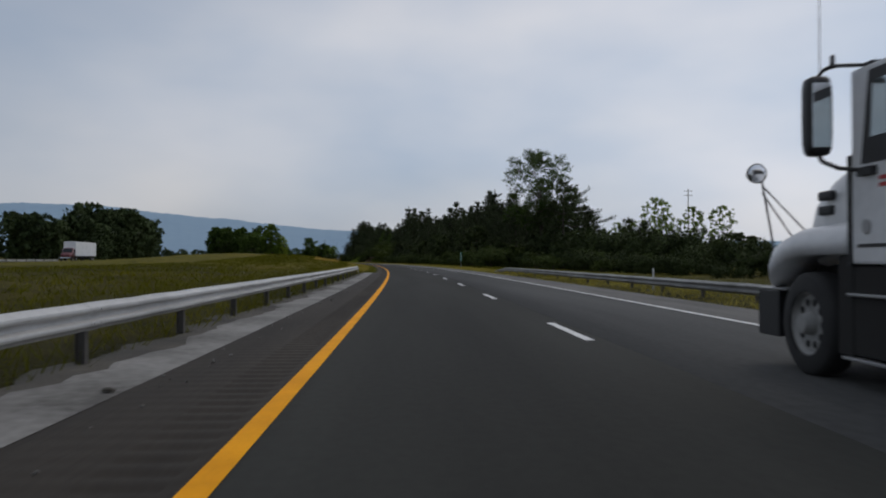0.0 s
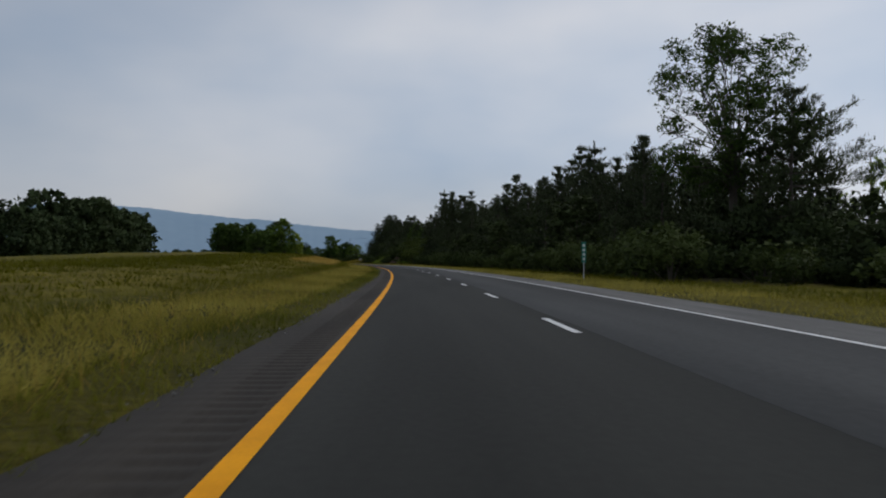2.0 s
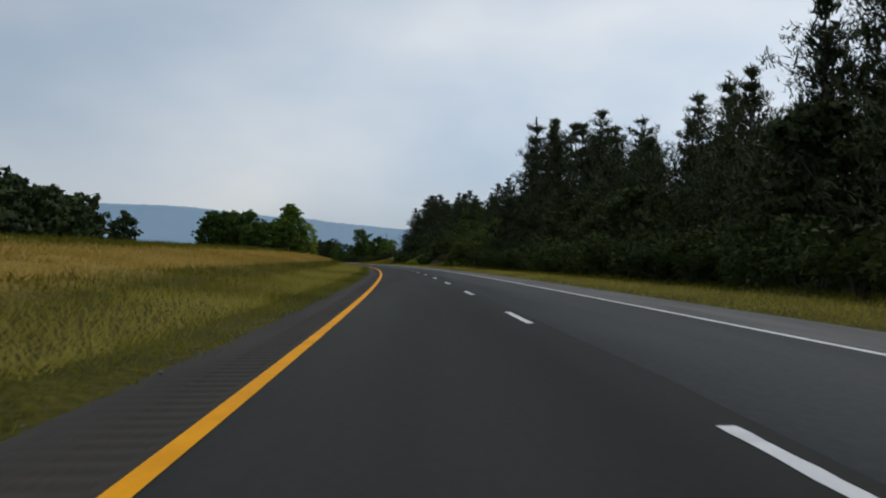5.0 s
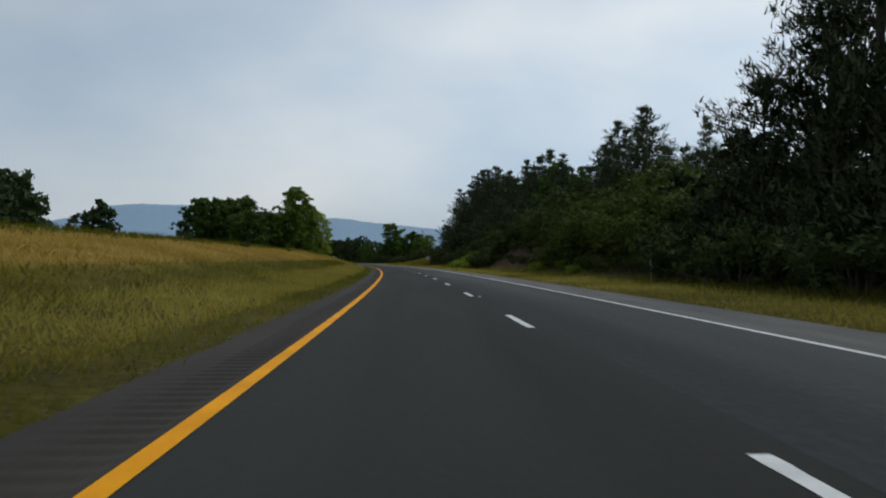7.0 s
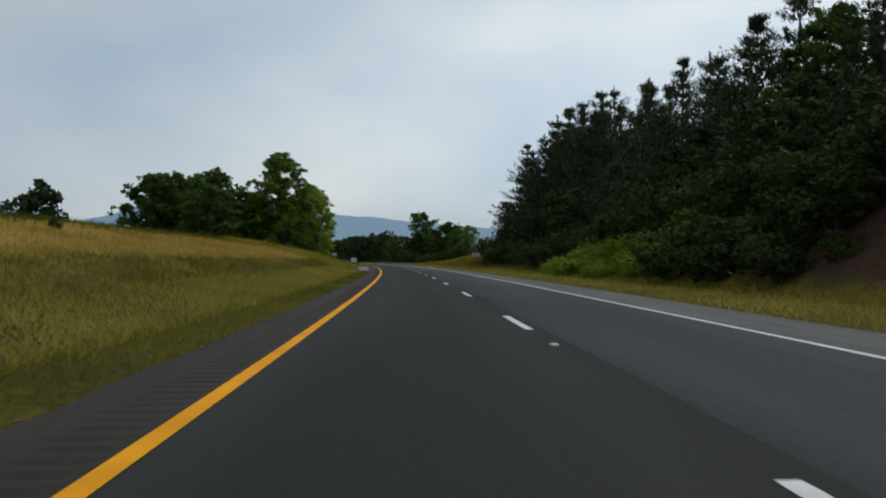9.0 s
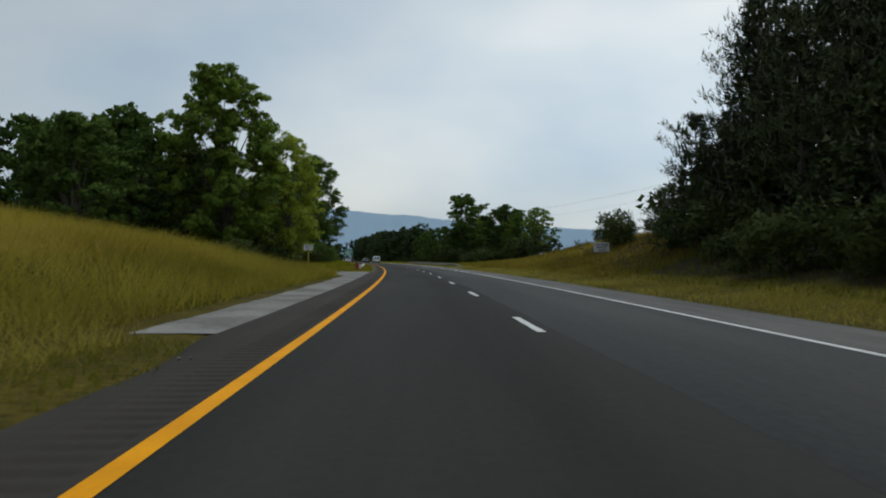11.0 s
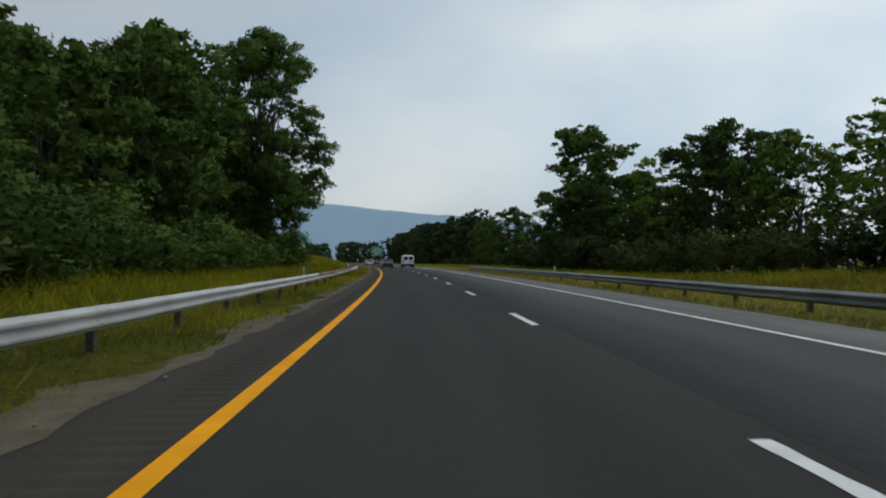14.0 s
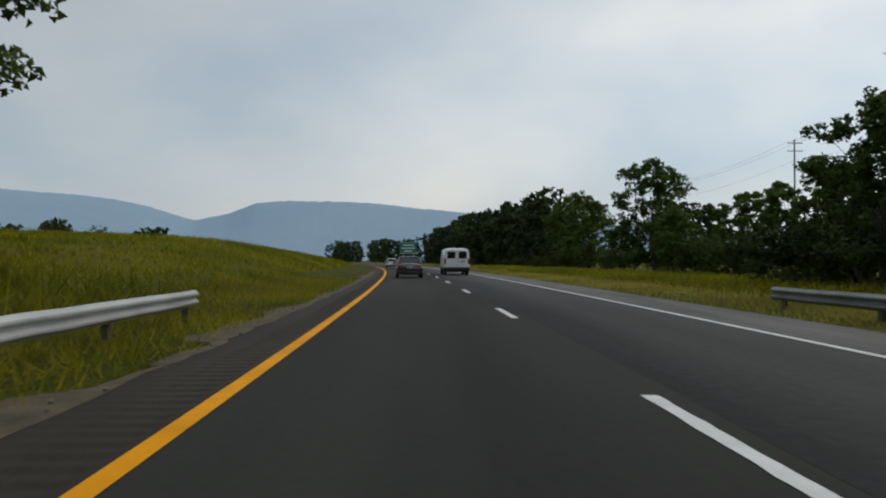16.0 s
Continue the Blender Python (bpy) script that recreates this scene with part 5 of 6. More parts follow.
M_CLEAR = plain("clear_lens", (0.55, 0.55, 0.55), 0.1)
M_PLATE = plain("pale_number_plate", (0.55, 0.56, 0.60), 0.5)
M_CARWHITE = plain("white_car_paint", (0.70, 0.71, 0.72), 0.3, 0.0, 0.6)
M_CARGREY = plain("grey_metallic_paint", (0.055, 0.058, 0.068), 0.32, 0.5, 0.8)
M_CARDARK = plain("black_car_paint", (0.02, 0.02, 0.024), 0.3, 0.3, 0.8)
M_MAROON = plain("maroon_truck_paint", (0.12, 0.012, 0.018), 0.35, 0.0, 0.5)
M_TRUCKWHITE = varied("dusty_white_truck_paint", (0.50, 0.51, 0.52), (0.70, 0.71, 0.72), 1.2, rough=0.35, fine=9)
M_BOXWHITE = varied("white_box_body", (0.62, 0.63, 0.64), (0.78, 0.79, 0.80), 0.8, rough=0.5)
M_UNDER = plain("dark_underbody", (0.015, 0.014, 0.013), 0.9)
M_RED = plain("red_marking", (0.45, 0.03, 0.03), 0.5)


def wheel(parent, x, y, r, w, outer, holes=5, rim_mat=None):
    """Tyre with rounded shoulders; rim with spokes and hub on the outer side (-1 or 1)."""
    prof = [(-w / 2, r * 0.62), (-w / 2, r * 0.9), (-w * 0.40, r * 0.985), (-w * 0.2, r), (w * 0.2, r), (w * 0.40, r * 0.985), (w / 2, r * 0.9), (w / 2, r * 0.62)]
    n = 28
    secs = []
    for a, b in prof:
        secs.append([(x + a, y + math.cos(2 * math.pi * k / n) * b, r + math.sin(2 * math.pi * k / n) * b) for k in range(n)])
    tyre = part("tyre", loft(secs, caps=False), M_RUBBER, parent, smooth_shade=True)
    bm = bmesh.new()
    xf = x + outer * w * 0.32
    ring = [[bm.verts.new((xf + outer * dx, y + math.cos(2 * math.pi * k / n) * rr_, r + math.sin(2 * math.pi * k / n) * rr_)) for k in range(n)]
            for dx, rr_ in ((0.03, r * 0.66), (0.035, r * 0.60), (-0.01, r * 0.55))]
    for p, q in zip(ring, ring[1:]):
        for k in range(n):
            bm.faces.new((p[k], p[(k + 1) % n], q[(k + 1) % n], q[k]))
    if holes == 10:   # steel disc wheel, closed; dark discs below stand for its hand holes
        rod(bm, (xf - outer * 0.035, y, r), (xf - outer * 0.01, y, r), r * 0.57, None, 28)
        rod(bm, (xf - outer * 0.02, y, r), (xf + outer * 0.10, y, r), r * 0.24, r * 0.18, 16)
    for k in range(0 if holes == 10 else holes):
        a = 2 * math.pi * k / holes
        rod(bm, (xf, y, r), (xf, y + math.cos(a) * r * 0.57, r + math.sin(a) * r * 0.57), r * 0.11, r * 0.08, 6)
    rod(bm, (xf - outer * 0.04, y, r), (xf + outer * 0.045, y, r), r * 0.17, r * 0.13, 14)
    part("rim", bm, rim_mat or M_ALLOY, parent)
    bm = rod(bmesh.new(), (xf - outer * 0.06, y, r), (xf - outer * 0.045, y, r), r * 0.6, None, 20)
    part("brake_drum", bm, M_UNDER, parent)
    # Dark discs paint the shade that open hand holes would show.
    if holes == 10:
        for k in range(holes):
            a = 2 * math.pi * k / holes
            cy, cz = y + math.cos(a) * r * 0.42, r + math.sin(a) * r * 0.42
            part("hand_hole", rod(bmesh.new(), (xf - outer * 0.02, cy, cz), (xf - outer * 0.006, cy, cz), r * 0.075, None, 12), M_UNDER, parent)
    return tyre


def rounded_ring(y, hw, z0, z1, tuck=0.1, n=5, power=3.0):
    """A cross-section, squarish with soft corners."""
    pts = []
    for k in range(28):
        a = 2 * math.pi * k / 28
        c, s_ = math.cos(a), math.sin(a)
        x = math.copysign(abs(c) ** (2 / power), c) * hw
        z = math.copysign(abs(s_) ** (2 / power), s_)
        x *= 1 - tuck * max(0, z) ** 2
        pts.append((x, y, (z0 + z1) / 2 + z * (z1 - z0) / 2))
    return pts


def passenger_car(name, paint, label, L=4.75, W=1.82, H=1.44, estate=False):
    """Car facing +y: body, glasshouse, roof, wheels, lamps, bumpers, plate, mirrors."""
    base = tagged(new(name), label, "car")
    h, hw = L / 2, W / 2
    deck = 0.97 if not estate else 0.98
    part("body", loft([rounded_ring(-h, hw * 0.82, 0.42, 0.78), rounded_ring(-h + 0.08, hw * 0.93, 0.28, 0.93), rounded_ring(-h + 0.5, hw, 0.22, deck + 0.02), rounded_ring(-0.6, hw, 0.2, 0.95),
                       rounded_ring(0.7, hw, 0.2, 0.94), rounded_ring(h - 0.9, hw * 0.99, 0.2, 0.88), rounded_ring(h - 0.2, hw * 0.9, 0.24, 0.74), rounded_ring(h, hw * 0.75, 0.34, 0.62)]), paint, base, smooth_shade=True)
    y0, y1 = (-h + 0.62, -h + 1.25) if not estate else (-h + 0.15, -h + 0.55)

    def cabin(y, w, z):
        return [(-w, y, z), (w, y, z)]
    bm = bmesh.new()
    zb, zt = 0.92, H - 0.05
    low = [(-hw * 0.93, y0, zb), (hw * 0.93, y0, zb), (hw * 0.93, 1.15, zb), (-hw * 0.93, 1.15, zb)]
    top = [(-hw * 0.70, y1, zt), (hw * 0.70, y1, zt), (hw * 0.70, 0.35, zt), (-hw * 0.70, 0.35, zt)]
    vs = [bm.verts.new(p) for p in low + top]
    for f in ((0, 1, 5, 4), (1, 2, 6, 5), (2, 3, 7, 6), (3, 0, 4, 7), (4, 5, 6, 7)):
        bm.faces.new([vs[i] for i in f])
    bmesh.ops.bevel(bm, geom=bm.edges[:], offset=0.05, segments=2, affect="EDGES")
    part("window_glass", bm, M_GLASS, base, "dark tinted glass")
    part("roof", loft([rounded_ring(y1 - 0.06, hw * 0.70, zt - 0.05, zt + 0.01), rounded_ring(y1 + 0.1, hw * 0.73, zt - 0.03, zt + 0.04), rounded_ring(0.0, hw * 0.74, zt - 0.03, zt + 0.05), rounded_ring(0.42, hw * 0.70, zt - 0.06, zt + 0.0)]), paint, base, smooth_shade=True)
    for sx in (-1, 1):
        for (ya, yb) in ((y0 + 0.02, y1), (1.13, 0.36)):
            bm = rod(bmesh.new(), (sx * hw * 0.93, ya, zb), (sx * hw * 0.71, yb, zt), 0.045, 0.04, 6)
            part("pillar", bm, paint, base)
        part("tail_light", boxed(sx * hw * 0.62 - 0.17 if sx > 0 else sx * hw * 0.62 - 0.22, sx * hw * 0.62 + 0.22 if sx > 0 else sx * hw * 0.62 + 0.17, -h + 0.0, -h + 0.14, 0.70, 0.86, 0.03), M_REDLENS, base, "red tail lamp")
        part("headlight", boxed(sx * hw * 0.66 - 0.2, sx * hw * 0.66 + 0.2, h - 0.3, h - 0.08, 0.58, 0.70, 0.03), M_CLEAR, base, "clear headlamp")
        part("door_mirror", boxed(sx * (hw + 0.1) - 0.1, sx * (hw + 0.1) + 0.1, 0.72, 0.86, 0.93, 1.07, 0.03), paint, base)
        for y in (-L * 0.29, L * 0.30):
            wheel(base, sx * (hw - 0.12), y, 0.32, 0.21, sx)
    part("bumper", boxed(-hw * 0.86, hw * 0.86, -h - 0.05, -h + 0.2, 0.26, 0.46, 0.05), M_TRIM, base, "dark lower rear bumper")
    part("number_plate", boxed(-0.16, 0.16, -h - 0.012, -h + 0.05, 0.66, 0.80), M_PLATE, base, "pale plate with dark bar")
    part("plate_bar", boxed(-0.12, 0.12, -h - 0.016, -h - 0.008, 0.70, 0.76), M_TRIM, base)
    return base


def cargo_van():
    base = tagged(new("cargo_van"), "white full-size cargo van with two rear windows", "van")
    hw = 1.0
    part("body", loft([rounded_ring(-2.75, hw * 0.93, 0.5, 2.02, 0.1, power=7), rounded_ring(-2.66, hw * 0.98, 0.42, 2.08, 0.1, power=7), rounded_ring(-1.5, hw, 0.4, 2.12, 0.1, power=6), rounded_ring(1.0, hw, 0.4, 2.11, 0.1, power=6),
                       rounded_ring(1.35, hw, 0.4, 1.98, 0.1, power=5), rounded_ring(1.95, hw * 0.99, 0.42, 1.22, 0.06, power=5), rounded_ring(2.65, hw * 0.94, 0.45, 1.08, 0.06, power=5), rounded_ring(2.8, hw * 0.88, 0.5, 0.98, 0.05, power=5)]), M_CARWHITE, base, smooth_shade=True)
    for sx in (-1, 1):
        door = part("rear_door", boxed(min(sx * 0.02, sx * 0.86), max(sx * 0.02, sx * 0.86), -2.79, -2.7, 0.62, 1.96, 0.03), M_CARWHITE, base)
        part("rear_window", boxed(min(sx * 0.13, sx * 0.74), max(sx * 0.13, sx * 0.74), -2.805, -2.77, 1.30, 1.84, 0.03), M_GLASS, door, "dark rear window")
        part("hinge", boxed(sx * 0.87 - 0.03, sx * 0.87 + 0.03, -2.80, -2.74, 0.85, 0.95), M_TRIM, door)
        part("tail_light", boxed(sx * 0.90 - 0.075, sx * 0.90 + 0.075, -2.79, -2.66, 0.88, 1.30, 0.02), M_REDLENS, base, "upright red tail lamp")
        part("side_window", boxed(sx * 0.955 - 0.015, sx * 0.955 + 0.015, 0.35, 1.2, 1.25, 1.72, 0.01), M_GLASS, base, "dark door window")
        part("door_mirror", boxed(sx * 1.14 - 0.12, sx * 1.14 + 0.12, 1.15, 1.3, 1.2, 1.45, 0.03), M_TRIM, base)
        part("headlight", boxed(sx * 0.72 - 0.17, sx * 0.72 + 0.17, 2.72, 2.83, 0.72, 0.92, 0.02), M_CLEAR, base)
        for y in (-1.65, 1.75):
            wheel(base, sx * 0.86, y, 0.37, 0.24, sx)
    part("handle", boxed(0.04, 0.16, -2.83, -2.78, 1.12, 1.17), M_TRIM, base)
    part("bumper", boxed(-0.98, 0.98, -2.92, -2.68, 0.42, 0.62, 0.04), M_TRIM, base, "black rear step bumper")
    part("number_plate", boxed(0.28, 0.60, -2.81, -2.77, 0.98, 1.12), M_PLATE, base, "pale plate with dark bar")
    part("plate_bar", boxed(0.32, 0.56, -2.816, -2.806, 1.02, 1.08), M_TRIM, base)
    part("windscreen", loft([[(-0.84, 1.42, 1.92), (0.84, 1.42, 1.92), (0.84, 1.44, 1.95), (-0.84, 1.44, 1.95)], [(-0.9, 1.93, 1.26), (0.9, 1.93, 1.26), (0.9, 1.97, 1.28), (-0.9, 1.97, 1.28)]]), M_GLASS, base)
    part("underbody", boxed(-0.8, 0.8, -2.6, 2.6, 0.28, 0.5), M_UNDER, base)
    return base


def drive(ob, s, o, back=False, z=0.0):
    x, y = on_road(s, o)
    ob.matrix_world = pose(x, y, z, 0, 0, math.degrees(heading(s)) + (180 if back else 0))
    return ob


drive(passenger_car("sedan", M_CARGREY, "dark grey saloon car in the passing lane"), 671.0, 1.75)
drive(cargo_van(), 680.0, 5.55)
drive(passenger_car("hatchback", M_CARWHITE, "white hatchback far ahead in the passing lane", L=4.3, H=1.5, estate=True), 748.0, 1.9)
drive(passenger_car("sedan", M_CARDARK, "black saloon car far ahead in the slow lane"), 772.0, 5.4)


# ---- oncoming traffic across the median ----
def box_lorry():
    base = tagged(new("box_lorry"), "white box lorry with maroon cab across the median", "lorry")
    part("box_body", boxed(-1.25, 1.25, -14.0, -0.1, 1.05, 4.1, 0.05), M_BOXWHITE, base, "plain white cargo box")
    part("cab", loft([rounded_ring(0.0, 1.12, 0.7, 2.75, 0.06, power=6), rounded_ring(1.1, 1.12, 0.7, 2.72, 0.06, power=6), rounded_ring(1.45, 1.1, 0.7, 1.75, 0.04, power=6), rounded_ring(2.6, 0.95, 0.7, 1.55, 0.04, power=6), rounded_ring(2.75, 0.85, 0.75, 1.4, 0.04, power=6)]), M_MAROON, base, "maroon bonneted cab", smooth_shade=True)
    part("windscreen", loft([[(-0.9, 1.14, 2.55), (0.9, 1.14, 2.55), (0.9, 1.18, 2.58), (-0.9, 1.18, 2.58)], [(-0.95, 1.42, 1.78), (0.95, 1.42, 1.78), (0.95, 1.48, 1.8), (-0.95, 1.48, 1.8)]]), M_GLASS, base)
    for sx in (-1, 1):
        part("side_window", boxed(sx * 1.08 - 0.02, sx * 1.08 + 0.02, 0.25, 0.95, 1.75, 2.4), M_GLASS, base)
        part("door_mirror", boxed(sx * 1.36 - 0.1, sx * 1.36 + 0.1, 1.0, 1.1, 1.8, 2.3, 0.02), M_TRIM, base)
        for y in (-12.2, -11.1, -0.6, 1.75):
            wheel(base, sx * 1.02, y, 0.48, 0.28, sx)
    part("chassis", boxed(-0.5, 0.5, -13.9, 2.4, 0.55, 1.04), M_UNDER, base)
    part("bumper", boxed(-1.1, 1.1, 2.6, 2.85, 0.5, 0.8, 0.04), M_CHROME, base)
    return base


def oncoming(ob, s, d=0.0):
    o = other_o(s) + d
    return drive(ob, s, o, True, float(terrain(s, o)) + 0.13)


lorry = oncoming(box_lorry(), 211, 1.6)
white_car = oncoming(passenger_car("sedan", M_CARWHITE, "white saloon car on the opposite carriageway"), 360, 1.8)
copy_thing(white_car, pose(0, 0, 0))
for ob in [o for o in scene.objects if o.name.startswith("sedan") and o.parent is None and o is not white_car and o.get("label", "") == white_car["label"]]:
    oncoming(ob, 425, -1.8)
far_lorry = copy_thing(lorry, pose(0, 0, 0))
oncoming(far_lorry, 1010, 1.6)
far_lorry["label"] = "distant white box lorry approaching on the opposite carriageway"
far_car = copy_thing(white_car, pose(0, 0, 0))
oncoming(far_car, 975, -1.8)


# ---- tractor unit in the slow lane ----
def tractor_unit():
    """Bonneted highway tractor facing +y, origin on the road under its front axle; width 2.44."""
    base = tagged(new("tractor_truck"), "white bonneted highway tractor with tall black mirrors", "truck")
    # bonnet and wings
    part("hood", loft([rounded_ring(-0.78, 0.98, 1.15, 2.27, 0.10, power=6), rounded_ring(-0.34, 0.96, 1.15, 2.19, 0.10, power=6), rounded_ring(0.1, 0.93, 1.1, 2.07, 0.11, power=5.5), rounded_ring(0.42, 0.90, 1.05, 1.92, 0.13, power=5),
                       rounded_ring(0.60, 0.84, 1.05, 1.74, 0.16, power=4.5), rounded_ring(0.92, 0.72, 1.0, 1.50, 0.2, power=4), rounded_ring(1.06, 0.66, 1.0, 1.36, 0.2, power=4)]), M_TRUCKWHITE, base, smooth_shade=True)
    for sx in (-1, 1):
        secs = []   # wing: its top line, and the wheel opening's edge below
        for k in range(24):
            y = 1.08 - 1.86 * k / 23
            top = float(np.interp(y, [-0.8, -0.2, 0.3, 0.58, 0.8, 0.95, 1.08], [1.52, 1.50, 1.48, 1.42, 1.33, 1.23, 1.08]))
            low = float(np.interp(y, [-0.8, 0.1, 0.4, 0.6, 0.79, 0.9, 1.0, 1.08], [1.21, 1.21, 1.17, 1.10, 0.99, 0.90, 0.86, 0.85]))
            w = 1.21 - 0.22 * float(smooth(y, 0.7, 1.1)) ** 2
            secs.append([(sx * 0.70, y, low), (sx * (w - 0.01), y, low), (sx * w, y, low * 0.6 + top * 0.4), (sx * (w - 0.05), y, top - 0.06), (sx * (w - 0.15), y, top), (sx * 0.70, y, top + 0.06)])
        part("fender", loft(secs), M_TRUCKWHITE, base, "white rounded front wing", smooth_shade=True)
        part("fender_skirt", boxed(sx * 1.15 - 0.03, sx * 1.15 + 0.03, -0.82, -0.56, 0.28, 1.20, 0.02), M_UNDER, base, "black panel behind the wheel")
        part("wheel_arch", boxed(sx * 0.72 - 0.02, sx * 0.72 + 0.02, -0.75, 1.0, 0.4, 1.22), M_UNDER, base)
        part("bumper_end", boxed(sx * 1.19 - 0.02, sx * 1.19 + 0.02, 0.56, 1.05, 0.33, 0.83, 0.012), M_TRIM, base, "flat black bumper end")
        part("bumper_lip", boxed(sx * 1.05 - 0.15, sx * 1.05 + 0.15, 0.42, 1.04, 0.836, 0.856, 0.006), M_ALLOY, base, "thin bright lip")
        for z in (1.66, 1.81):
            part("vent", boxed(sx * 0.945 - 0.03, sx * 0.945 + 0.03, -0.08, 0.19, z - 0.05, z + 0.05, 0.028), M_TRIM, base, "black oval bonnet vent")
        part("hood_latch", boxed(sx * 1.0 - 0.03, sx * 1.0 + 0.03, -0.73, -0.67, 1.58, 1.75, 0.02), M_TRIM, base)
        wheel(base, sx * 1.06, 0.0, 0.52, 0.29, sx, holes=10, rim_mat=M_DIRTYSHADEDRIM)
        # door with window, handle and lettering bars
        door = part("door", boxed(sx * 1.165 - 0.04, sx * 1.165 + 0.04, -1.98, -0.84, 1.12, 2.86, 0.03), M_TRUCKWHITE, base)
        part("window_frame", loft([[(sx * 1.215, -1.88, 2.00), (sx * 1.215, -1.01, 2.00), (sx * 1.17, -1.01, 2.00), (sx * 1.17, -1.88, 2.00)], [(sx * 1.215, -1.88, 2.80), (sx * 1.215, -1.14, 2.80), (sx * 1.17, -1.14, 2.80), (sx * 1.17, -1.88, 2.80)]]), M_TRIM, door, "black window frame")
        part("door_window", loft([[(sx * 1.221, -1.82, 2.22), (sx * 1.221, -1.17, 2.22), (sx * 1.2, -1.17, 2.22), (sx * 1.2, -1.82, 2.22)], [(sx * 1.221, -1.82, 2.70), (sx * 1.221, -1.21, 2.70), (sx * 1.2, -1.21, 2.70), (sx * 1.2, -1.82, 2.70)]]), M_SIDEGLASS, door, "door window with mirror finish standing in for sky seen through")
        part("handle", boxed(sx * 1.225 - 0.02, sx * 1.225 + 0.02, -1.88, -1.70, 1.78, 1.84, 0.01), M_TRIM, door)
        for k, z in enumerate((1.80, 1.86)):
            part("lettering_bar", boxed(sx * 1.208 - 0.004, sx * 1.208 + 0.004, -1.9, -1.27, z - 0.02, z + 0.015), M_RED, door, "red unreadable lettering bar")
        part("lettering_bar", boxed(sx * 1.208 - 0.004, sx * 1.208 + 0.004, -1.8, -0.95, 1.27, 1.30), M_TRIM, door)
        bm = rod(bmesh.new(), (sx * 1.205, -1.08, 1.45), (sx * 1.215, -1.08, 1.45), 0.065, None, 16)
        part("emblem", bm, M_ALLOY, door, "round grey emblem disc")
        bm = rod(bmesh.new(), (sx * 1.15, -0.80, 2.0), (sx * 1.06, -0.98, 2.88), 0.05, 0.045, 6)
        part("pillar", bm, M_TRUCKWHITE, base)
        bm = rod(bmesh.new(), (sx * 1.2, -0.81, 1.1), (sx * 1.2, -0.81, 2.1), 0.022, None, 6)
        part("door_seal", bm, M_TRIM, base)
        # tall mirror on looped bars
        bm = loft([rounded_ring(y, w, z0, z1, 0.0, power=5) for y, w, z0, z1 in ((-0.86, 0.10, 2.14, 2.78), (-0.83, 0.115, 2.10, 2.82), (-0.72, 0.115, 2.10, 2.82), (-0.66, 0.08, 2.16, 2.76))])
        bmesh.ops.translate(bm, verts=bm.verts[:], vec=(sx * 1.48, 0, 0))
        mir = part("side_mirror", bm, M_TRIM, base, "tall black side mirror", smooth_shade=True)
        part("mirror_glass", boxed(sx * 1.48 - 0.085, sx * 1.48 + 0.085, -0.872, -0.862, 2.17, 2.75, 0.003), M_MIRROR, mir, "mirror glass")
        bm = bmesh.new()
        pts = [(1.12, -1.05, 2.87), (1.38, -0.88, 2.90), (1.45, -0.82, 2.87), (1.48, -0.78, 2.80)]
        for a, b in zip(pts, pts[1:]):
            rod(bm, (sx * a[0], a[1], a[2]), (sx * b[0], b[1], b[2]), 0.018, None, 8)
        box(bm, sx * 1.13 - 0.05, sx * 1.13 + 0.05, -1.14, -0.98, 2.78, 2.90, 0.02)
        part("mirror_bar", bm, M_TRIM, base, "bent black mirror bar")
        bm = bmesh.new()
        pts = [(1.47, -0.78, 2.12), (1.45, -0.80, 2.05), (1.34, -0.88, 1.98), (1.20, -1.05, 1.94)]
        for a, b in zip(pts, pts[1:]):
            rod(bm, (sx * a[0], a[1], a[2]), (sx * b[0], b[1], b[2]), 0.02, None, 8)
        box(bm, sx * 1.225 - 0.03, sx * 1.225 + 0.03, -1.24, -1.0, 1.89, 1.97, 0.015)
        part("mirror_bar", bm, M_TRIM, base, "bent black mirror bar")
        bm = bmesh.new()
        rod(bm, (sx * 1.49, -0.85, 2.82), (sx * 1.46, -0.80, 4.1), 0.006, 0.003, 6)
        part("antenna", bm, M_TRIM, base, "whip antenna")
        part("antenna_mount", rod(bmesh.new(), (sx * 1.38, -0.86, 2.88), (sx * 1.38, -0.86, 3.00), 0.025, 0.02, 8), M_TRIM, base)
        # round spot mirror on the wing
        bm = bmesh.new()
        rod(bm, (sx * 1.02, 1.0, 1.1), (sx * 1.17, 1.04, 2.08), 0.012, None, 8)
        rod(bm, (sx * 1.16, 1.04, 2.0), (sx * 0.96, 0.43, 1.45), 0.010, None, 6)
        rod(bm, (sx * 1.16, 1.04, 1.92), (sx * 0.98, 0.67, 1.38), 0.010, None, 6)
        part("spot_mirror_bracket", bm, M_TRIM, base)
        bm = bmesh.new()
        rod(bm, (sx * 1.24, 1.06, 2.14), (sx * 1.24, 1.0, 2.14), 0.10, 0.115, 24)
        spot = part("spot_mirror", bm, M_TRIM, base, "round convex mirror", smooth_shade=True)
        bm = bmesh.new()
        bmesh.ops.create_uvsphere(bm, u_segments=24, v_segments=12, radius=0.103)
        bmesh.ops.scale(bm, verts=bm.verts[:], vec=(1, 0.22, 1))
        bmesh.ops.translate(bm, verts=bm.verts[:], vec=(sx * 1.24, 1.002, 2.14))
        part("mirror_glass", bm, M_MIRROR, spot, "convex mirror glass", smooth_shade=True)
        # steps, tank, rear tyres
        part("step", boxed(sx * 1.02 - 0.2, sx * 1.02 + 0.2, -1.95, -0.77, 0.83, 0.86, 0.01), M_ALLOY, base, "bright tread step")
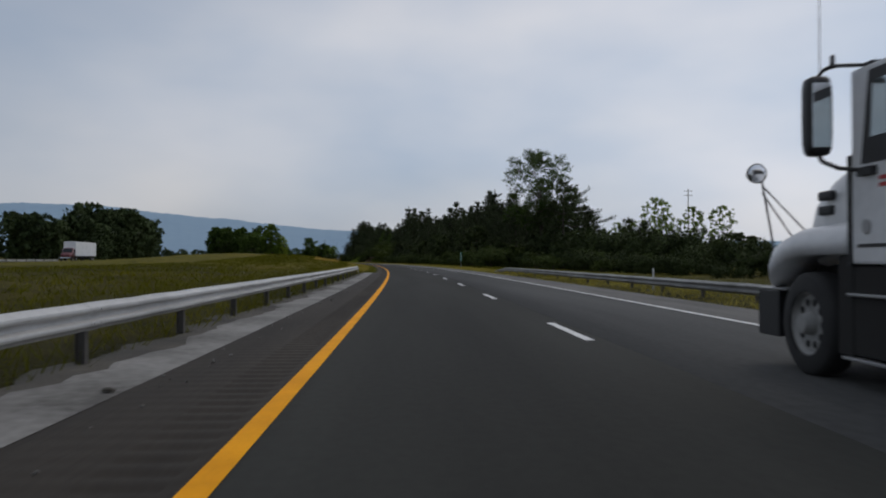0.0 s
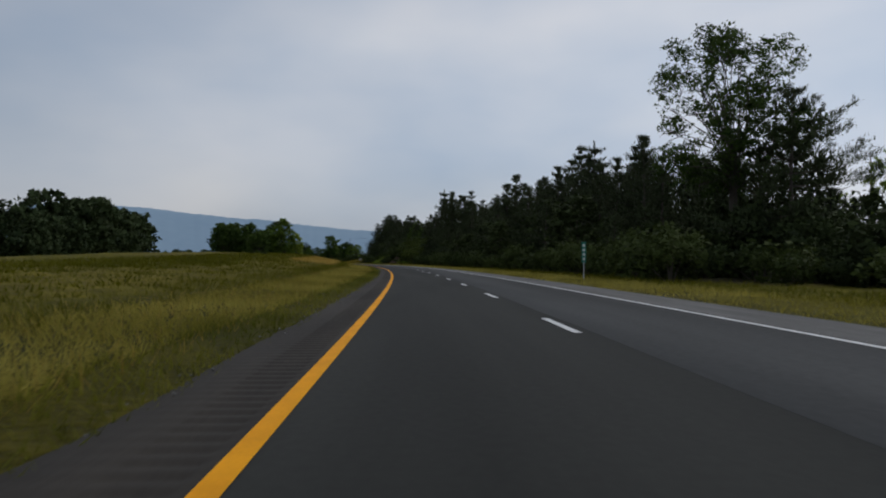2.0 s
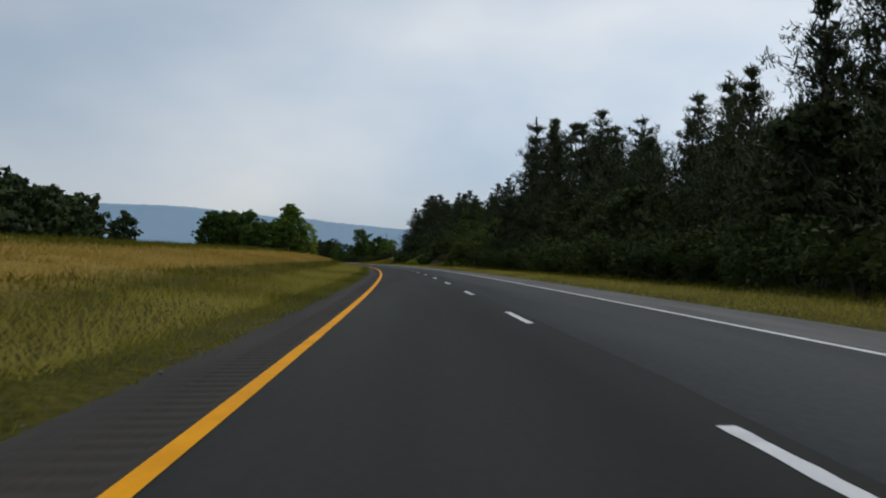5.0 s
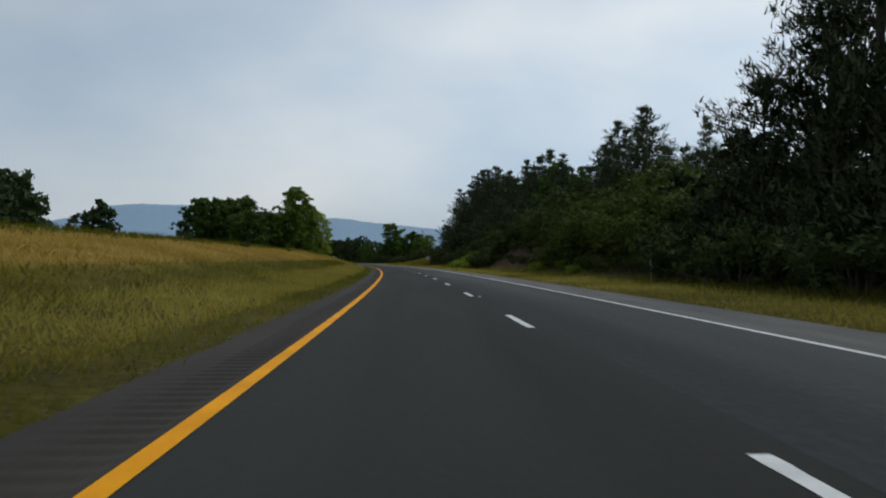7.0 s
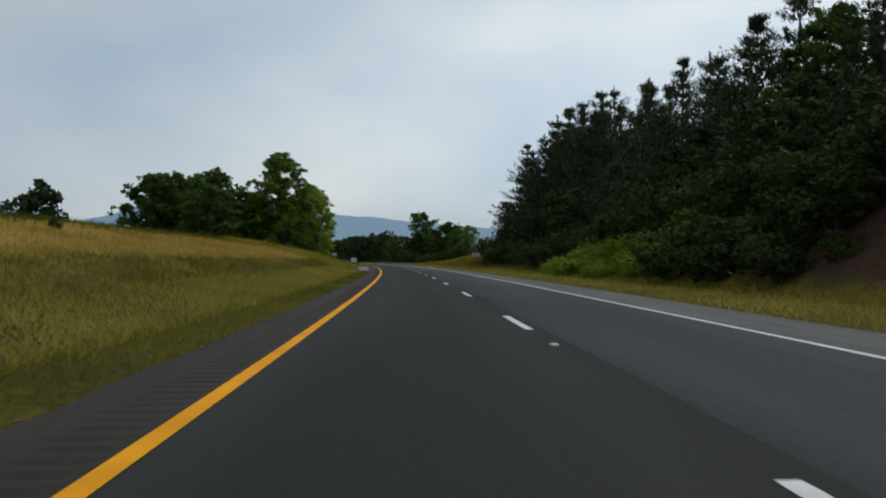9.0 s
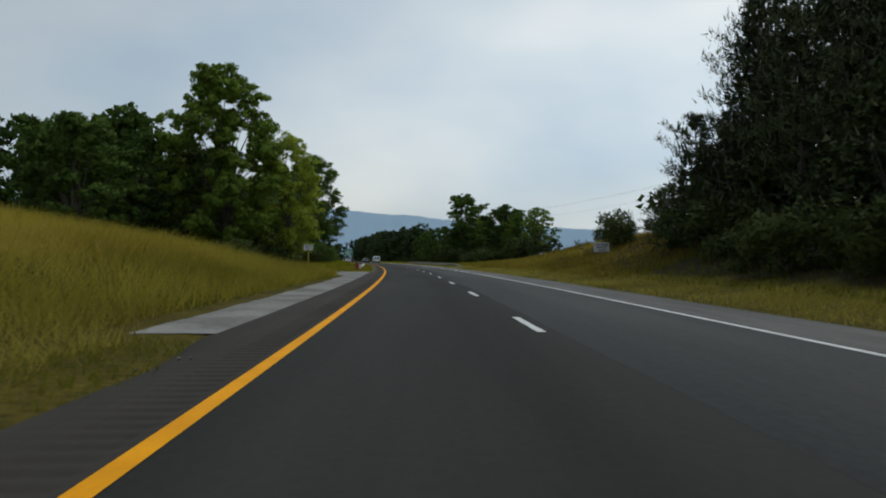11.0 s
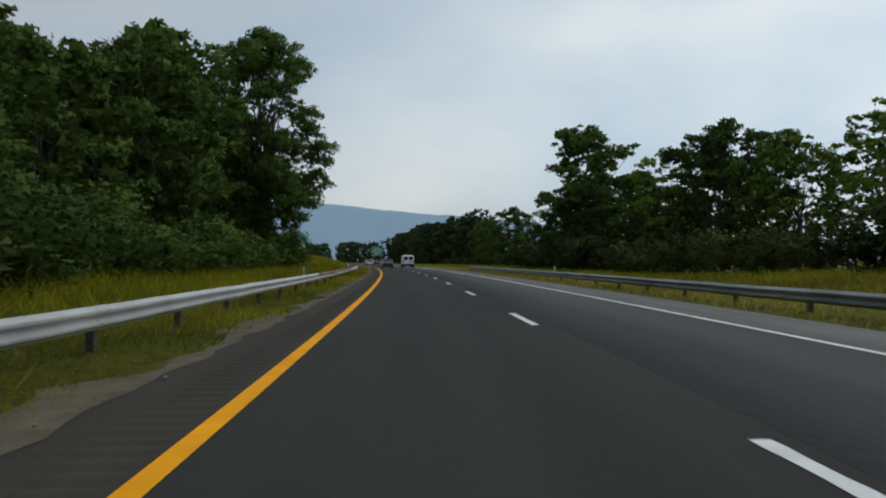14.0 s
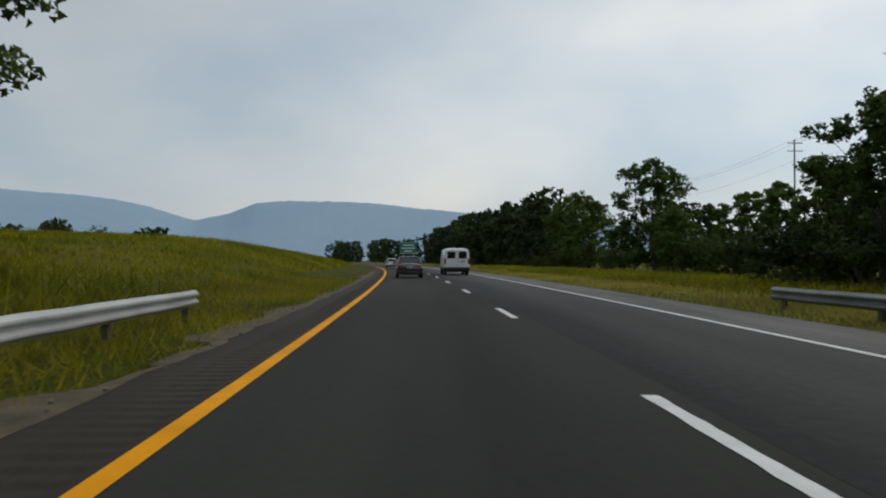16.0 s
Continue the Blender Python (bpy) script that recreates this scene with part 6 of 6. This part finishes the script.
        part("step", boxed(sx * 1.02 - 0.2, sx * 1.02 + 0.2, -1.95, -0.68, 0.25, 0.28, 0.01), M_ALLOY, base, "bright tread step")
        bm = rod(bmesh.new(), (sx * 0.92, -2.05, 0.68), (sx * 0.92, -3.7, 0.68), 0.31, None, 28)
        part("fuel_tank", bm, M_CHROME, base, "round bright fuel tank", smooth_shade=False)
        part("cab_skirt", boxed(sx * 1.14 - 0.04, sx * 1.14 + 0.04, -2.0, -0.83, 0.30, 1.10, 0.02), M_UNDER, base)
        part("headlight", boxed(sx * 0.86 - 0.16, sx * 0.86 + 0.16, 0.86, 1.02, 1.0, 1.2, 0.03), M_CLEAR, base)
        part("mud_flap", boxed(sx * 1.0 - 0.28, sx * 1.0 + 0.28, -6.62, -6.6, 0.25, 0.95), M_TRIM, base)
        for y in (-4.6, -5.9):
            wheel(base, sx * 0.98, y, 0.52, 0.5, sx, holes=10, rim_mat=M_ALLOY)
    part("cab", loft([rounded_ring(-0.80, 1.08, 1.1, 2.04, 0.05, power=8), rounded_ring(-0.98, 1.10, 1.05, 2.86, 0.06, power=8), rounded_ring(-1.30, 1.13, 1.05, 3.02, 0.08, power=8), rounded_ring(-2.1, 1.13, 1.05, 3.22, 0.08, power=8), rounded_ring(-3.6, 1.13, 1.05, 3.75, 0.10, power=8), rounded_ring(-3.75, 1.1, 1.1, 3.7, 0.1, power=8)]), M_TRUCKWHITE, base, "white cab with sleeper", smooth_shade=True)
    part("windscreen", loft([[(-0.98, -0.76, 2.08), (0.98, -0.76, 2.08), (0.98, -0.80, 2.06), (-0.98, -0.80, 2.06)], [(-0.94, -0.95, 2.80), (0.94, -0.95, 2.80), (0.94, -0.99, 2.78), (-0.94, -0.99, 2.78)]]), M_GLASS, base)
    part("bumper", boxed(-1.165, 1.165, 0.60, 1.04, 0.33, 0.82, 0.02), M_TRIM, base, "black plastic front bumper")
    bm = bmesh.new()
    for k in range(7):
        box(bm, -0.55, 0.55, 0.98, 1.03, 0.95 + k * 0.085, 0.99 + k * 0.085)
    part("grille", bm, M_CHROME, base)
    part("chassis", boxed(-0.45, 0.45, -6.6, 0.7, 0.62, 1.0), M_UNDER, base)
    part("axle", rod(bmesh.new(), (-0.95, 0, 0.5), (0.95, 0, 0.5), 0.09), M_UNDER, base)
    part("coupling_plate", boxed(-0.45, 0.45, -5.7, -4.8, 1.0, 1.12, 0.03), M_UNDER, base)
    return base


drive(tractor_unit(), 44.2, 6.25)

# ---- signs and poles ----
M_SIGNWHITE = varied("weathered_white_sign", (0.48, 0.49, 0.49), (0.66, 0.67, 0.67), 2.0, rough=0.5)
M_SIGNBLACK = plain("black_legend", (0.02, 0.02, 0.02), 0.5)
M_SIGNGREEN = plain("green_sign_face", (0.01, 0.16, 0.11), 0.45)
M_SIGNRED = plain("red_orange_marker", (0.60, 0.13, 0.02), 0.5)
M_YPOST = plain("yellow_wooden_post", (0.50, 0.34, 0.05), 0.7)
M_WOODPOLE = varied("weathered_pole_wood", (0.10, 0.085, 0.07), (0.20, 0.18, 0.15), 1.2, rough=0.9, stretch=(1, 1, 0.1))
M_WIRE = plain("dark_wire", (0.05, 0.05, 0.05), 0.6)
M_ALU = plain("bare_sign_back", (0.4, 0.41, 0.42), 0.45, 0.7)


def lettering(text, size, x, y, z, parent, mat, widest=9.0):
    """Raised legend, standing upright and facing -y."""
    cu = bpy.data.curves.new("legend", "FONT")
    cu.body, cu.size, cu.align_x, cu.align_y, cu.extrude = text, size, "CENTER", "CENTER", 0.002
    cu.offset = 0.04 * size
    tmp = bpy.data.objects.new("legend", cu)
    scene.collection.objects.link(tmp)
    me = bpy.data.meshes.new_from_object(tmp.evaluated_get(bpy.context.evaluated_depsgraph_get()))
    bpy.data.objects.remove(tmp)
    span = max(v.co.x for v in me.vertices) - min(v.co.x for v in me.vertices)
    me.transform(Matrix.Diagonal((min(1.0, widest / span), 1, 1, 1)))
    me.transform(Matrix.Translation((x, y, z)) @ Matrix.Rotation(radians(90), 4, "X"))
    me.materials.clear()
    me.materials.append(mat)
    ob = new("legend", me)
    ob.parent = parent
    return ob


def regulatory_sign(s, o, z, width, height, post_mat, label, double=False, post_w=0.05):
    """Flat white sign with three lines, facing the traffic."""
    base = tagged(new("road_sign"), label, "road sign")
    part("panel", boxed(-width / 2, width / 2, -0.02, 0.0, z - height / 2, z + height / 2, 0.004), M_SIGNWHITE, base)
    for x0, x1, z0, z1 in ((-0.48, 0.48, 0.44, 0.465), (-0.48, 0.48, -0.465, -0.44), (-0.48, -0.465, -0.465, 0.465), (0.465, 0.48, -0.465, 0.465)):
        part("border", boxed(x0 * width, x1 * width, -0.024, -0.019, z + z0 * height, z + z1 * height), M_SIGNBLACK, base)
    for k, word in enumerate(("AUTHORIZED", "VEHICLES", "ONLY")):
        lettering(word, height * 0.26, 0, -0.022, z + height * (0.26 - 0.28 * k), base, M_SIGNBLACK, width * 0.86)
    ground = float(terrain(s, o))
    for px in ((-width * 0.3, width * 0.3) if double else (0.0,)):
        part("post", boxed(px - post_w, px + post_w, 0.001, 0.09, ground - 0.4 - 0, z + height * 0.35, 0.006), post_mat, base)
    x, y = on_road(s, o)
    base.matrix_world = pose(x, y, 0, 0, 0, math.degrees(heading(s)))
    return base


regulatory_sign(514.1, -7.4, 2.32, 0.90, 0.56, M_YPOST, "white AUTHORIZED VEHICLES ONLY sign on yellow post", post_w=0.04)
regulatory_sign(500.1, 17.5, 2.1, 1.3, 0.8, M_POST, "white AUTHORIZED VEHICLES ONLY sign on wooded bank", double=True)


def mile_marker(s, o):
    base = tagged(new("mile_marker"), "tall narrow green mile marker on thin post", "road sign")
    g = float(terrain(s, o))
    part("panel", boxed(-0.14, 0.14, -0.012, 0.0, g + 1.05, g + 2.35, 0.003), M_SIGNGREEN, base)
    for k in range(4):
        part("legend_bar", boxed(-0.07, 0.07, -0.016, -0.011, g + 1.2 + 0.28 * k, g + 1.36 + 0.28 * k), M_SIGNWHITE, base, "white unreadable legend bar")
    part("post", boxed(-0.03, 0.03, 0.001, 0.04, g - 0.4, g + 2.25), M_ALU, base)
    x, y = on_road(s, o)
    base.matrix_world = pose(x, y, 0, 0, 0, math.degrees(heading(s)))


mile_marker(156.3, 11.9)


def reflector_post(s, o, h, label, plate=True):
    base = tagged(new("marker_post"), label, "marker post")
    g = float(terrain(s, o))
    part("post", boxed(-0.035, 0.035, 0.0, 0.03, g - 0.3, g + h, 0.005), M_YPOST if plate else M_ALU, base)
    if plate:
        part("plate", boxed(-0.15, 0.15, -0.012, -0.001, g + h - 0.12, g + h + 0.06, 0.003), M_SIGNBLACK, base, "small dark plate")
        part("plate_bar", boxed(-0.08, 0.08, -0.016, -0.011, g + h - 0.02, g + h + 0.02), M_SIGNWHITE, base)
    else:
        part("reflector", boxed(-0.03, 0.03, -0.01, -0.001, g + h - 0.2, g + h - 0.03), M_SIGNWHITE, base)
    x, y = on_road(s, o)
    base.matrix_world = pose(x, y, 0, 0, 0, math.degrees(heading(s)))


reflector_post(503.1, 16.6, 1.0, "thin yellow post with small dark plate")
reflector_post(329.9, 14.2, 1.2, "pale reflector post in shade of wood", plate=False)
for s, o in ((578, -2.75), (612, -2.75)):
    reflector_post(s, o, 0.95, "short white reflector behind guardrail", plate=False)
for s, o in ((592, 10.45), (66, 10.45)):
    reflector_post(s, o, 0.85, "short white reflector behind guardrail", plate=False)


def end_marker(s, o):
    """Striped object marker on the guardrail's blunt end."""
    base = tagged(new("object_marker"), "red and dark striped marker panel at guardrail end", "object marker")
    part("panel", boxed(-0.20, 0.20, -0.012, 0.0, 0.22, 0.80, 0.003), M_SIGNRED, base)
    for k in range(5):
        # a slanting band clipped to the panel's face
        c = 0.12 + 0.17 * k
        ring = [(-0.19, 0.23), (0.19, 0.23), (0.19, 0.79), (-0.19, 0.79)]
        for sign, lim in ((1, c), (-1, -c - 0.08)):
            cut = []
            for (x0, z0), (x1, z1) in zip(ring, ring[1:] + ring[:1]):
                d0, d1 = sign * (z0 - 0.8 * x0) - lim, sign * (z1 - 0.8 * x1) - lim
                if d0 >= 0:
                    cut.append((x0, z0))
                if d0 * d1 < 0:
                    u = d0 / (d0 - d1)
                    cut.append((x0 + (x1 - x0) * u, z0 + (z1 - z0) * u))
            ring = cut
            if len(ring) < 3:
                break
        if len(ring) < 3:
            continue
        bm = bmesh.new()
        f = bm.faces.new([bm.verts.new((px, -0.016, pz)) for px, pz in ring])
        r = bmesh.ops.extrude_face_region(bm, geom=[f])
        bmesh.ops.translate(bm, verts=[v for v in r["geom"] if isinstance(v, bmesh.types.BMVert)], vec=(0, 0.006, 0))
        part("stripe", bm, M_UNDER, base, "dark slanting stripe")
    part("post", boxed(-0.03, 0.03, 0.001, 0.05, -0.4, 0.7), M_POST, base)
    x, y = on_road(s, o)
    base.matrix_world = pose(x, y, 0, 0, 0, math.degrees(heading(s)))


end_marker(516.6, -2.82)


def guide_sign(s, o):
    base = tagged(new("guide_sign"), "large green motorway guide sign on steel posts", "road sign")
    part("panel", boxed(-2.4, 2.4, -0.05, 0.0, 3.0, 6.4, 0.02), M_SIGNGREEN, base)
    part("border", boxed(-2.32, 2.32, -0.056, -0.049, 6.22, 6.30), M_SIGNWHITE, base)
    part("border", boxed(-2.32, 2.32, -0.056, -0.049, 3.10, 3.18), M_SIGNWHITE, base)
    for k, w in enumerate((1.5, 1.9, 1.2)):
        part("legend_bar", boxed(-w, w, -0.056, -0.049, 5.3 - 0.85 * k, 5.65 - 0.85 * k), M_SIGNWHITE, base, "white unreadable legend bar")
    for px in (-1.5, 1.5):
        part("post", boxed(px - 0.09, px + 0.09, 0.001, 0.2, -0.8, 6.2), M_ALU, base)
    x, y = on_road(s, o)
    base.matrix_world = pose(x, y, 0, 0, 0, math.degrees(heading(s)))


guide_sign(838, 12.6)


def utility_pole(s, o, h, arms=1):
    base = tagged(new("utility_pole"), "tall weathered wooden utility pole with crossarm", "utility pole")
    g = float(terrain(s, o))
    part("pole", rod(bmesh.new(), (0, 0, g - 0.5), (0, 0, g + h), 0.17, 0.11, 10), M_WOODPOLE, base)
    for k in range(arms):
        z = g + h - 0.6 - 1.2 * k
        arm = part("crossarm", boxed(-1.2, 1.2, -0.18, -0.1, z - 0.06, z + 0.06, 0.01), M_WOODPOLE, base)
        for px in (-1.1, -0.45, 0.45, 1.1):
            part("insulator", rod(bmesh.new(), (px, -0.14, z + 0.06), (px, -0.14, z + 0.24), 0.05, 0.03, 8), M_ALU, arm)
    x, y = on_road(s, o)
    base.matrix_world = pose(x, y, 0, 0, 0, math.degrees(heading(s)))
    return x, y, g + h


def power_line(a, b, sag, label="thin sagging power cable"):
    """A sagging cable between two places."""
    secs = []
    a, b = Vector(a), Vector(b)
    for k in range(25):
        u = k / 24
        p = a.lerp(b, u) - Vector((0, 0, sag * 4 * u * (1 - u)))
        secs.append([p + Vector((0, 0, 0.016)), p + Vector((0.014, 0, -0.008)), p + Vector((-0.014, 0, -0.008))])
    bm = loft(secs)
    me = bpy.data.meshes.new("power_line")
    bm.to_mesh(me)
    bm.free()
    me.materials.append(M_WIRE)
    tagged(new("power_line", me), label, "cable", group="power cables")


poles = [utility_pole(s, o, h, 2) for s, o, h in ((242, 89, 21), (560, 78, 20.5), (730, 62, 19.5), (790, 60, 18.0))]
for p, q in zip(poles[1:], poles[2:]):
    for dx, dz in ((-1.1, -0.4), (0.45, -0.4), (0.0, -3.2)):
        power_line((p[0] + dx, p[1], p[2] + dz), (q[0] + dx, q[1], q[2] + dz), 1.6)

# bushes along the bank top and the hill
for s, o, h in ((541, 27, 1.7), (536, 28, 2.8), (545, 30, 1.5), (600, 56, 4.4), (512, 26, 1.5), (505, 20.5, 3.4), (502, 19.5, 2.8)):
    shrubs.put(s, o, h, "bushes on bank", turn=rr.uniform(0, 360))
for s, o, h in ((246, -20, 0.9), (262, -24, 0.8), (300, -17, 0.7), (352, -15, 0.8), (366, -13, 0.7), (395, -12, 0.6), (90, -32, 0.9)):
    shrubs.put(s, o, h, "weeds on median hill", turn=rr.uniform(0, 360), label="dark weed clump on grassy median hill")

# ---- grass ----
M_GREENVERGE = leafy("green_verge_grass", (0.085, 0.098, 0.010), (0.25, 0.24, 0.032), 0.16, trans=0.5, rand=0.0, island=0.12, low=0.38, high=0.82)
M_GRASS = leafy("verge_grass", (0.215, 0.19, 0.028), (0.50, 0.42, 0.095), 0.16, trans=0.5, rand=0.0, island=0.12, low=0.38, high=0.82)
M_BANK = leafy("dry_bank_grass", (0.13, 0.105, 0.012), (0.34, 0.25, 0.04), 0.16, trans=0.5, rand=0.0, island=0.12, low=0.38, high=0.82)
M_HILL = leafy("seeding_hill_grass", (0.16, 0.145, 0.016), (0.44, 0.36, 0.06), 0.14, trans=0.5, rand=0.0, island=0.12, low=0.38, high=0.82)
M_LUSH = leafy("lush_grass", (0.085, 0.11, 0.005), (0.35, 0.32, 0.022), 0.16, trans=0.45, rand=0.0, island=0.16, low=0.38, high=0.82)
M_STRAW = leafy("straw_grass", (0.30, 0.20, 0.035), (0.58, 0.41, 0.11), 0.2, trans=0.5, rand=0.0, island=0.12, low=0.4, high=0.8)
M_DEEP = leafy("meadow_grass", (0.080, 0.085, 0.005), (0.155, 0.145, 0.012), 0.13, trans=0.5, rand=0.0, island=0.1, low=0.38, high=0.82)


def blades(name, mat, label, seed, s0, s1, o0, o1, per_m2, h0, h1, w, keep=None):
    """Single bent blades standing on the ground, each of two triangles' worth of shape."""
    rng = np.random.default_rng(seed)
    n = int((s1 - s0) * abs(o1 - o0) * per_m2)
    s, o = rng.uniform(s0, s1, n), rng.uniform(o0, o1, n)
    if keep is not None:
        m = keep(s, o, rng)
        s, o = s[m], o[m]
        n = len(s)
    patch = 0.55 + 0.5 * patchy(s, o, 1.7) + 0.35 * patchy(s, o + 50, 6.0)
    thin = rng.uniform(size=n) < 0.45 + 0.8 * patchy(s, o + 90, 2.6)
    s, o, patch = s[thin], o[thin], patch[thin]
    n = len(s)
    x, y = on_road(s, o)
    z = terrain(s, o) - 0.03
    h = rng.uniform(h0, h1, n) * patch
    a = rng.uniform(0, 6.283, n)
    ww = w * rng.uniform(0.6, 1.4, n)
    lean = rng.normal(0, 0.55, (n, 2)) * h[:, None]
    flip = np.sin(a) * lean[:, 0] - np.cos(a) * lean[:, 1] > 0   # the face that leans back looks up
    a = np.where(flip, a + math.pi, a)
    up = rng.normal(0, 0.35, (n, 3)) + np.array([0, 0, 1.0])
    v = np.empty((n, 3, 3), np.float32)
    v[:, 0] = np.stack([x - np.cos(a) * ww, y - np.sin(a) * ww, z], 1)
    v[:, 1] = np.stack([x + np.cos(a) * ww, y + np.sin(a) * ww, z], 1)
    v[:, 2] = np.stack([x + lean[:, 0], y + lean[:, 1], z + h], 1)
    me = fast_mesh(name, v.reshape(-1, 3), np.arange(n * 3).reshape(n, 3), (mat,), np.repeat(up / np.linalg.norm(up, axis=1)[:, None], 3, axis=0))
    tagged(new(name, me), label, "grass", kind="stuff")


def not_paved(s, o, rng):
    edge = -1.12 - 0.10 * np.sin(s * 0.8) - 0.08 * np.sin(s * 2.1) - 0.38 * (smooth(s, 444, 449) - smooth(s, 511, 514)) - 0.28 * smooth(s, 511, 514)
    apron = (s < 110) & (o > -3.0)
    cross = (s > 449) & (s < 512) & (o > -3.3 - 5.5 * smooth(s, 495, 500) - 34 * smooth(s, 498, 504))
    return (o < edge + rng.uniform(-0.1, 0.25, len(s))) & ~apron & ~cross


blades("verge_grass", M_GRASS, "pale tan-green tall verge grass", 31, 108, 455, -5.4, -2.3, 110, 0.10, 0.36, 0.013, not_paved)
blades("verge_grass", M_GREENVERGE, "green verge grass beside median shoulder", 1, 108, 455, -2.7, -1.0, 130, 0.06, 0.24, 0.012, lambda s, o, r: not_paved(s, o, r) & (r.uniform(size=len(s)) < 0.6 + 0.4 * np.clip((-o - 1.3) / 1.5, 0, 1)))
blades("verge_grass", M_LUSH, "bright yellow-green verge grass under guardrail", 21, 455, 665, -5.6, -1.1, 84, 0.07, 0.30, 0.012, not_paved)
blades("weeds", M_DEEP, "sparse weeds round guardrail posts", 23, 30, 108, -3.8, -2.45, 45, 0.08, 0.38, 0.011)
blades("lush_grass", M_LUSH, "bright green grass before median grove", 22, 503, 640, -14.5, -5.0, 26, 0.3, 0.85, 0.022, not_paved)
blades("tall_grass", M_DEEP, "deep green tall grass on median slope", 2, 25, 500, -7.6, -4.8, 40, 0.12, 0.36, 0.014, not_paved)
blades("straw_grass", M_STRAW, "dry straw-coloured tall grass on median hill", 3, 215, 480, -13.3, -7.4, 42, 0.15, 0.4, 0.018, not_paved)
blades("straw_grass", M_STRAW, "scattered straw seed heads by the verge", 4, 100, 660, -6.0, -1.9, 7, 0.2, 0.45, 0.007, not_paved)
blades("verge_grass", M_GRASS, "yellow-green verge grass beside outer shoulder", 5, 45, 690, 9.0, 13.4, 55, 0.08, 0.28, 0.011, lambda s, o, r: o > 9.2 + 0.2 * np.sin(s * 1.3) + r.uniform(-0.15, 0.2, len(s)))
blades("tall_grass", M_DEEP, "deep green tall grass at foot of wood", 6, 45, 700, 12.5, 18.0, 22, 0.15, 0.42, 0.018, lambda s, o, r: ~((s > 366) & (s < 394) & (o > 13.6)))
blades("tall_grass", M_HILL, "tall yellow-green seeding grass at end of median hill", 33, 448, 502, -17.0, -3.2, 44, 0.45, 0.85, 0.016, not_paved)
blades("median_grass", M_DEEP, "olive grass along crest of median hill", 11, 150, 480, -27.0, -12.8, 9, 0.2, 0.45, 0.035, not_paved)
blades("median_grass", M_DEEP, "grass on broad median meadow", 7, 30, 235, -24.0, -7.5, 14, 0.1, 0.26, 0.035)
blades("median_grass", M_LUSH, "yellow-green grass on rising median meadow", 8, 640, 800, -32.0, -5.0, 16, 0.2, 0.5, 0.03)
blades("meadow_grass", M_LUSH, "yellow-green grass on flat field past bank", 9, 560, 790, 13.0, 27.0, 16, 0.2, 0.5, 0.03)
blades("bank_grass", M_BANK, "olive-brown tall grass on cut bank", 10, 478, 575, 12.0, 30.0, 22, 0.2, 0.55, 0.03)


def pebbles():
    """Loose stones along the shoulder's edge."""
    rng = np.random.default_rng(12)
    n = 900
    s = rng.uniform(30, 660, n)
    o = -1.22 + rng.normal(0, 0.14, n)
    ok = (o < -0.95) & ~((s > 450) & (s < 511))
    s, o = s[ok], o[ok]
    n = len(s)
    x, y = on_road(s, o)
    r = rng.uniform(0.008, 0.035, n)
    z = np.maximum(terrain(s, o), np.where(o > -1.5, 0.0, -0.05)) + 0.3 * r + 0.01
    tpl = np.array([(1, 0, 0), (-0.5, 0.85, 0.1), (-0.6, -0.8, 0), (0.1, 0.05, 0.8), (0, 0, -0.6)])
    fc = np.array([(0, 1, 3), (1, 2, 3), (2, 0, 3), (1, 0, 4), (2, 1, 4), (0, 2, 4)])
    a = rng.uniform(0, 6.283, n)
    c, q = np.cos(a)[:, None], np.sin(a)[:, None]
    jit = tpl[None] * rng.uniform(0.6, 1.3, (n, 5, 3)) * r[:, None, None]
    v = np.stack([x[:, None] + jit[:, :, 0] * c - jit[:, :, 1] * q, y[:, None] + jit[:, :, 0] * q + jit[:, :, 1] * c, z[:, None] + jit[:, :, 2]], 2)
    f = (np.arange(n)[:, None, None] * 5 + fc[None]).reshape(-1, 3)
    tagged(new("pebbles", fast_mesh("pebbles", v.reshape(-1, 3), f, (M_PALE,))), "loose pale stones along shoulder edge", "stones", kind="stuff")


pebbles()
